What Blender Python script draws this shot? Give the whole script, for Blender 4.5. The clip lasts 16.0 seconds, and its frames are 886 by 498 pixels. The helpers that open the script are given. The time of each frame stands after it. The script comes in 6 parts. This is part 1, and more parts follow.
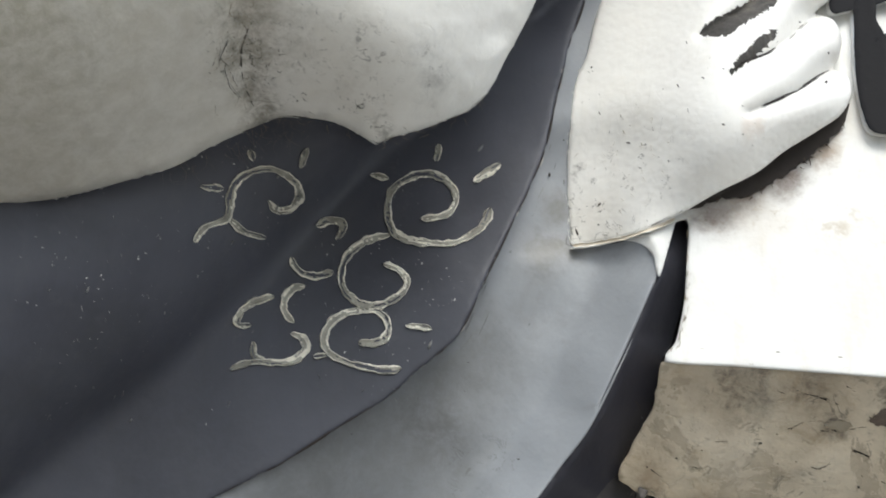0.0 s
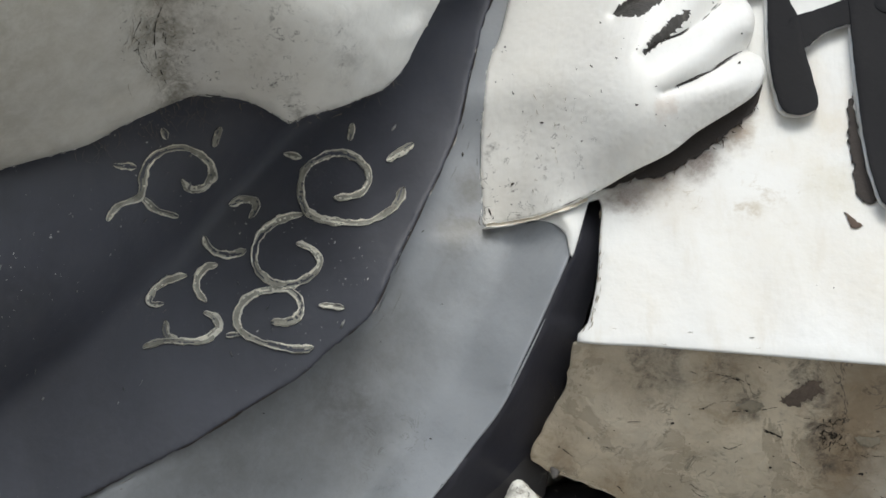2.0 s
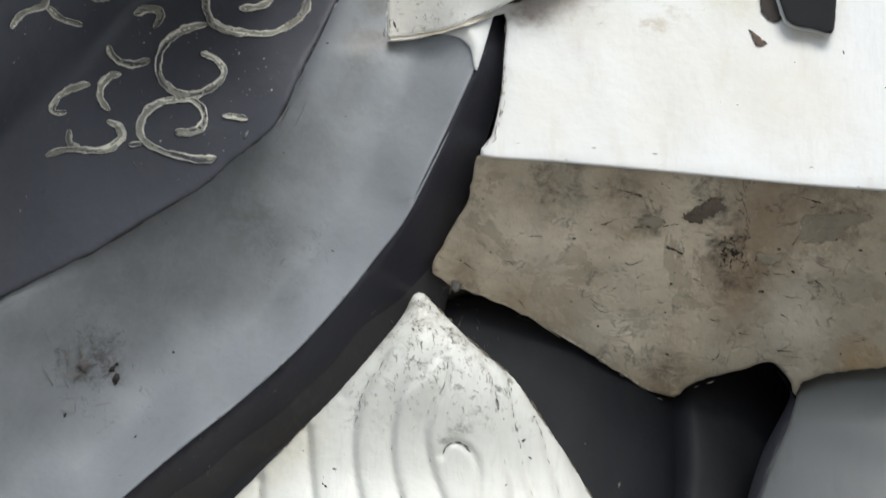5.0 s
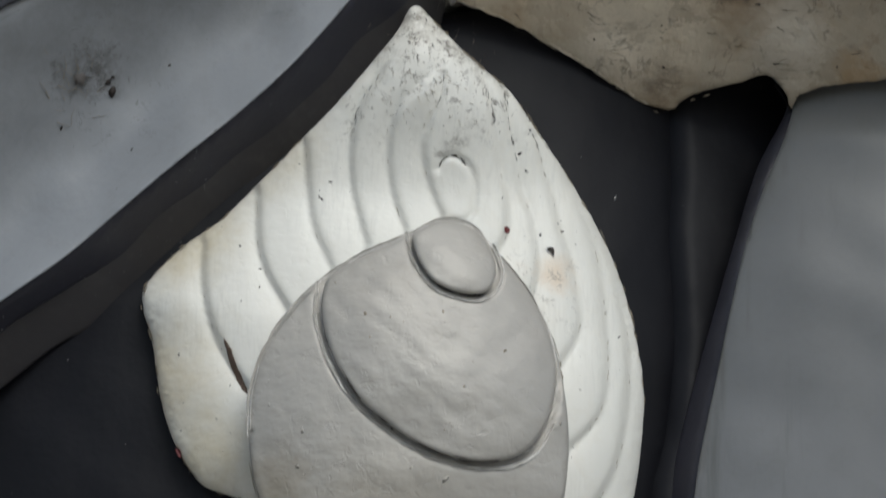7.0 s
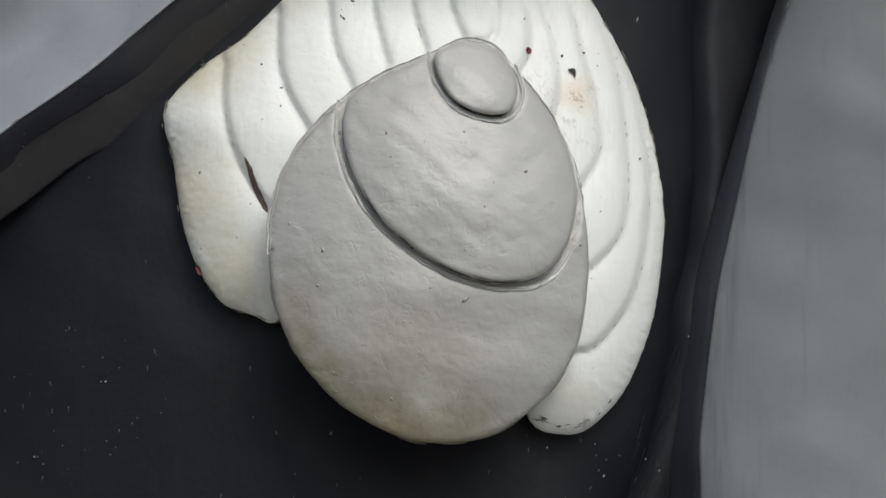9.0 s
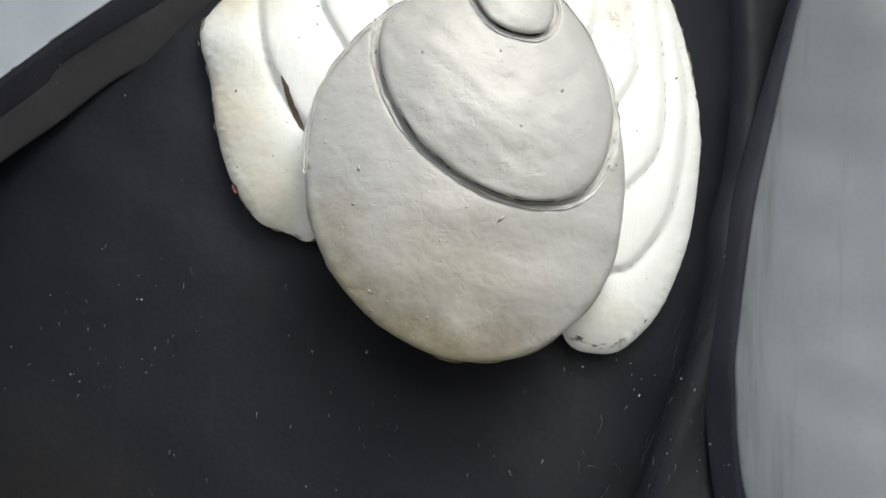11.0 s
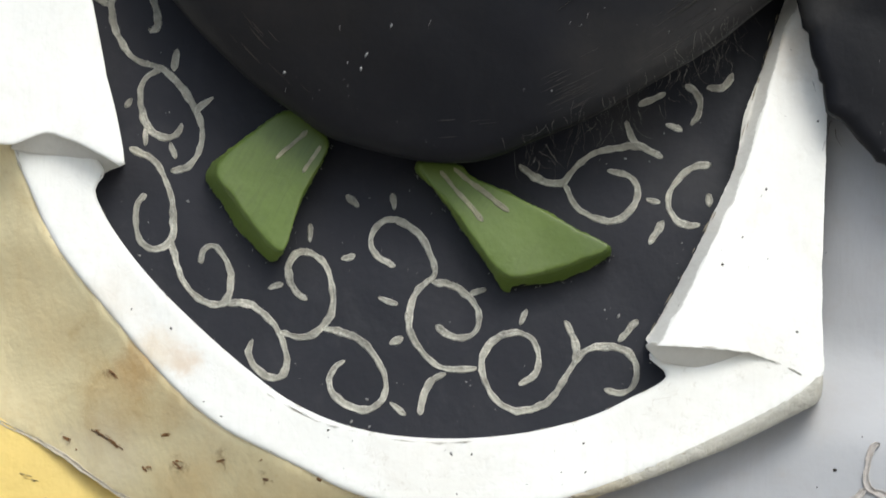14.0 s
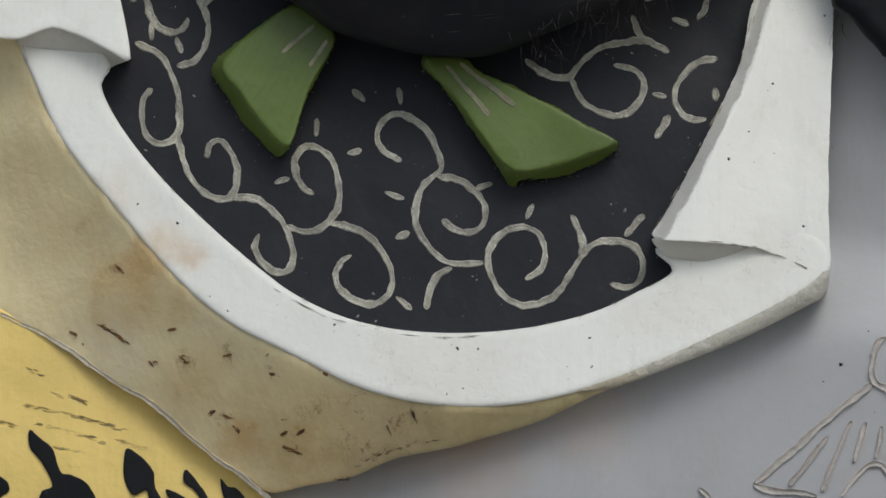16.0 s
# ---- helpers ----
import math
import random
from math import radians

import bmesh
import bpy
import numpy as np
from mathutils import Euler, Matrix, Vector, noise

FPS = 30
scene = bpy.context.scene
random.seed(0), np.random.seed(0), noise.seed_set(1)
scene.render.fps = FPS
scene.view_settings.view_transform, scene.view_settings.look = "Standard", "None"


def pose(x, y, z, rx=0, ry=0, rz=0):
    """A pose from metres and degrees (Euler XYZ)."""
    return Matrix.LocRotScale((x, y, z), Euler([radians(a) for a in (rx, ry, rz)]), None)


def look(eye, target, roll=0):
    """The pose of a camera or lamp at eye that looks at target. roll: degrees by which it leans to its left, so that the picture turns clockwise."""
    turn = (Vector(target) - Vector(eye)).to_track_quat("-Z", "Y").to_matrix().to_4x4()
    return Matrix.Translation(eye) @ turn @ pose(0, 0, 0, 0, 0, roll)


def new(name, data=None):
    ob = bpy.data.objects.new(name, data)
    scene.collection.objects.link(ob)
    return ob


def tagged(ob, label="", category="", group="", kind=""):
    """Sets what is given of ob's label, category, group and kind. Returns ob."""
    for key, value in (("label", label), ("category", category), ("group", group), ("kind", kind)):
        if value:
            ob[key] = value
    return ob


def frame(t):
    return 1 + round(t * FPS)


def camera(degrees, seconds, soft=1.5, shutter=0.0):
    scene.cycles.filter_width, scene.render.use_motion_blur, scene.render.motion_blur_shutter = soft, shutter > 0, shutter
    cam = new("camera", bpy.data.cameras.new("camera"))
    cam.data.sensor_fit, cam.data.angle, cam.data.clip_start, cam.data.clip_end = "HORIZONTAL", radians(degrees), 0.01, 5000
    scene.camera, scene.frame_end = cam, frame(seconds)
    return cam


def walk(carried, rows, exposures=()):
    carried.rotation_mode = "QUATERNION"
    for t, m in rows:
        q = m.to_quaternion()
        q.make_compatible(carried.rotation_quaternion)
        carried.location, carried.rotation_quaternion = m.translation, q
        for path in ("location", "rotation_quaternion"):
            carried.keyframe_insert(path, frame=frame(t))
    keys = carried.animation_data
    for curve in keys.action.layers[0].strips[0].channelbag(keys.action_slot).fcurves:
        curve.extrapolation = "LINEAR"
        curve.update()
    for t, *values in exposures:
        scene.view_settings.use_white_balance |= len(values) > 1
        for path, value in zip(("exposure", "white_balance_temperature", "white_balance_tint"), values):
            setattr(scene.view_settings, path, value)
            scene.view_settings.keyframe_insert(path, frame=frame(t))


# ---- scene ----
# ---- camera: a long lens on a fixed spot, turned by hand down the sculpture ----
EYE = (0.0, -7.0, 1.6)
cam = camera(10.0, 16.0, soft=1.6, shutter=0.35)
# seconds, x and z of the aimed point on the wall plane, roll
AIMS = [
    (0.0, -0.1374, 4.7172, -0.00),
    (0.5, -0.0775, 4.6550, -0.21),
    (1.0, -0.0501, 4.6125, -0.39),
    (1.5, -0.0176, 4.6575, -0.29),
    (2.0, -0.0058, 4.6823, -0.25),
    (2.5, -0.0059, 4.6917, -0.45),
    (3.0, 0.0378, 4.7329, -0.63),
    (3.2, 0.0415, 4.6998, -0.48),
    (5.3, 0.1516, 4.3155, -0.02),
    (5.5, 0.1584, 4.2671, -0.20),
    (6.0, 0.1385, 4.1543, -0.16),
    (6.5, 0.1427, 4.0869, 0.06),
    (7.0, 0.1446, 3.9292, 0.03),
    (7.5, 0.1506, 3.8044, 0.20),
    (7.7, 0.1518, 3.7682, 0.25),
    (8.0, 0.1468, 3.7196, 0.41),
    (8.5, 0.1372, 3.6774, 0.34),
    (8.7, 0.1324, 3.6694, 0.44),
    (11.0, 0.0655, 3.5340, 0.86),
    (11.5, 0.0629, 3.4897, 0.72),
    (12.0, 0.0196, 3.3615, 0.59),
    (12.3, -0.0232, 3.2455, 0.55),
    (12.5, -0.0466, 3.1386, 0.51),
    (13.0, -0.1204, 2.9194, 0.65),
    (13.5, -0.1706, 2.7415, 1.02),
    (14.0, -0.1966, 2.6368, 1.09),
    (14.5, -0.2082, 2.5750, 1.32),
    (15.0, -0.2129, 2.5287, 1.37),
    (15.5, -0.2067, 2.5070, 1.47),
    (16.0, -0.2026, 2.4881, 1.07),
]
walk(cam, [(t, look(EYE, (x, 0.0, z), r)) for t, x, z, r in AIMS],
     exposures=[(0, 0.55, 6290, 5), (1, 0.2, 6290, 5), (1.5, 0.3, 6290, 5), (3, 0.12, 6290, 5), (5.5, 0.28, 6200, 5), (7, -0.2, 6200, 5), (7.5, -0.3, 6200, 5), (8.5, -0.12, 6200, 5), (11, 0.64, 6290, 5), (12, 1.42, 6290, 5), (12.5, 2.52, 6180, 7), (13, 2.38, 6150, 7), (13.5, 1.15, 6350, 5), (14, 0.45, 6350, 5), (14.5, 0.1, 6350, 5), (15, -0.1, 6350, 5), (16, -0.3, 6350, 5)])

# ---- daylight: bright overcast sky ----
SUN_AZ, SUN_EL = radians(-22), radians(48)
world = bpy.data.worlds.new("sky")
scene.world = world
world.use_nodes = True
wn = world.node_tree
sky = wn.nodes.new("ShaderNodeTexSky")
sky.sky_type = "NISHITA"
sky.sun_disc = False
sky.sun_elevation, sky.sun_rotation = SUN_EL, math.pi + SUN_AZ
sky.air_density, sky.dust_density = 1.0, 3.0
wn.links.new(sky.outputs[0], wn.nodes["Background"].inputs[0])
wn.nodes["Background"].inputs[1].default_value = 0.125
sun = new("sun", bpy.data.lights.new("sun", "SUN"))
sun.data.energy, sun.data.angle, sun.data.color = 1.35, radians(30), (1.0, 0.98, 0.95)
# the sun stands high behind the camera, to its right
toward = Vector((math.sin(-SUN_AZ) * math.cos(SUN_EL), -math.cos(SUN_AZ) * math.cos(SUN_EL), math.sin(SUN_EL)))
sun.matrix_basis = look(toward * 30, (0, 0, 3))

# ---- materials ----
def at(x, z, d):
    """The point that stands out d metres from the wall and covers the wall's point (x, z) for a viewer on the ground."""
    k = 1 - d / 7.0
    return (x * k, -d, 1.6 + (z - 1.6) * k)


def paint(name, base, dirt, amount=0.5, rough=0.45, streak=0.3, specks=0.0, speck_col=(0.5, 0.5, 0.48), bump=0.25,
          metal=0.0, gloss=0.5, spots=(), spot_col=(0.02, 0.018, 0.015), scale=1.0, contrast=0.15, lump=0.0, veins=(), vein_size=34, thin=0.016,
          brush=0.12, lean=0.0, dents=0.0, flake=None):
    """Hand-brushed paint on cement: two scales of tone, dirt, runs, specks of plaster, brush relief; spots are local
    stains, or shade and light put into the colour, and veins local hair cracks (x, z, depth, radius, strength);
    brush is how clearly the brush marks show, lean their angle, dents the pitting, flake the colour and share of worn
    patches."""
    m = bpy.data.materials.new(name)
    m.use_nodes = True
    nt = m.node_tree
    N, Lk = nt.nodes, nt.links
    bsdf = N["Principled BSDF"]
    co = N.new("ShaderNodeTexCoord").outputs["Object"]

    def noise_tex(sc, detail=4.0, rgh=0.55, stretch=None, warp=0.0):
        n = N.new("ShaderNodeTexNoise")
        n.inputs["Scale"].default_value = sc
        n.inputs["Detail"].default_value = detail
        n.inputs["Roughness"].default_value = rgh
        n.inputs["Distortion"].default_value = warp
        if stretch:
            mp = N.new("ShaderNodeMapping")
            mp.inputs["Scale"].default_value = stretch
            Lk.new(co, mp.inputs[0])
            Lk.new(mp.outputs[0], n.inputs["Vector"])
        else:
            Lk.new(co, n.inputs["Vector"])
        return n.outputs["Fac"]

    def ramp(src, lo, hi, a=0.0, b=1.0):
        r = N.new("ShaderNodeMapRange")
        r.interpolation_type = "SMOOTHSTEP"
        for i, v in enumerate((lo, hi, a, b), 1):
            r.inputs[i].default_value = v
        Lk.new(src, r.inputs[0])
        return r.outputs[0]

    def op(kind, a, b):
        q = N.new("ShaderNodeMath")
        q.operation = kind
        for i, v in enumerate((a, b)):
            if isinstance(v, (int, float)):
                q.inputs[i].default_value = v
            else:
                Lk.new(v, q.inputs[i])
        q.use_clamp = kind in ("ADD", "MAXIMUM")
        return q.outputs[0]

    def mix(fac, a, b):
        q = N.new("ShaderNodeMix")
        q.data_type = "RGBA"
        Lk.new(fac, q.inputs[0])
        for i, v in ((6, a), (7, b)):
            if isinstance(v, tuple):
                q.inputs[i].default_value = (*v, 1)
            else:
                Lk.new(v, q.inputs[i])
        return q.outputs[2]

    tone = noise_tex(2.2 * scale, 6, 0.6, warp=0.4)
    fine = noise_tex(38 * scale, 5, 0.6)
    light = tuple(min(1, c * (1 + contrast)) for c in base)
    dark = tuple(c * (1 - contrast) for c in base)
    col = mix(ramp(tone, 0.3, 0.7), dark, light)
    blot = op("MULTIPLY", ramp(noise_tex(7 * scale, 8, 0.68, warp=0.8), 0.5, 0.78), amount)
    runs = op("MULTIPLY", ramp(noise_tex(1.0, 6, 0.6, stretch=(26, 26, 1.6)), 0.52, 0.75), streak)
    col = mix(op("MAXIMUM", blot, runs), col, dirt)
    col = mix(op("MULTIPLY", ramp(fine, 0.56, 0.74), 0.22 * min(1, amount * 2)), col, dirt)
    turn = N.new("ShaderNodeVectorRotate")
    turn.rotation_type = "Y_AXIS"
    turn.inputs["Angle"].default_value = radians(lean)
    Lk.new(co, turn.inputs["Vector"])
    along_brush = N.new("ShaderNodeMapping")
    along_brush.inputs["Scale"].default_value = (150, 90, 19)
    Lk.new(turn.outputs[0], along_brush.inputs[0])
    hairs = N.new("ShaderNodeTexNoise")
    hairs.inputs["Scale"].default_value, hairs.inputs["Detail"].default_value, hairs.inputs["Distortion"].default_value = 1.0, 6.0, 1.1
    Lk.new(along_brush.outputs[0], hairs.inputs["Vector"])
    hairs = hairs.outputs["Fac"]
    patchy = ramp(noise_tex(5.5, 4, 0.6), 0.38, 0.62)
    col = mix(op("MULTIPLY", op("MULTIPLY", ramp(hairs, 0.48, 0.68), patchy), brush), col, tuple(c * 0.72 for c in base))
    col = mix(op("MULTIPLY", op("MULTIPLY", ramp(hairs, 0.50, 0.30), patchy), brush * 0.7), col, tuple(min(0.9, c * 1.22) for c in base))
    if flake:
        worn = op("MULTIPLY", ramp(noise_tex(8.5, 10, 0.72, warp=0.5), 0.545, 0.565), flake[1])
        col = mix(worn, col, flake[0])
    if spots or veins:
        wn_ = N.new("ShaderNodeTexNoise")
        wn_.inputs["Scale"].default_value, wn_.inputs["Detail"].default_value, wn_.inputs["Roughness"].default_value = 17.0, 6.0, 0.7
        Lk.new(co, wn_.inputs["Vector"])
        shift = N.new("ShaderNodeVectorMath")
        shift.operation = "MULTIPLY_ADD"
        Lk.new(wn_.outputs["Color"], shift.inputs[0])
        shift.inputs[1].default_value, shift.inputs[2].default_value = (0.09,) * 3, (-0.045,) * 3
        bent = N.new("ShaderNodeVectorMath")
        Lk.new(co, bent.inputs[0])
        Lk.new(shift.outputs[0], bent.inputs[1])
        bent = bent.outputs[0]

    def near_spot(sx, sz, sd, sr):
        sx, _, sz = at(sx, sz, sd)
        d = N.new("ShaderNodeVectorMath")
        d.operation = "MULTIPLY"
        Lk.new(bent, d.inputs[0])
        d.inputs[1].default_value = (1, 0, 1)
        e = N.new("ShaderNodeVectorMath")
        e.operation = "DISTANCE"
        Lk.new(d.outputs[0], e.inputs[0])
        e.inputs[1].default_value = (sx, 0, sz)
        return ramp(e.outputs["Value"], 0.1 * sr, sr, 1, 0)

    if spots:
        torn = noise_tex(26, 10, 0.82, warp=0.25)
        shred, mild = ramp(torn, 0.40, 0.64), ramp(torn, 0.34, 0.66, 0.6, 1.0)
    for sx, sz, sd, sr, st, *own in spots:
        near = near_spot(sx, sz, sd, sr)
        col = mix(op("MULTIPLY", op("MULTIPLY", near, mild if own else shred), st), col, own[0] if own else spot_col)
    if veins:
        off = N.new("ShaderNodeMath")
        off.operation = "ABSOLUTE"
        Lk.new(op("SUBTRACT", noise_tex(vein_size, 5, 0.62, warp=1.2), 0.5), off.inputs[0])
        broken = ramp(noise_tex(vein_size * 1.3, 3, 0.6), 0.50, 0.60)
        hair = op("MULTIPLY", ramp(off.outputs[0], thin * 0.3, thin, 1, 0), broken)
        field = 0.0
        for sx, sz, sd, sr, st in veins:
            field = op("MAXIMUM", field, op("MULTIPLY", near_spot(sx, sz, sd, sr), st))
        col = mix(op("MULTIPLY", hair, field), col, spot_col)
    if specks:
        sp = ramp(noise_tex(150, 2, 0.5), 0.745 - 0.06 * specks, 0.785 - 0.06 * specks)
        zone = ramp(noise_tex(3.5, 4, 0.6), 0.52, 0.64)
        scr = ramp(noise_tex(1.0, 4, 0.6, stretch=(260, 60, 34)), 0.69, 0.76)
        col = mix(op("MULTIPLY", op("MAXIMUM", sp, op("MULTIPLY", scr, 0.5)), zone), col, speck_col)
    Lk.new(col, bsdf.inputs["Base Color"])
    bsdf.inputs["Metallic"].default_value = metal
    bsdf.inputs["Specular IOR Level"].default_value = gloss
    Lk.new(op("ADD", op("MULTIPLY", tone, 0.25), rough - 0.1), bsdf.inputs["Roughness"])
    h = op("ADD", op("MULTIPLY", noise_tex(14 * scale, 4, 0.55), 0.7), op("MULTIPLY", fine, 0.3))
    h = op("ADD", h, op("MULTIPLY", hairs, 0.10 * brush))
    if dents:
        h = op("SUBTRACT", h, op("MULTIPLY", ramp(noise_tex(52, 3, 0.55, warp=0.6), 0.57, 0.70), 0.28 * dents))
        h = op("SUBTRACT", h, op("MULTIPLY", ramp(noise_tex(21, 5, 0.6, warp=1.0), 0.56, 0.70), 0.35 * dents))
    if flake:
        h = op("SUBTRACT", h, op("MULTIPLY", worn, 0.12))
    if lump:
        h = op("ADD", op("MULTIPLY", h, 1 - lump), op("MULTIPLY", noise_tex(1.0, 3, 0.5, stretch=(20, 20, 24)), lump))
    bp = N.new("ShaderNodeBump")
    bp.inputs["Strength"].default_value = bump
    bp.inputs["Distance"].default_value = 0.02
    Lk.new(h, bp.inputs["Height"])
    Lk.new(bp.outputs[0], bsdf.inputs["Normal"])
    return m


# pale spots near the lower right rim paint in sheen as well as dust
BLACK = paint("black_paint", (0.0052, 0.0055, 0.0080), (0.0148, 0.0148, 0.0165), 0.45, 0.47, 0.3, gloss=0.2, specks=0.15, bump=0.12, contrast=0.3,
              spots=[(0.239, 3.252, 0.3, 0.134, 0.35, (0.033, 0.033, 0.037)), (0.2, 2.96, 0.2, 0.13, 0.4, (0.05, 0.046, 0.041)), (-0.42, 3.02, 0.25, 0.3, 0.3, (0.022, 0.0175, 0.012)), (-0.55, 3.2, 0.25, 0.25, 0.35, (0.022, 0.0185, 0.014)), (0.03, 2.9, 0.25, 0.12, 0.4, (0.036, 0.033, 0.029)), (0.115, 2.898, 0.2, 0.087, 0.4, (0.045, 0.042, 0.037)), (0.313, 3.013, 0.2, 0.087, 0.45, (0.05, 0.047, 0.042)), (-0.445, 3.072, 0.25, 0.126, 0.35, (0.036, 0.03, 0.026))])
LETTER_PAINT = paint("letter_black", (0.011, 0.011, 0.0125), (0.02, 0.019, 0.02), 0.3, 0.5, 0.1, gloss=0.08, bump=0.1, contrast=0.2)
STREAK_PAINT = paint("chalky_streak", (0.27, 0.255, 0.17), (0.13, 0.15, 0.07), 0.7, 0.6, 0.0, bump=0.3, contrast=0.3, scale=9)
# spots also paint shade on the lower robe and light beside the crease
SLATE = paint("dark_slate_paint", (0.058, 0.0605, 0.075), (0.096, 0.098, 0.108), 0.45, 0.42, 0.25, gloss=0.3, specks=0.55, bump=0.10, contrast=0.28,
              spots=[(-0.408, 4.906, 0.5, 0.087, 0.3, (0.045, 0.042, 0.042)), (-0.288, 4.915, 0.5, 0.071, 0.2, (0.04, 0.038, 0.038)), (-0.300, 4.755, 0.5, 0.075, 0.6, (0.085, 0.088, 0.10)), (-0.345, 4.690, 0.5, 0.060, 0.5, (0.085, 0.088, 0.10)), (-0.365, 4.858, 0.5, 0.032, 0.25, (0.16, 0.16, 0.16)), (-0.526, 4.369, 0.5, 0.221, 0.75, (0.040, 0.042, 0.051)), (-0.292, 4.494, 0.5, 0.119, 0.4, (0.043, 0.045, 0.054))],
              veins=[(-0.390, 4.849, 0.5, 0.126, 0.35), (-0.209, 4.838, 0.5, 0.126, 0.3), (-0.428, 4.550, 0.5, 0.126, 0.25)], spot_col=(0.16, 0.16, 0.165), vein_size=22, thin=0.012)
HEM_BLACK = paint("worn_black_paint", (0.0155, 0.016, 0.0215), (0.044, 0.045, 0.051), 0.45, 0.5, 0.1, gloss=0.22, specks=0.25, bump=0.15, contrast=0.25,
                  spots=[(0.132, 2.746, 0.1, 0.095, 0.5, (0.05, 0.049, 0.05)), (0.059, 2.817, 0.1, 0.079, 0.5, (0.05, 0.048, 0.046))])
EDGE_PAINT = paint("violet_black_paint", (0.029, 0.029, 0.0385), (0.052, 0.05, 0.05), 0.35, 0.4, 0.2, gloss=0.3, specks=0.1, bump=0.12)
# black like the rim, browned and lightened for light off the ground
LINING_PAINT = paint("bounce_lit_black_paint", (0.037, 0.035, 0.037), (0.075, 0.07, 0.068), 0.5, 0.38, 0.1, gloss=0.35, specks=0.05, bump=0.12, contrast=0.2)
# large brown spots on the left paint its shaded side along with ageing
BODY_WHITE = paint("aged_white_paint", (0.73, 0.72, 0.68), (0.44, 0.38, 0.30), 0.35, 0.40, 0.1, bump=0.14, contrast=0.08, lump=0.6, thin=0.02, scale=0.6, dents=0.5,
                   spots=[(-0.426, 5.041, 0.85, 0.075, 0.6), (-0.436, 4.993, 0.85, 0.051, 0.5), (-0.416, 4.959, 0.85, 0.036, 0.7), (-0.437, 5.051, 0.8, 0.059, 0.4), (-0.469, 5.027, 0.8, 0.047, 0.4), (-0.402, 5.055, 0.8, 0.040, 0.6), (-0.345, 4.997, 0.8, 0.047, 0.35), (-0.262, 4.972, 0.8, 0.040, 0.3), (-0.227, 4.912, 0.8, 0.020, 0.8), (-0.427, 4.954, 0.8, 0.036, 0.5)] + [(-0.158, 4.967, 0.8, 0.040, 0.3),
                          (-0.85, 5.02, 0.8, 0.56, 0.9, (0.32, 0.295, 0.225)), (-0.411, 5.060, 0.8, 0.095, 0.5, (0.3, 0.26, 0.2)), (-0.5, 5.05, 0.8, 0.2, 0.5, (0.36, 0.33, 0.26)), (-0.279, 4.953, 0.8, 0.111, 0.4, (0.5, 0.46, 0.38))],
                   veins=[(-0.428, 5.021, 0.8, 0.111, 0.5), (-0.332, 5.001, 0.8, 0.071, 0.6), (-0.245, 4.962, 0.8, 0.063, 0.7), (-0.154, 4.967, 0.8, 0.040, 0.6)], spot_col=(0.05, 0.043, 0.036))
# lighter copy of the body white, for the brighter light on the fist
FIST_LIT_WHITE = paint("fist_lit_white_paint", (0.80, 0.79, 0.755), (0.58, 0.52, 0.43), 0.22, 0.4, 0.1, bump=0.14, contrast=0.05, lump=0.6, thin=0.02, scale=0.6, dents=0.3,
                   spots=[(0.068, 4.898, 0.55, 0.017, 0.8), (0.117, 4.779, 0.55, 0.036, 0.1), (0.065, 4.761, 0.55, 0.032, 0.2), (0.083, 4.798, 0.55, 0.087, 0.3, (0.6, 0.55, 0.46)), (0.334, 4.920, 0.55, 0.024, 0.4, (0.5, 0.36, 0.26))],
                   veins=[(0.109, 4.826, 0.55, 0.111, 0.9), (0.170, 4.874, 0.55, 0.095, 0.7), (0.116, 4.751, 0.55, 0.071, 0.8)], spot_col=(0.05, 0.043, 0.036))
# dark brown spots below the fist fade out its painted shade
PLAQUE_WHITE = paint("bright_white_paint", (0.70, 0.70, 0.68), (0.52, 0.47, 0.38), 0.3, 0.5, 0.35, bump=0.15, contrast=0.03,
                     spots=[(0.460, 4.739, 0.45, 0.033, 0.9), (0.492, 4.765, 0.45, 0.017, 0.8), (0.271, 4.769, 0.45, 0.049, 1.0, (0.16, 0.12, 0.1)), (0.323, 4.801, 0.45, 0.055, 1.0, (0.16, 0.12, 0.1)), (0.384, 4.839, 0.45, 0.052, 1.0, (0.16, 0.12, 0.1)), (0.437, 4.891, 0.45, 0.040, 0.9, (0.2, 0.15, 0.12)), (0.339, 4.759, 0.45, 0.095, 0.4, (0.5, 0.44, 0.36)), (0.446, 4.900, 0.45, 0.040, 0.6, (0.36, 0.28, 0.2)), (0.589, 4.785, 0.45, 0.071, 0.6, (0.5, 0.45, 0.32)), (0.539, 4.843, 0.45, 0.071, 0.35, (0.6, 0.54, 0.42)), (0.5, 4.66, 0.45, 0.16, 0.4, (0.62, 0.57, 0.47)), (0.66, 4.62, 0.45, 0.15, 0.5, (0.6, 0.54, 0.43)), (0.3, 4.6, 0.45, 0.12, 0.3, (0.64, 0.59, 0.5)), (0.55, 4.97, 0.45, 0.08, 0.5, (0.62, 0.54, 0.42)), (0.6, 4.9, 0.45, 0.06, 0.5, (0.58, 0.5, 0.36)), (0.45, 4.55, 0.45, 0.1, 0.35, (0.6, 0.55, 0.46))], spot_col=(0.42, 0.36, 0.27),
                     veins=[(0.340, 4.787, 0.45, 0.071, 0.9), (0.279, 4.759, 0.45, 0.047, 0.9), (0.512, 4.786, 0.45, 0.103, 0.4)], thin=0.02)
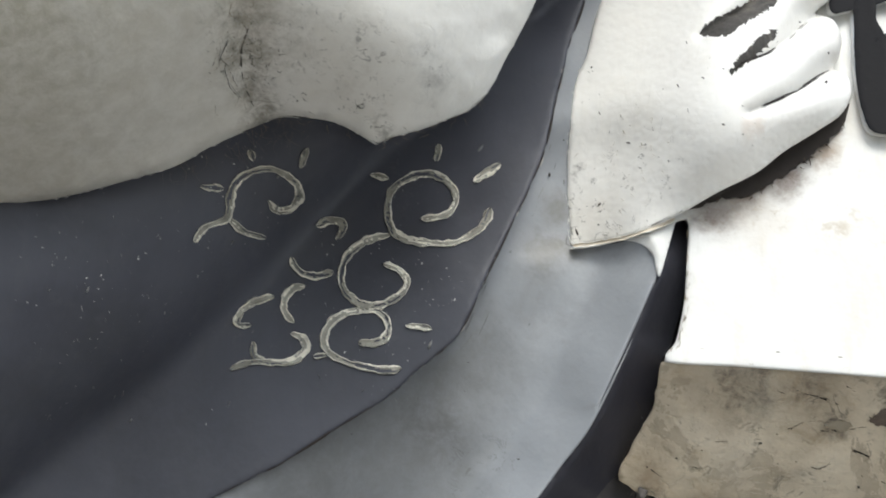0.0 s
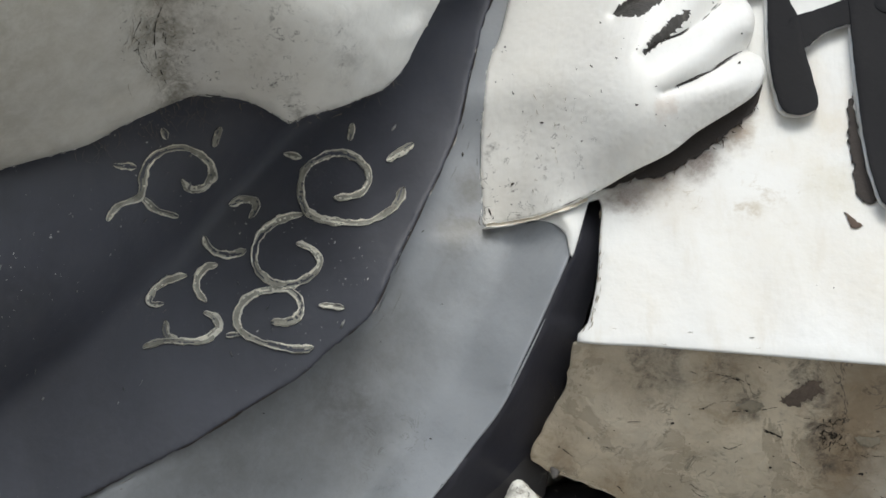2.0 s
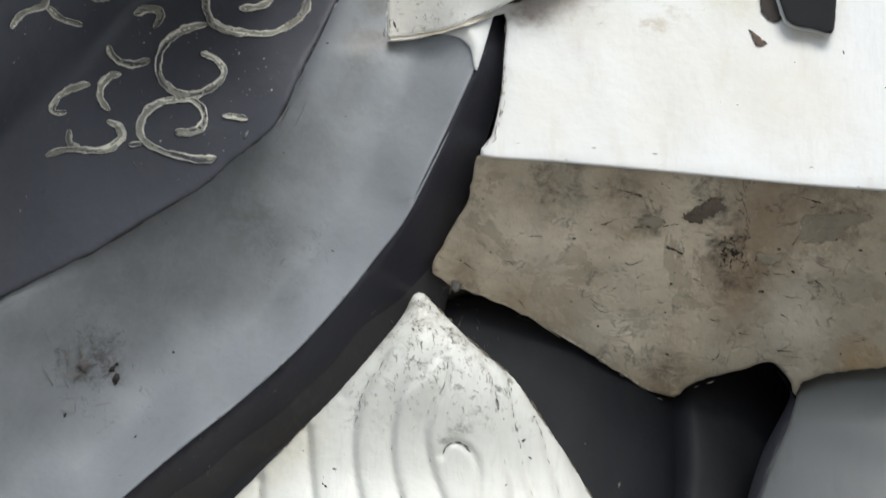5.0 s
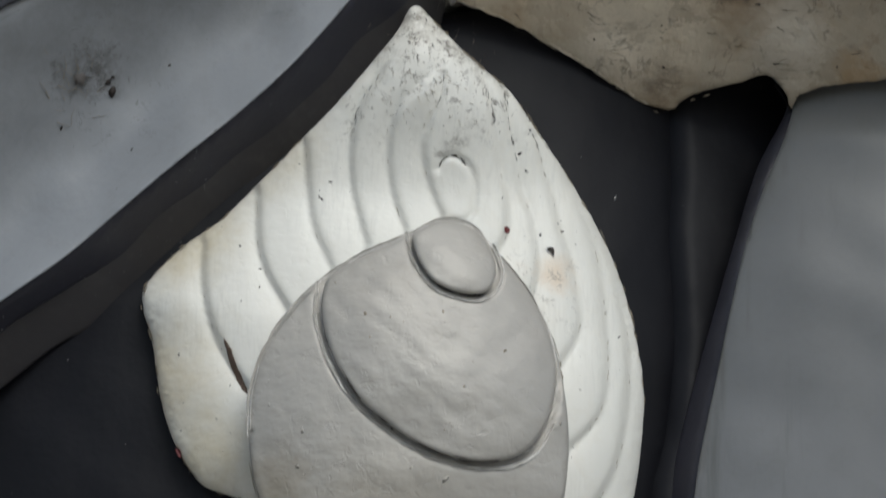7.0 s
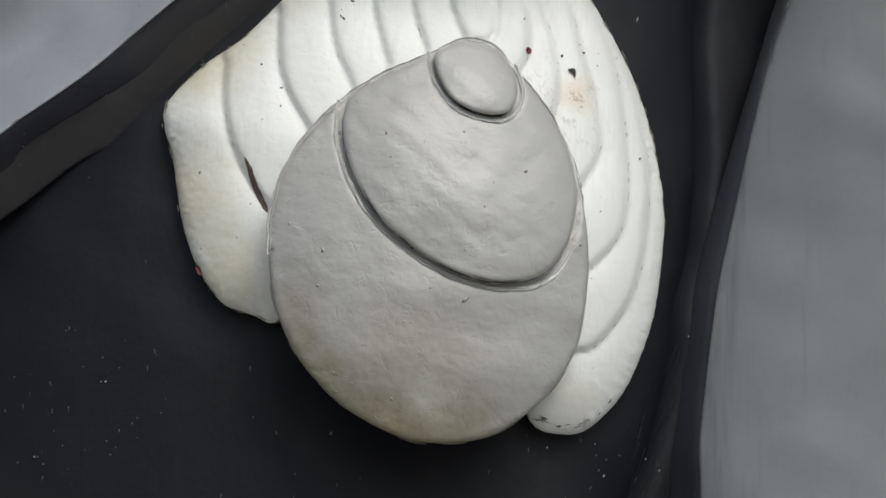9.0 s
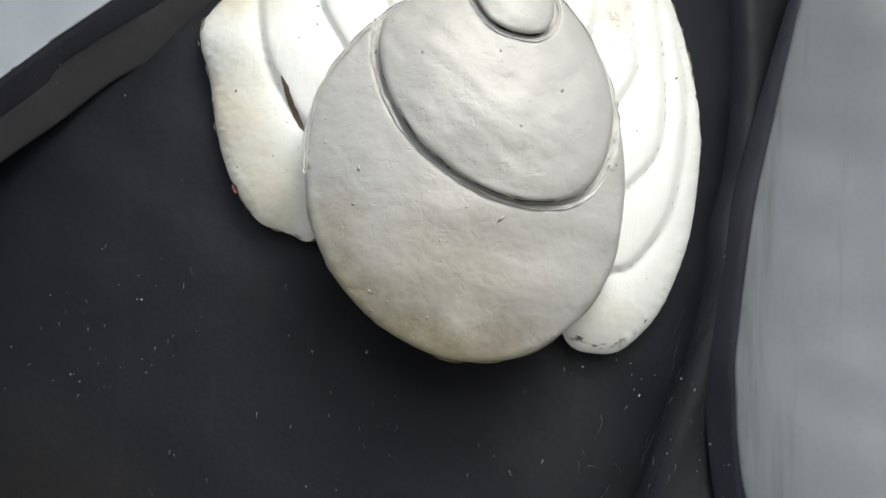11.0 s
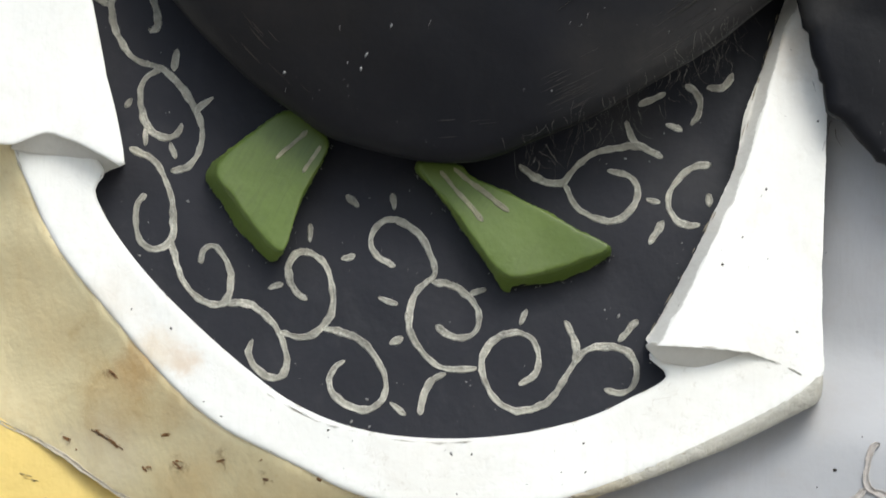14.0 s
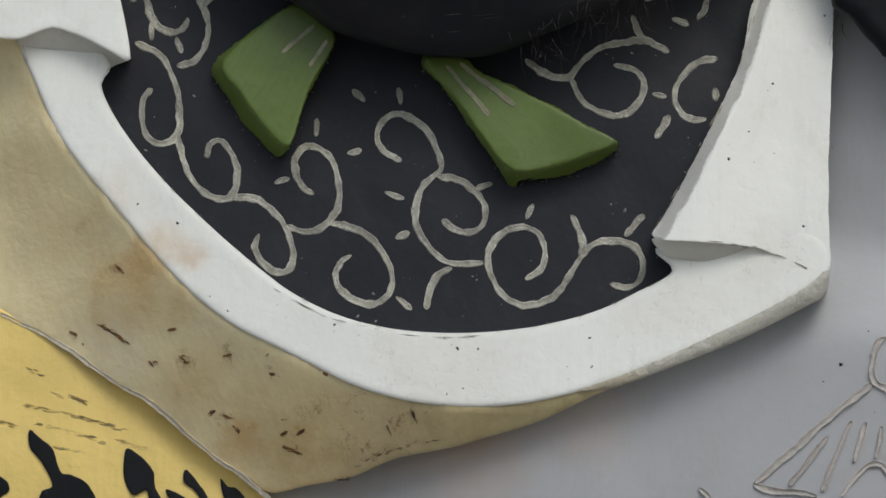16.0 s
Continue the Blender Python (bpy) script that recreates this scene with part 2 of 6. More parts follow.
STAINED = paint("stained_cement", (0.535, 0.465, 0.355), (0.32, 0.235, 0.135), 0.75, 0.5, 0.05, scale=2.2, bump=0.5, contrast=0.28, lump=0.4, dents=0.55, brush=0.1, lean=80, flake=((0.31, 0.255, 0.18), 0.5), thin=0.020, vein_size=13,
                spots=[(0.456, 4.188, 0.35, 0.095, 0.7, (0.26, 0.18, 0.10)), (0.585, 4.327, 0.35, 0.087, 0.65, (0.30, 0.19, 0.09)), (0.164, 4.346, 0.35, 0.055, 0.75, (0.24, 0.17, 0.10)), (0.240, 4.302, 0.35, 0.055, 0.5, (0.28, 0.19, 0.1)), (0.762, 4.226, 0.35, 0.047, 0.7, (0.38, 0.24, 0.1)), (0.645, 4.432, 0.4, 0.103, 0.5, (0.28, 0.18, 0.09)), (0.407, 4.267, 0.35, 0.103, 0.3, (0.7, 0.65, 0.55)), (0.659, 4.279, 0.35, 0.087, 0.5, (0.66, 0.62, 0.54)), (0.282, 4.401, 0.4, 0.095, 0.35, (0.66, 0.6, 0.5)),
                       (0.535, 4.443, 0.42, 0.049, 1.0), (0.514, 4.440, 0.42, 0.024, 1.0), (0.28, 4.46, 0.42, 0.07, 0.55, (0.25, 0.195, 0.13)), (0.42, 4.45, 0.42, 0.08, 0.55, (0.25, 0.195, 0.13)), (0.62, 4.42, 0.42, 0.09, 0.6, (0.25, 0.19, 0.12)), (0.74, 4.41, 0.42, 0.08, 0.6, (0.25, 0.19, 0.12)), (0.558, 4.395, 0.42, 0.047, 0.9), (0.555, 4.354, 0.42, 0.038, 1.0)] + [(0.723, 4.419, 0.42, 0.049, 0.9), (0.763, 4.431, 0.42, 0.032, 0.8), (0.610, 4.359, 0.42, 0.036, 0.7), (0.312, 4.467, 0.42, 0.055, 0.8), (0.274, 4.469, 0.42, 0.032, 0.8), (0.401, 4.461, 0.42, 0.047, 0.6), (0.451, 4.421, 0.42, 0.028, 0.8), (0.669, 4.459, 0.42, 0.047, 0.6), (0.465, 4.206, 0.3, 0.047, 0.6), (0.196, 4.346, 0.4, 0.009, 1.0), (0.630, 4.282, 0.4, 0.007, 1.0), (0.387, 4.267, 0.4, 0.013, 0.8), (0.173, 4.324, 0.4, 0.047, 0.6)],
                veins=[(0.408, 4.375, 0.4, 0.261, 0.55), (0.660, 4.324, 0.4, 0.198, 0.6), (0.577, 4.404, 0.4, 0.119, 0.8)], spot_col=(0.065, 0.053, 0.045))
# the broad dark spots mix grime with painted shade beside the robe
GREY = paint("grey_paint", (0.275, 0.29, 0.31), (0.15, 0.148, 0.138), 0.3, 0.40, 0.12, bump=0.12, contrast=0.07, brush=0.12, lean=-38,
             spots=[(0.042, 4.775, 0.42, 0.040, 0.7, (0.14, 0.132, 0.112)), (0.030, 4.715, 0.42, 0.034, 0.85, (0.135, 0.125, 0.105)), (0.008, 4.688, 0.42, 0.032, 0.7, (0.14, 0.132, 0.115)), (0.062, 4.700, 0.42, 0.026, 0.6, (0.15, 0.142, 0.125)), (-0.191, 4.466, 0.42, 0.142, 0.45, (0.118, 0.121, 0.121)), (-0.072, 4.566, 0.42, 0.103, 0.45, (0.125, 0.127, 0.125)), (-0.325, 4.367, 0.42, 0.166, 0.45, (0.115, 0.118, 0.118)), (-0.004, 4.696, 0.42, 0.071, 0.5, (0.15, 0.15, 0.147)), (-0.140, 4.366, 0.42, 0.119, 0.6, (0.15, 0.153, 0.153)), (-0.36, 4.19, 0.4, 0.05, 0.9), (-0.15, 4.42, 0.4, 0.07, 0.4), (-0.40, 4.29, 0.42, 0.26, 0.45, (0.12, 0.123, 0.122)), (-0.24, 4.40, 0.42, 0.22, 0.45, (0.125, 0.127, 0.124)), (-0.62, 4.17, 0.42, 0.30, 0.45, (0.115, 0.118, 0.117)), (-0.12, 4.5, 0.42, 0.12, 0.6, (0.14, 0.14, 0.135)), (-0.418, 4.198, 0.42, 0.011, 0.9), (-0.368, 4.198, 0.42, 0.011, 0.8)],
             veins=[(-0.343, 4.181, 0.42, 0.126, 0.7), (-0.079, 4.371, 0.42, 0.095, 0.4)], spot_col=(0.05, 0.047, 0.043), thin=0.02)
# the broad dark spots paint in the plaque's shade on the upper sash
SASH_GREY = paint("pale_grey_paint", (0.150, 0.156, 0.161), (0.092, 0.096, 0.09), 0.35, 0.42, 0.9, bump=0.05, contrast=0.12,
                  spots=[(0.698, 3.831, 0.3, 0.253, 0.75, (0.115, 0.12, 0.12)), (0.72, 4.12, 0.22, 0.3, 0.6, (0.12, 0.125, 0.12)), (0.9, 4.1, 0.22, 0.3, 0.6, (0.12, 0.125, 0.12))])
PANEL_GREY = paint("flat_grey_paint", (0.38, 0.388, 0.41), (0.33, 0.28, 0.24), 0.3, 0.5, 0.1, bump=0.1, contrast=0.08,
                   spots=[(-0.16, 2.20, 0.0, 0.13, 0.7, (0.45, 0.34, 0.27)), (0.0, 2.24, 0.0, 0.1, 0.5, (0.45, 0.35, 0.29))])
SHELL_WHITE = paint("ivory_white_paint", (0.72, 0.715, 0.665), (0.52, 0.46, 0.35), 0.3, 0.4, 0.1, bump=0.18, contrast=0.05, lump=0.5, scale=0.6, thin=0.03, vein_size=40, dents=0.35, brush=0.2,
                    spots=[(0.114, 4.245, 0.33, 0.049, 0.85), (0.102, 4.274, 0.33, 0.040, 0.6), (0.168, 4.216, 0.33, 0.038, 0.8), (0.049, 4.202, 0.33, 0.033, 0.7), (0.206, 4.177, 0.33, 0.040, 0.5), (0.073, 4.175, 0.33, 0.032, 0.4), (0.321, 3.404, 0.3, 0.014, 1.0), (0.156, 4.069, 0.33, 0.021, 0.8)] + [(0.135, 4.057, 0.33, 0.013, 0.7), (0.185, 4.088, 0.33, 0.014, 0.7),
                           (-0.231, 3.928, 0.3, 0.119, 0.75, (0.56, 0.48, 0.31)), (-0.258, 3.708, 0.3, 0.119, 0.75, (0.56, 0.48, 0.32)), (-0.190, 3.590, 0.3, 0.095, 0.75, (0.56, 0.49, 0.33)), (-0.109, 4.051, 0.3, 0.103, 0.55, (0.58, 0.51, 0.36)), (0.300, 3.871, 0.3, 0.047, 0.6, (0.6, 0.45, 0.3)), (0.114, 4.238, 0.33, 0.095, 0.35, (0.5, 0.47, 0.4)), (0.305, 3.428, 0.3, 0.047, 0.5, (0.6, 0.55, 0.45))],
                    veins=[(0.114, 4.211, 0.33, 0.103, 1.0), (0.206, 4.141, 0.33, 0.095, 0.8), (0.023, 4.122, 0.33, 0.079, 0.5), (0.287, 3.862, 0.33, 0.095, 0.5)], spot_col=(0.09, 0.075, 0.06))
# low brown spots mix yellowing with the shade of the downward face
SILVER = paint("silver_paint", (0.405, 0.388, 0.355), (0.28, 0.25, 0.20), 0.4, 0.42, 0.05, gloss=0.4, bump=0.42, metal=0.1, contrast=0.08, lump=0.5, scale=0.55, dents=0.3, brush=0.1, lean=70,
               spots=[(0.06, 3.46, 0.48, 0.2, 0.8, (0.30, 0.27, 0.215)), (-0.10, 3.47, 0.48, 0.10, 0.9, (0.20, 0.165, 0.08)), (-0.03, 3.40, 0.48, 0.10, 0.95, (0.20, 0.165, 0.08)), (0.06, 3.36, 0.48, 0.10, 0.95, (0.20, 0.165, 0.08)), (0.16, 3.365, 0.48, 0.10, 0.8, (0.21, 0.175, 0.095)), (-0.101, 3.574, 0.48, 0.071, 0.5, (0.24, 0.19, 0.11)), (0.1, 3.42, 0.42, 0.05, 0.5, (0.6, 0.58, 0.5))])
HEM_WHITE = paint("clean_white_paint", (0.79, 0.787, 0.75), (0.55, 0.5, 0.42), 0.3, 0.5, 0.15, bump=0.16, contrast=0.04, dents=0.3, lump=0.4,
                  spots=[(-0.6, 2.49, 0.14, 0.05, 0.6, (0.62, 0.48, 0.3)), (-0.56, 2.47, 0.14, 0.035, 0.5, (0.55, 0.36, 0.18)), (-0.66, 2.56, 0.14, 0.06, 0.35, (0.66, 0.55, 0.4)), (0.12, 2.42, 0.14, 0.09, 0.3, (0.6, 0.57, 0.5)), (0.24, 2.48, 0.14, 0.06, 0.3, (0.6, 0.56, 0.48)), (-0.2, 2.32, 0.14, 0.12, 0.25, (0.64, 0.6, 0.52)), (0.29, 2.93, 0.14, 0.05, 0.5, (0.6, 0.5, 0.38))],
                  veins=[(0.12, 2.42, 0.14, 0.10, 0.5), (-0.25, 2.31, 0.14, 0.12, 0.4), (0.25, 2.47, 0.14, 0.07, 0.5)], vein_size=40, thin=0.012, spot_col=(0.36, 0.30, 0.22))
# darker than the border's white: moss stain plus the underside's painted shade
MOSSY_SHADED = paint("mossy_shaded_white", (0.47, 0.455, 0.40), (0.30, 0.265, 0.18), 0.8, 0.55, 0.2, bump=0.4, contrast=0.2, scale=2.5, dents=0.6,
              spots=[(-0.06, 2.26, 0.1, 0.12, 0.8, (0.30, 0.20, 0.085)), (0.05, 2.29, 0.1, 0.08, 0.6, (0.28, 0.22, 0.11))])
# greyer copy of the hem white: shade on turned faces, some dirt on bevel
DIRTY_SHADED_WHITE = paint("dirty_shaded_white_paint", (0.54, 0.53, 0.495), (0.37, 0.34, 0.28), 0.5, 0.5, 0.2, bump=0.3, contrast=0.12)
TAN = paint("yellowed_cement", (0.74, 0.635, 0.385), (0.56, 0.40, 0.17), 0.5, 0.5, 0.3, scale=1.8, bump=0.14, contrast=0.08, thin=0.02, vein_size=24, dents=0.2, brush=0.25, lean=25,
            spots=[(-0.662, 2.458, 0.1, 0.017, 1.0), (-0.560, 2.329, 0.1, 0.016, 1.0), (-0.495, 2.336, 0.1, 0.013, 1.0), (-0.433, 2.309, 0.1, 0.011, 0.9), (-0.519, 2.254, 0.1, 0.013, 0.9), (-0.718, 2.362, 0.1, 0.014, 0.8), (-0.399, 2.231, 0.1, 0.011, 0.8), (-0.498, 2.250, 0.1, 0.009, 1.0), (-0.454, 2.241, 0.1, 0.014, 0.7, (0.5, 0.27, 0.07)),
                   (-0.642, 2.427, 0.1, 0.087, 0.45, (0.62, 0.38, 0.13))] + [(-0.543, 2.302, 0.1, 0.071, 0.35, (0.62, 0.38, 0.13)), (-0.782, 2.583, 0.1, 0.095, 0.25, (0.74, 0.54, 0.26)), (-0.732, 2.512, 0.1, 0.071, 0.25, (0.68, 0.46, 0.2)), (-0.05, 2.275, 0.1, 0.17, 0.85, (0.33, 0.27, 0.13)), (-0.17, 2.245, 0.1, 0.15, 0.8, (0.36, 0.28, 0.13)), (-0.390, 2.203, 0.1, 0.150, 0.75, (0.46, 0.31, 0.12)), (-0.265, 2.222, 0.1, 0.111, 0.75, (0.36, 0.27, 0.14)), (-0.619, 2.467, 0.1, 0.047, 0.7, (0.5, 0.27, 0.08)), (-0.485, 2.225, 0.1, 0.055, 0.6, (0.52, 0.3, 0.1)), (-0.562, 2.405, 0.1, 0.040, 0.5, (0.6, 0.38, 0.14)), (-0.663, 2.355, 0.1, 0.087, 0.4, (0.68, 0.62, 0.5)), (-0.507, 2.406, 0.1, 0.103, 0.4, (0.7, 0.62, 0.44)), (-0.581, 2.246, 0.1, 0.047, 0.5, (0.5, 0.4, 0.24))],
            veins=[(-0.281, 2.229, 0.1, 0.103, 0.8), (-0.376, 2.235, 0.1, 0.071, 0.4)], spot_col=(0.16, 0.08, 0.035))
YELLOW_PAINT = paint("yellow_paint", (0.78, 0.58, 0.18), (0.6, 0.43, 0.15), 0.4, 0.5, 0.1, bump=0.3, contrast=0.1)
GREEN = paint("green_paint", (0.090, 0.134, 0.020), (0.06, 0.095, 0.016), 0.5, 0.42, 0.2, bump=0.10, contrast=0.14, scale=1.4, dents=0.15, brush=0.35, lean=-28)
LINE_BRIGHT = paint("pale_gilt_line", (0.76, 0.73, 0.63), (0.26, 0.24, 0.19), 0.8, 0.34, 0.0, bump=0.4, metal=0.2, contrast=0.3, scale=13)
LINE = paint("silver_gilt_line", (0.44, 0.425, 0.37), (0.11, 0.10, 0.085), 1.0, 0.36, 0.0, bump=0.5, metal=0.25, contrast=0.45, scale=13)
LINE_WORN = paint("thin_silver_line", (0.31, 0.298, 0.25), (0.09, 0.087, 0.078), 0.85, 0.42, 0.0, bump=0.25, metal=0.2, contrast=0.4, scale=13)
LIP = paint("pinkish_cement_lip", (0.72, 0.65, 0.54), (0.50, 0.40, 0.28), 0.5, 0.5, 0.0, bump=0.3, contrast=0.15)
LIP_GREY = paint("worn_cement_lip", (0.52, 0.46, 0.36), (0.36, 0.29, 0.2), 0.6, 0.6, 0.0, bump=0.3, contrast=0.2, scale=5)
SCRAPE = paint("scraped_yellow", (0.46, 0.35, 0.16), (0.30, 0.22, 0.11), 0.7, 0.6, 0.0, bump=0.4, contrast=0.3, scale=9)
CHALK = paint("chalky_line", (0.45, 0.42, 0.395), (0.3, 0.25, 0.22), 0.6, 0.6, 0.0, bump=0.4, contrast=0.2, scale=5)
DARK_BIT = paint("dark_dirt", (0.035, 0.028, 0.024), (0.02, 0.017, 0.015), 0.5, 0.8, 0.0, bump=0.3)
SILVER_RIM = paint("pale_silver_rim", (0.60, 0.59, 0.56), (0.35, 0.32, 0.28), 0.6, 0.4, 0.0, bump=0.4, contrast=0.25, scale=6)
DUST = paint("grey_dust", (0.034, 0.032, 0.030), (0.03, 0.03, 0.03), 0.5, 0.8, 0.0, bump=0.0)
GRIME_DARK = paint("dark_brown_dust", (0.032, 0.026, 0.018), (0.02, 0.016, 0.012), 0.5, 0.8, 0.0, bump=0.0)
GRIME_GREY = paint("grey_grime", (0.20, 0.205, 0.20), (0.12, 0.118, 0.108), 0.6, 0.6, 0.0, bump=0.0, contrast=0.2, scale=4)
GRIME = paint("brown_grime", (0.27, 0.23, 0.17), (0.13, 0.105, 0.08), 0.6, 0.8, 0.0, bump=0.2)
RUST_BIT = paint("rusty_dirt", (0.31, 0.16, 0.065), (0.06, 0.035, 0.02), 0.6, 0.8, 0.0, bump=0.3)
SLIT_BROWN = paint("brown_shadowed_dirt", (0.10, 0.068, 0.05), (0.05, 0.035, 0.028), 0.6, 0.8, 0.0, bump=0.3)
SOOTY_CEMENT = paint("sooty_cement", (0.15, 0.115, 0.09), (0.06, 0.045, 0.036), 0.6, 0.8, 0.0, bump=0.5, contrast=0.3, scale=6)
BARE_CEMENT = paint("bare_cement", (0.27, 0.235, 0.175), (0.17, 0.14, 0.10), 0.6, 0.7, 0.0, bump=0.4, contrast=0.2, scale=3)
PALE_BIT = paint("plaster_crumb", (0.22, 0.22, 0.215), (0.14, 0.135, 0.13), 0.5, 0.7, 0.0, bump=0.3)
WEB = paint("cobweb", (0.17, 0.16, 0.14), (0.10, 0.09, 0.08), 0.5, 0.8, 0.0, bump=0.0)
PEELED = paint("bare_dark_cement", (0.05, 0.046, 0.041), (0.20, 0.18, 0.15), 0.8, 0.7, 0.0, bump=0.5, contrast=0.3, scale=3)
RED_BIT = paint("red_paint_spot", (0.13, 0.02, 0.02), (0.12, 0.02, 0.02), 0.4, 0.5, 0.0, bump=0.1)
NEST_WHITE = paint("spun_web", (0.15, 0.138, 0.128), (0.2, 0.18, 0.16), 0.5, 0.8, 0.0, bump=0.4, contrast=0.2, scale=12)
GROUND_MAT = paint("paving", (0.33, 0.312, 0.277), (0.22, 0.17, 0.15), 0.5, 0.8, 0.0, bump=0.3)
CEMENT = paint("grey_cement", (0.25, 0.25, 0.25), (0.15, 0.15, 0.14), 0.5, 0.7, 0.4, bump=0.3)

# ---- tools for relief work ----
from mathutils.geometry import delaunay_2d_cdt


def curve(points, closed=False, gap=0.01):
    """A smooth run through points given in centimetres, in metres, with a vertex about every gap."""
    p = np.array(points, float) / 100
    n = len(p)
    if n == 2 and not closed:
        k = max(2, int(np.linalg.norm(p[1] - p[0]) / gap) + 1)
        return p[0] + (p[1] - p[0]) * np.linspace(0, 1, k)[:, None]
    out = []
    for i in range(n if closed else n - 1):
        if closed:
            a, b, c, e = p[i - 1], p[i], p[(i + 1) % n], p[(i + 2) % n]
        else:
            b, c = p[i], p[i + 1]
            a = p[i - 1] if i else 2 * b - c
            e = p[i + 2] if i + 2 < n else 2 * c - b
        k = max(1, int(np.linalg.norm(c - b) / gap))
        t = (np.arange(k) / k)[:, None]
        # centripetal-like tension keeps corners tight
        m0, m1 = (c - a) * 0.5, (e - b) * 0.5
        L = np.linalg.norm(c - b)
        m0 *= min(1, 1.2 * L / (np.linalg.norm(m0) + 1e-9))
        m1 *= min(1, 1.2 * L / (np.linalg.norm(m1) + 1e-9))
        out.append((2 * t**3 - 3 * t**2 + 1) * b + (t**3 - 2 * t**2 + t) * m0 + (3 * t**2 - 2 * t**3) * c + (t**3 - t**2) * m1)
    if not closed:
        out.append(p[-1:])
    return np.concatenate(out)


def away(q, line, closed=False):
    """Distance of each point of q from a polyline, and on which side it lies."""
    a = line if closed else line[:-1]
    b = np.roll(line, -1, 0) if closed else line[1:]
    best = np.full(len(q), 1e9)
    side = np.zeros(len(q))
    ab = b - a
    ll = (ab**2).sum(1) + 1e-12
    for s in range(0, len(q), 4000):
        w = q[s:s + 4000, None, :] - a[None]
        t = np.clip((w * ab).sum(2) / ll, 0, 1)
        v = w - t[..., None] * ab
        d2 = (v**2).sum(2)
        j = d2.argmin(1)
        r = np.arange(len(j))
        best[s:s + 4000] = np.sqrt(d2[r, j])
        side[s:s + 4000] = np.sign(ab[j, 0] * w[r, j, 1] - ab[j, 1] * w[r, j, 0])
    return best, side


def inside(q, loop):
    a, b = loop, np.roll(loop, -1, 0)
    odd = np.zeros(len(q), bool)
    for (x0, z0), (x1, z1) in zip(a, b):
        if z0 != z1:
            odd ^= ((z0 > q[:, 1]) != (z1 > q[:, 1])) & (q[:, 0] < (x1 - x0) * (q[:, 1] - z0) / (z1 - z0) + x0)
    return odd


def waves(q, size, seed):
    """Slow uneven swell of hand-smoothed plaster, about -1 to 1."""
    r = np.random.RandomState(seed)
    v = np.zeros(len(q))
    for i in range(7):
        a, f, ph = r.rand() * 6.283, (0.6 + r.rand()) * 6.283 / size, r.rand() * 6.283
        v += np.sin((q[:, 0] * np.cos(a) + q[:, 1] * np.sin(a)) * f + ph)
    return v / 4


def link_mesh(name, verts, faces, mats, parent=None, label="", smooth=True, indices=None):
    me = bpy.data.meshes.new(name)
    me.from_pydata([tuple(map(float, v)) for v in verts], [], faces)
    for m in mats if isinstance(mats, (list, tuple)) else [mats]:
        me.materials.append(m)
    me.polygons.foreach_set("use_smooth", [smooth] * len(me.polygons))
    if indices is not None:
        me.polygons.foreach_set("material_index", indices)
    me.update()
    ob = new(name, me)
    ob.parent = parent
    if label:
        tagged(ob, label)
    return ob


SURFACE = {}


def on(key, lift=0.0):
    """The depth of a relief that stands already, at other points."""
    p2, d = SURFACE[key]

    def f(q, s=None):
        out = np.empty(len(q))
        for i in range(0, len(q), 500):
            w = ((q[i:i + 500, None, :] - p2[None])**2).sum(2)
            j = np.argpartition(w, 5, 1)[:, :6]
            k = 1 / (np.take_along_axis(w, j, 1) + 1e-6)
            out[i:i + 500] = (d[j] * k).sum(1) / k.sum(1)
        return out + lift
    return f


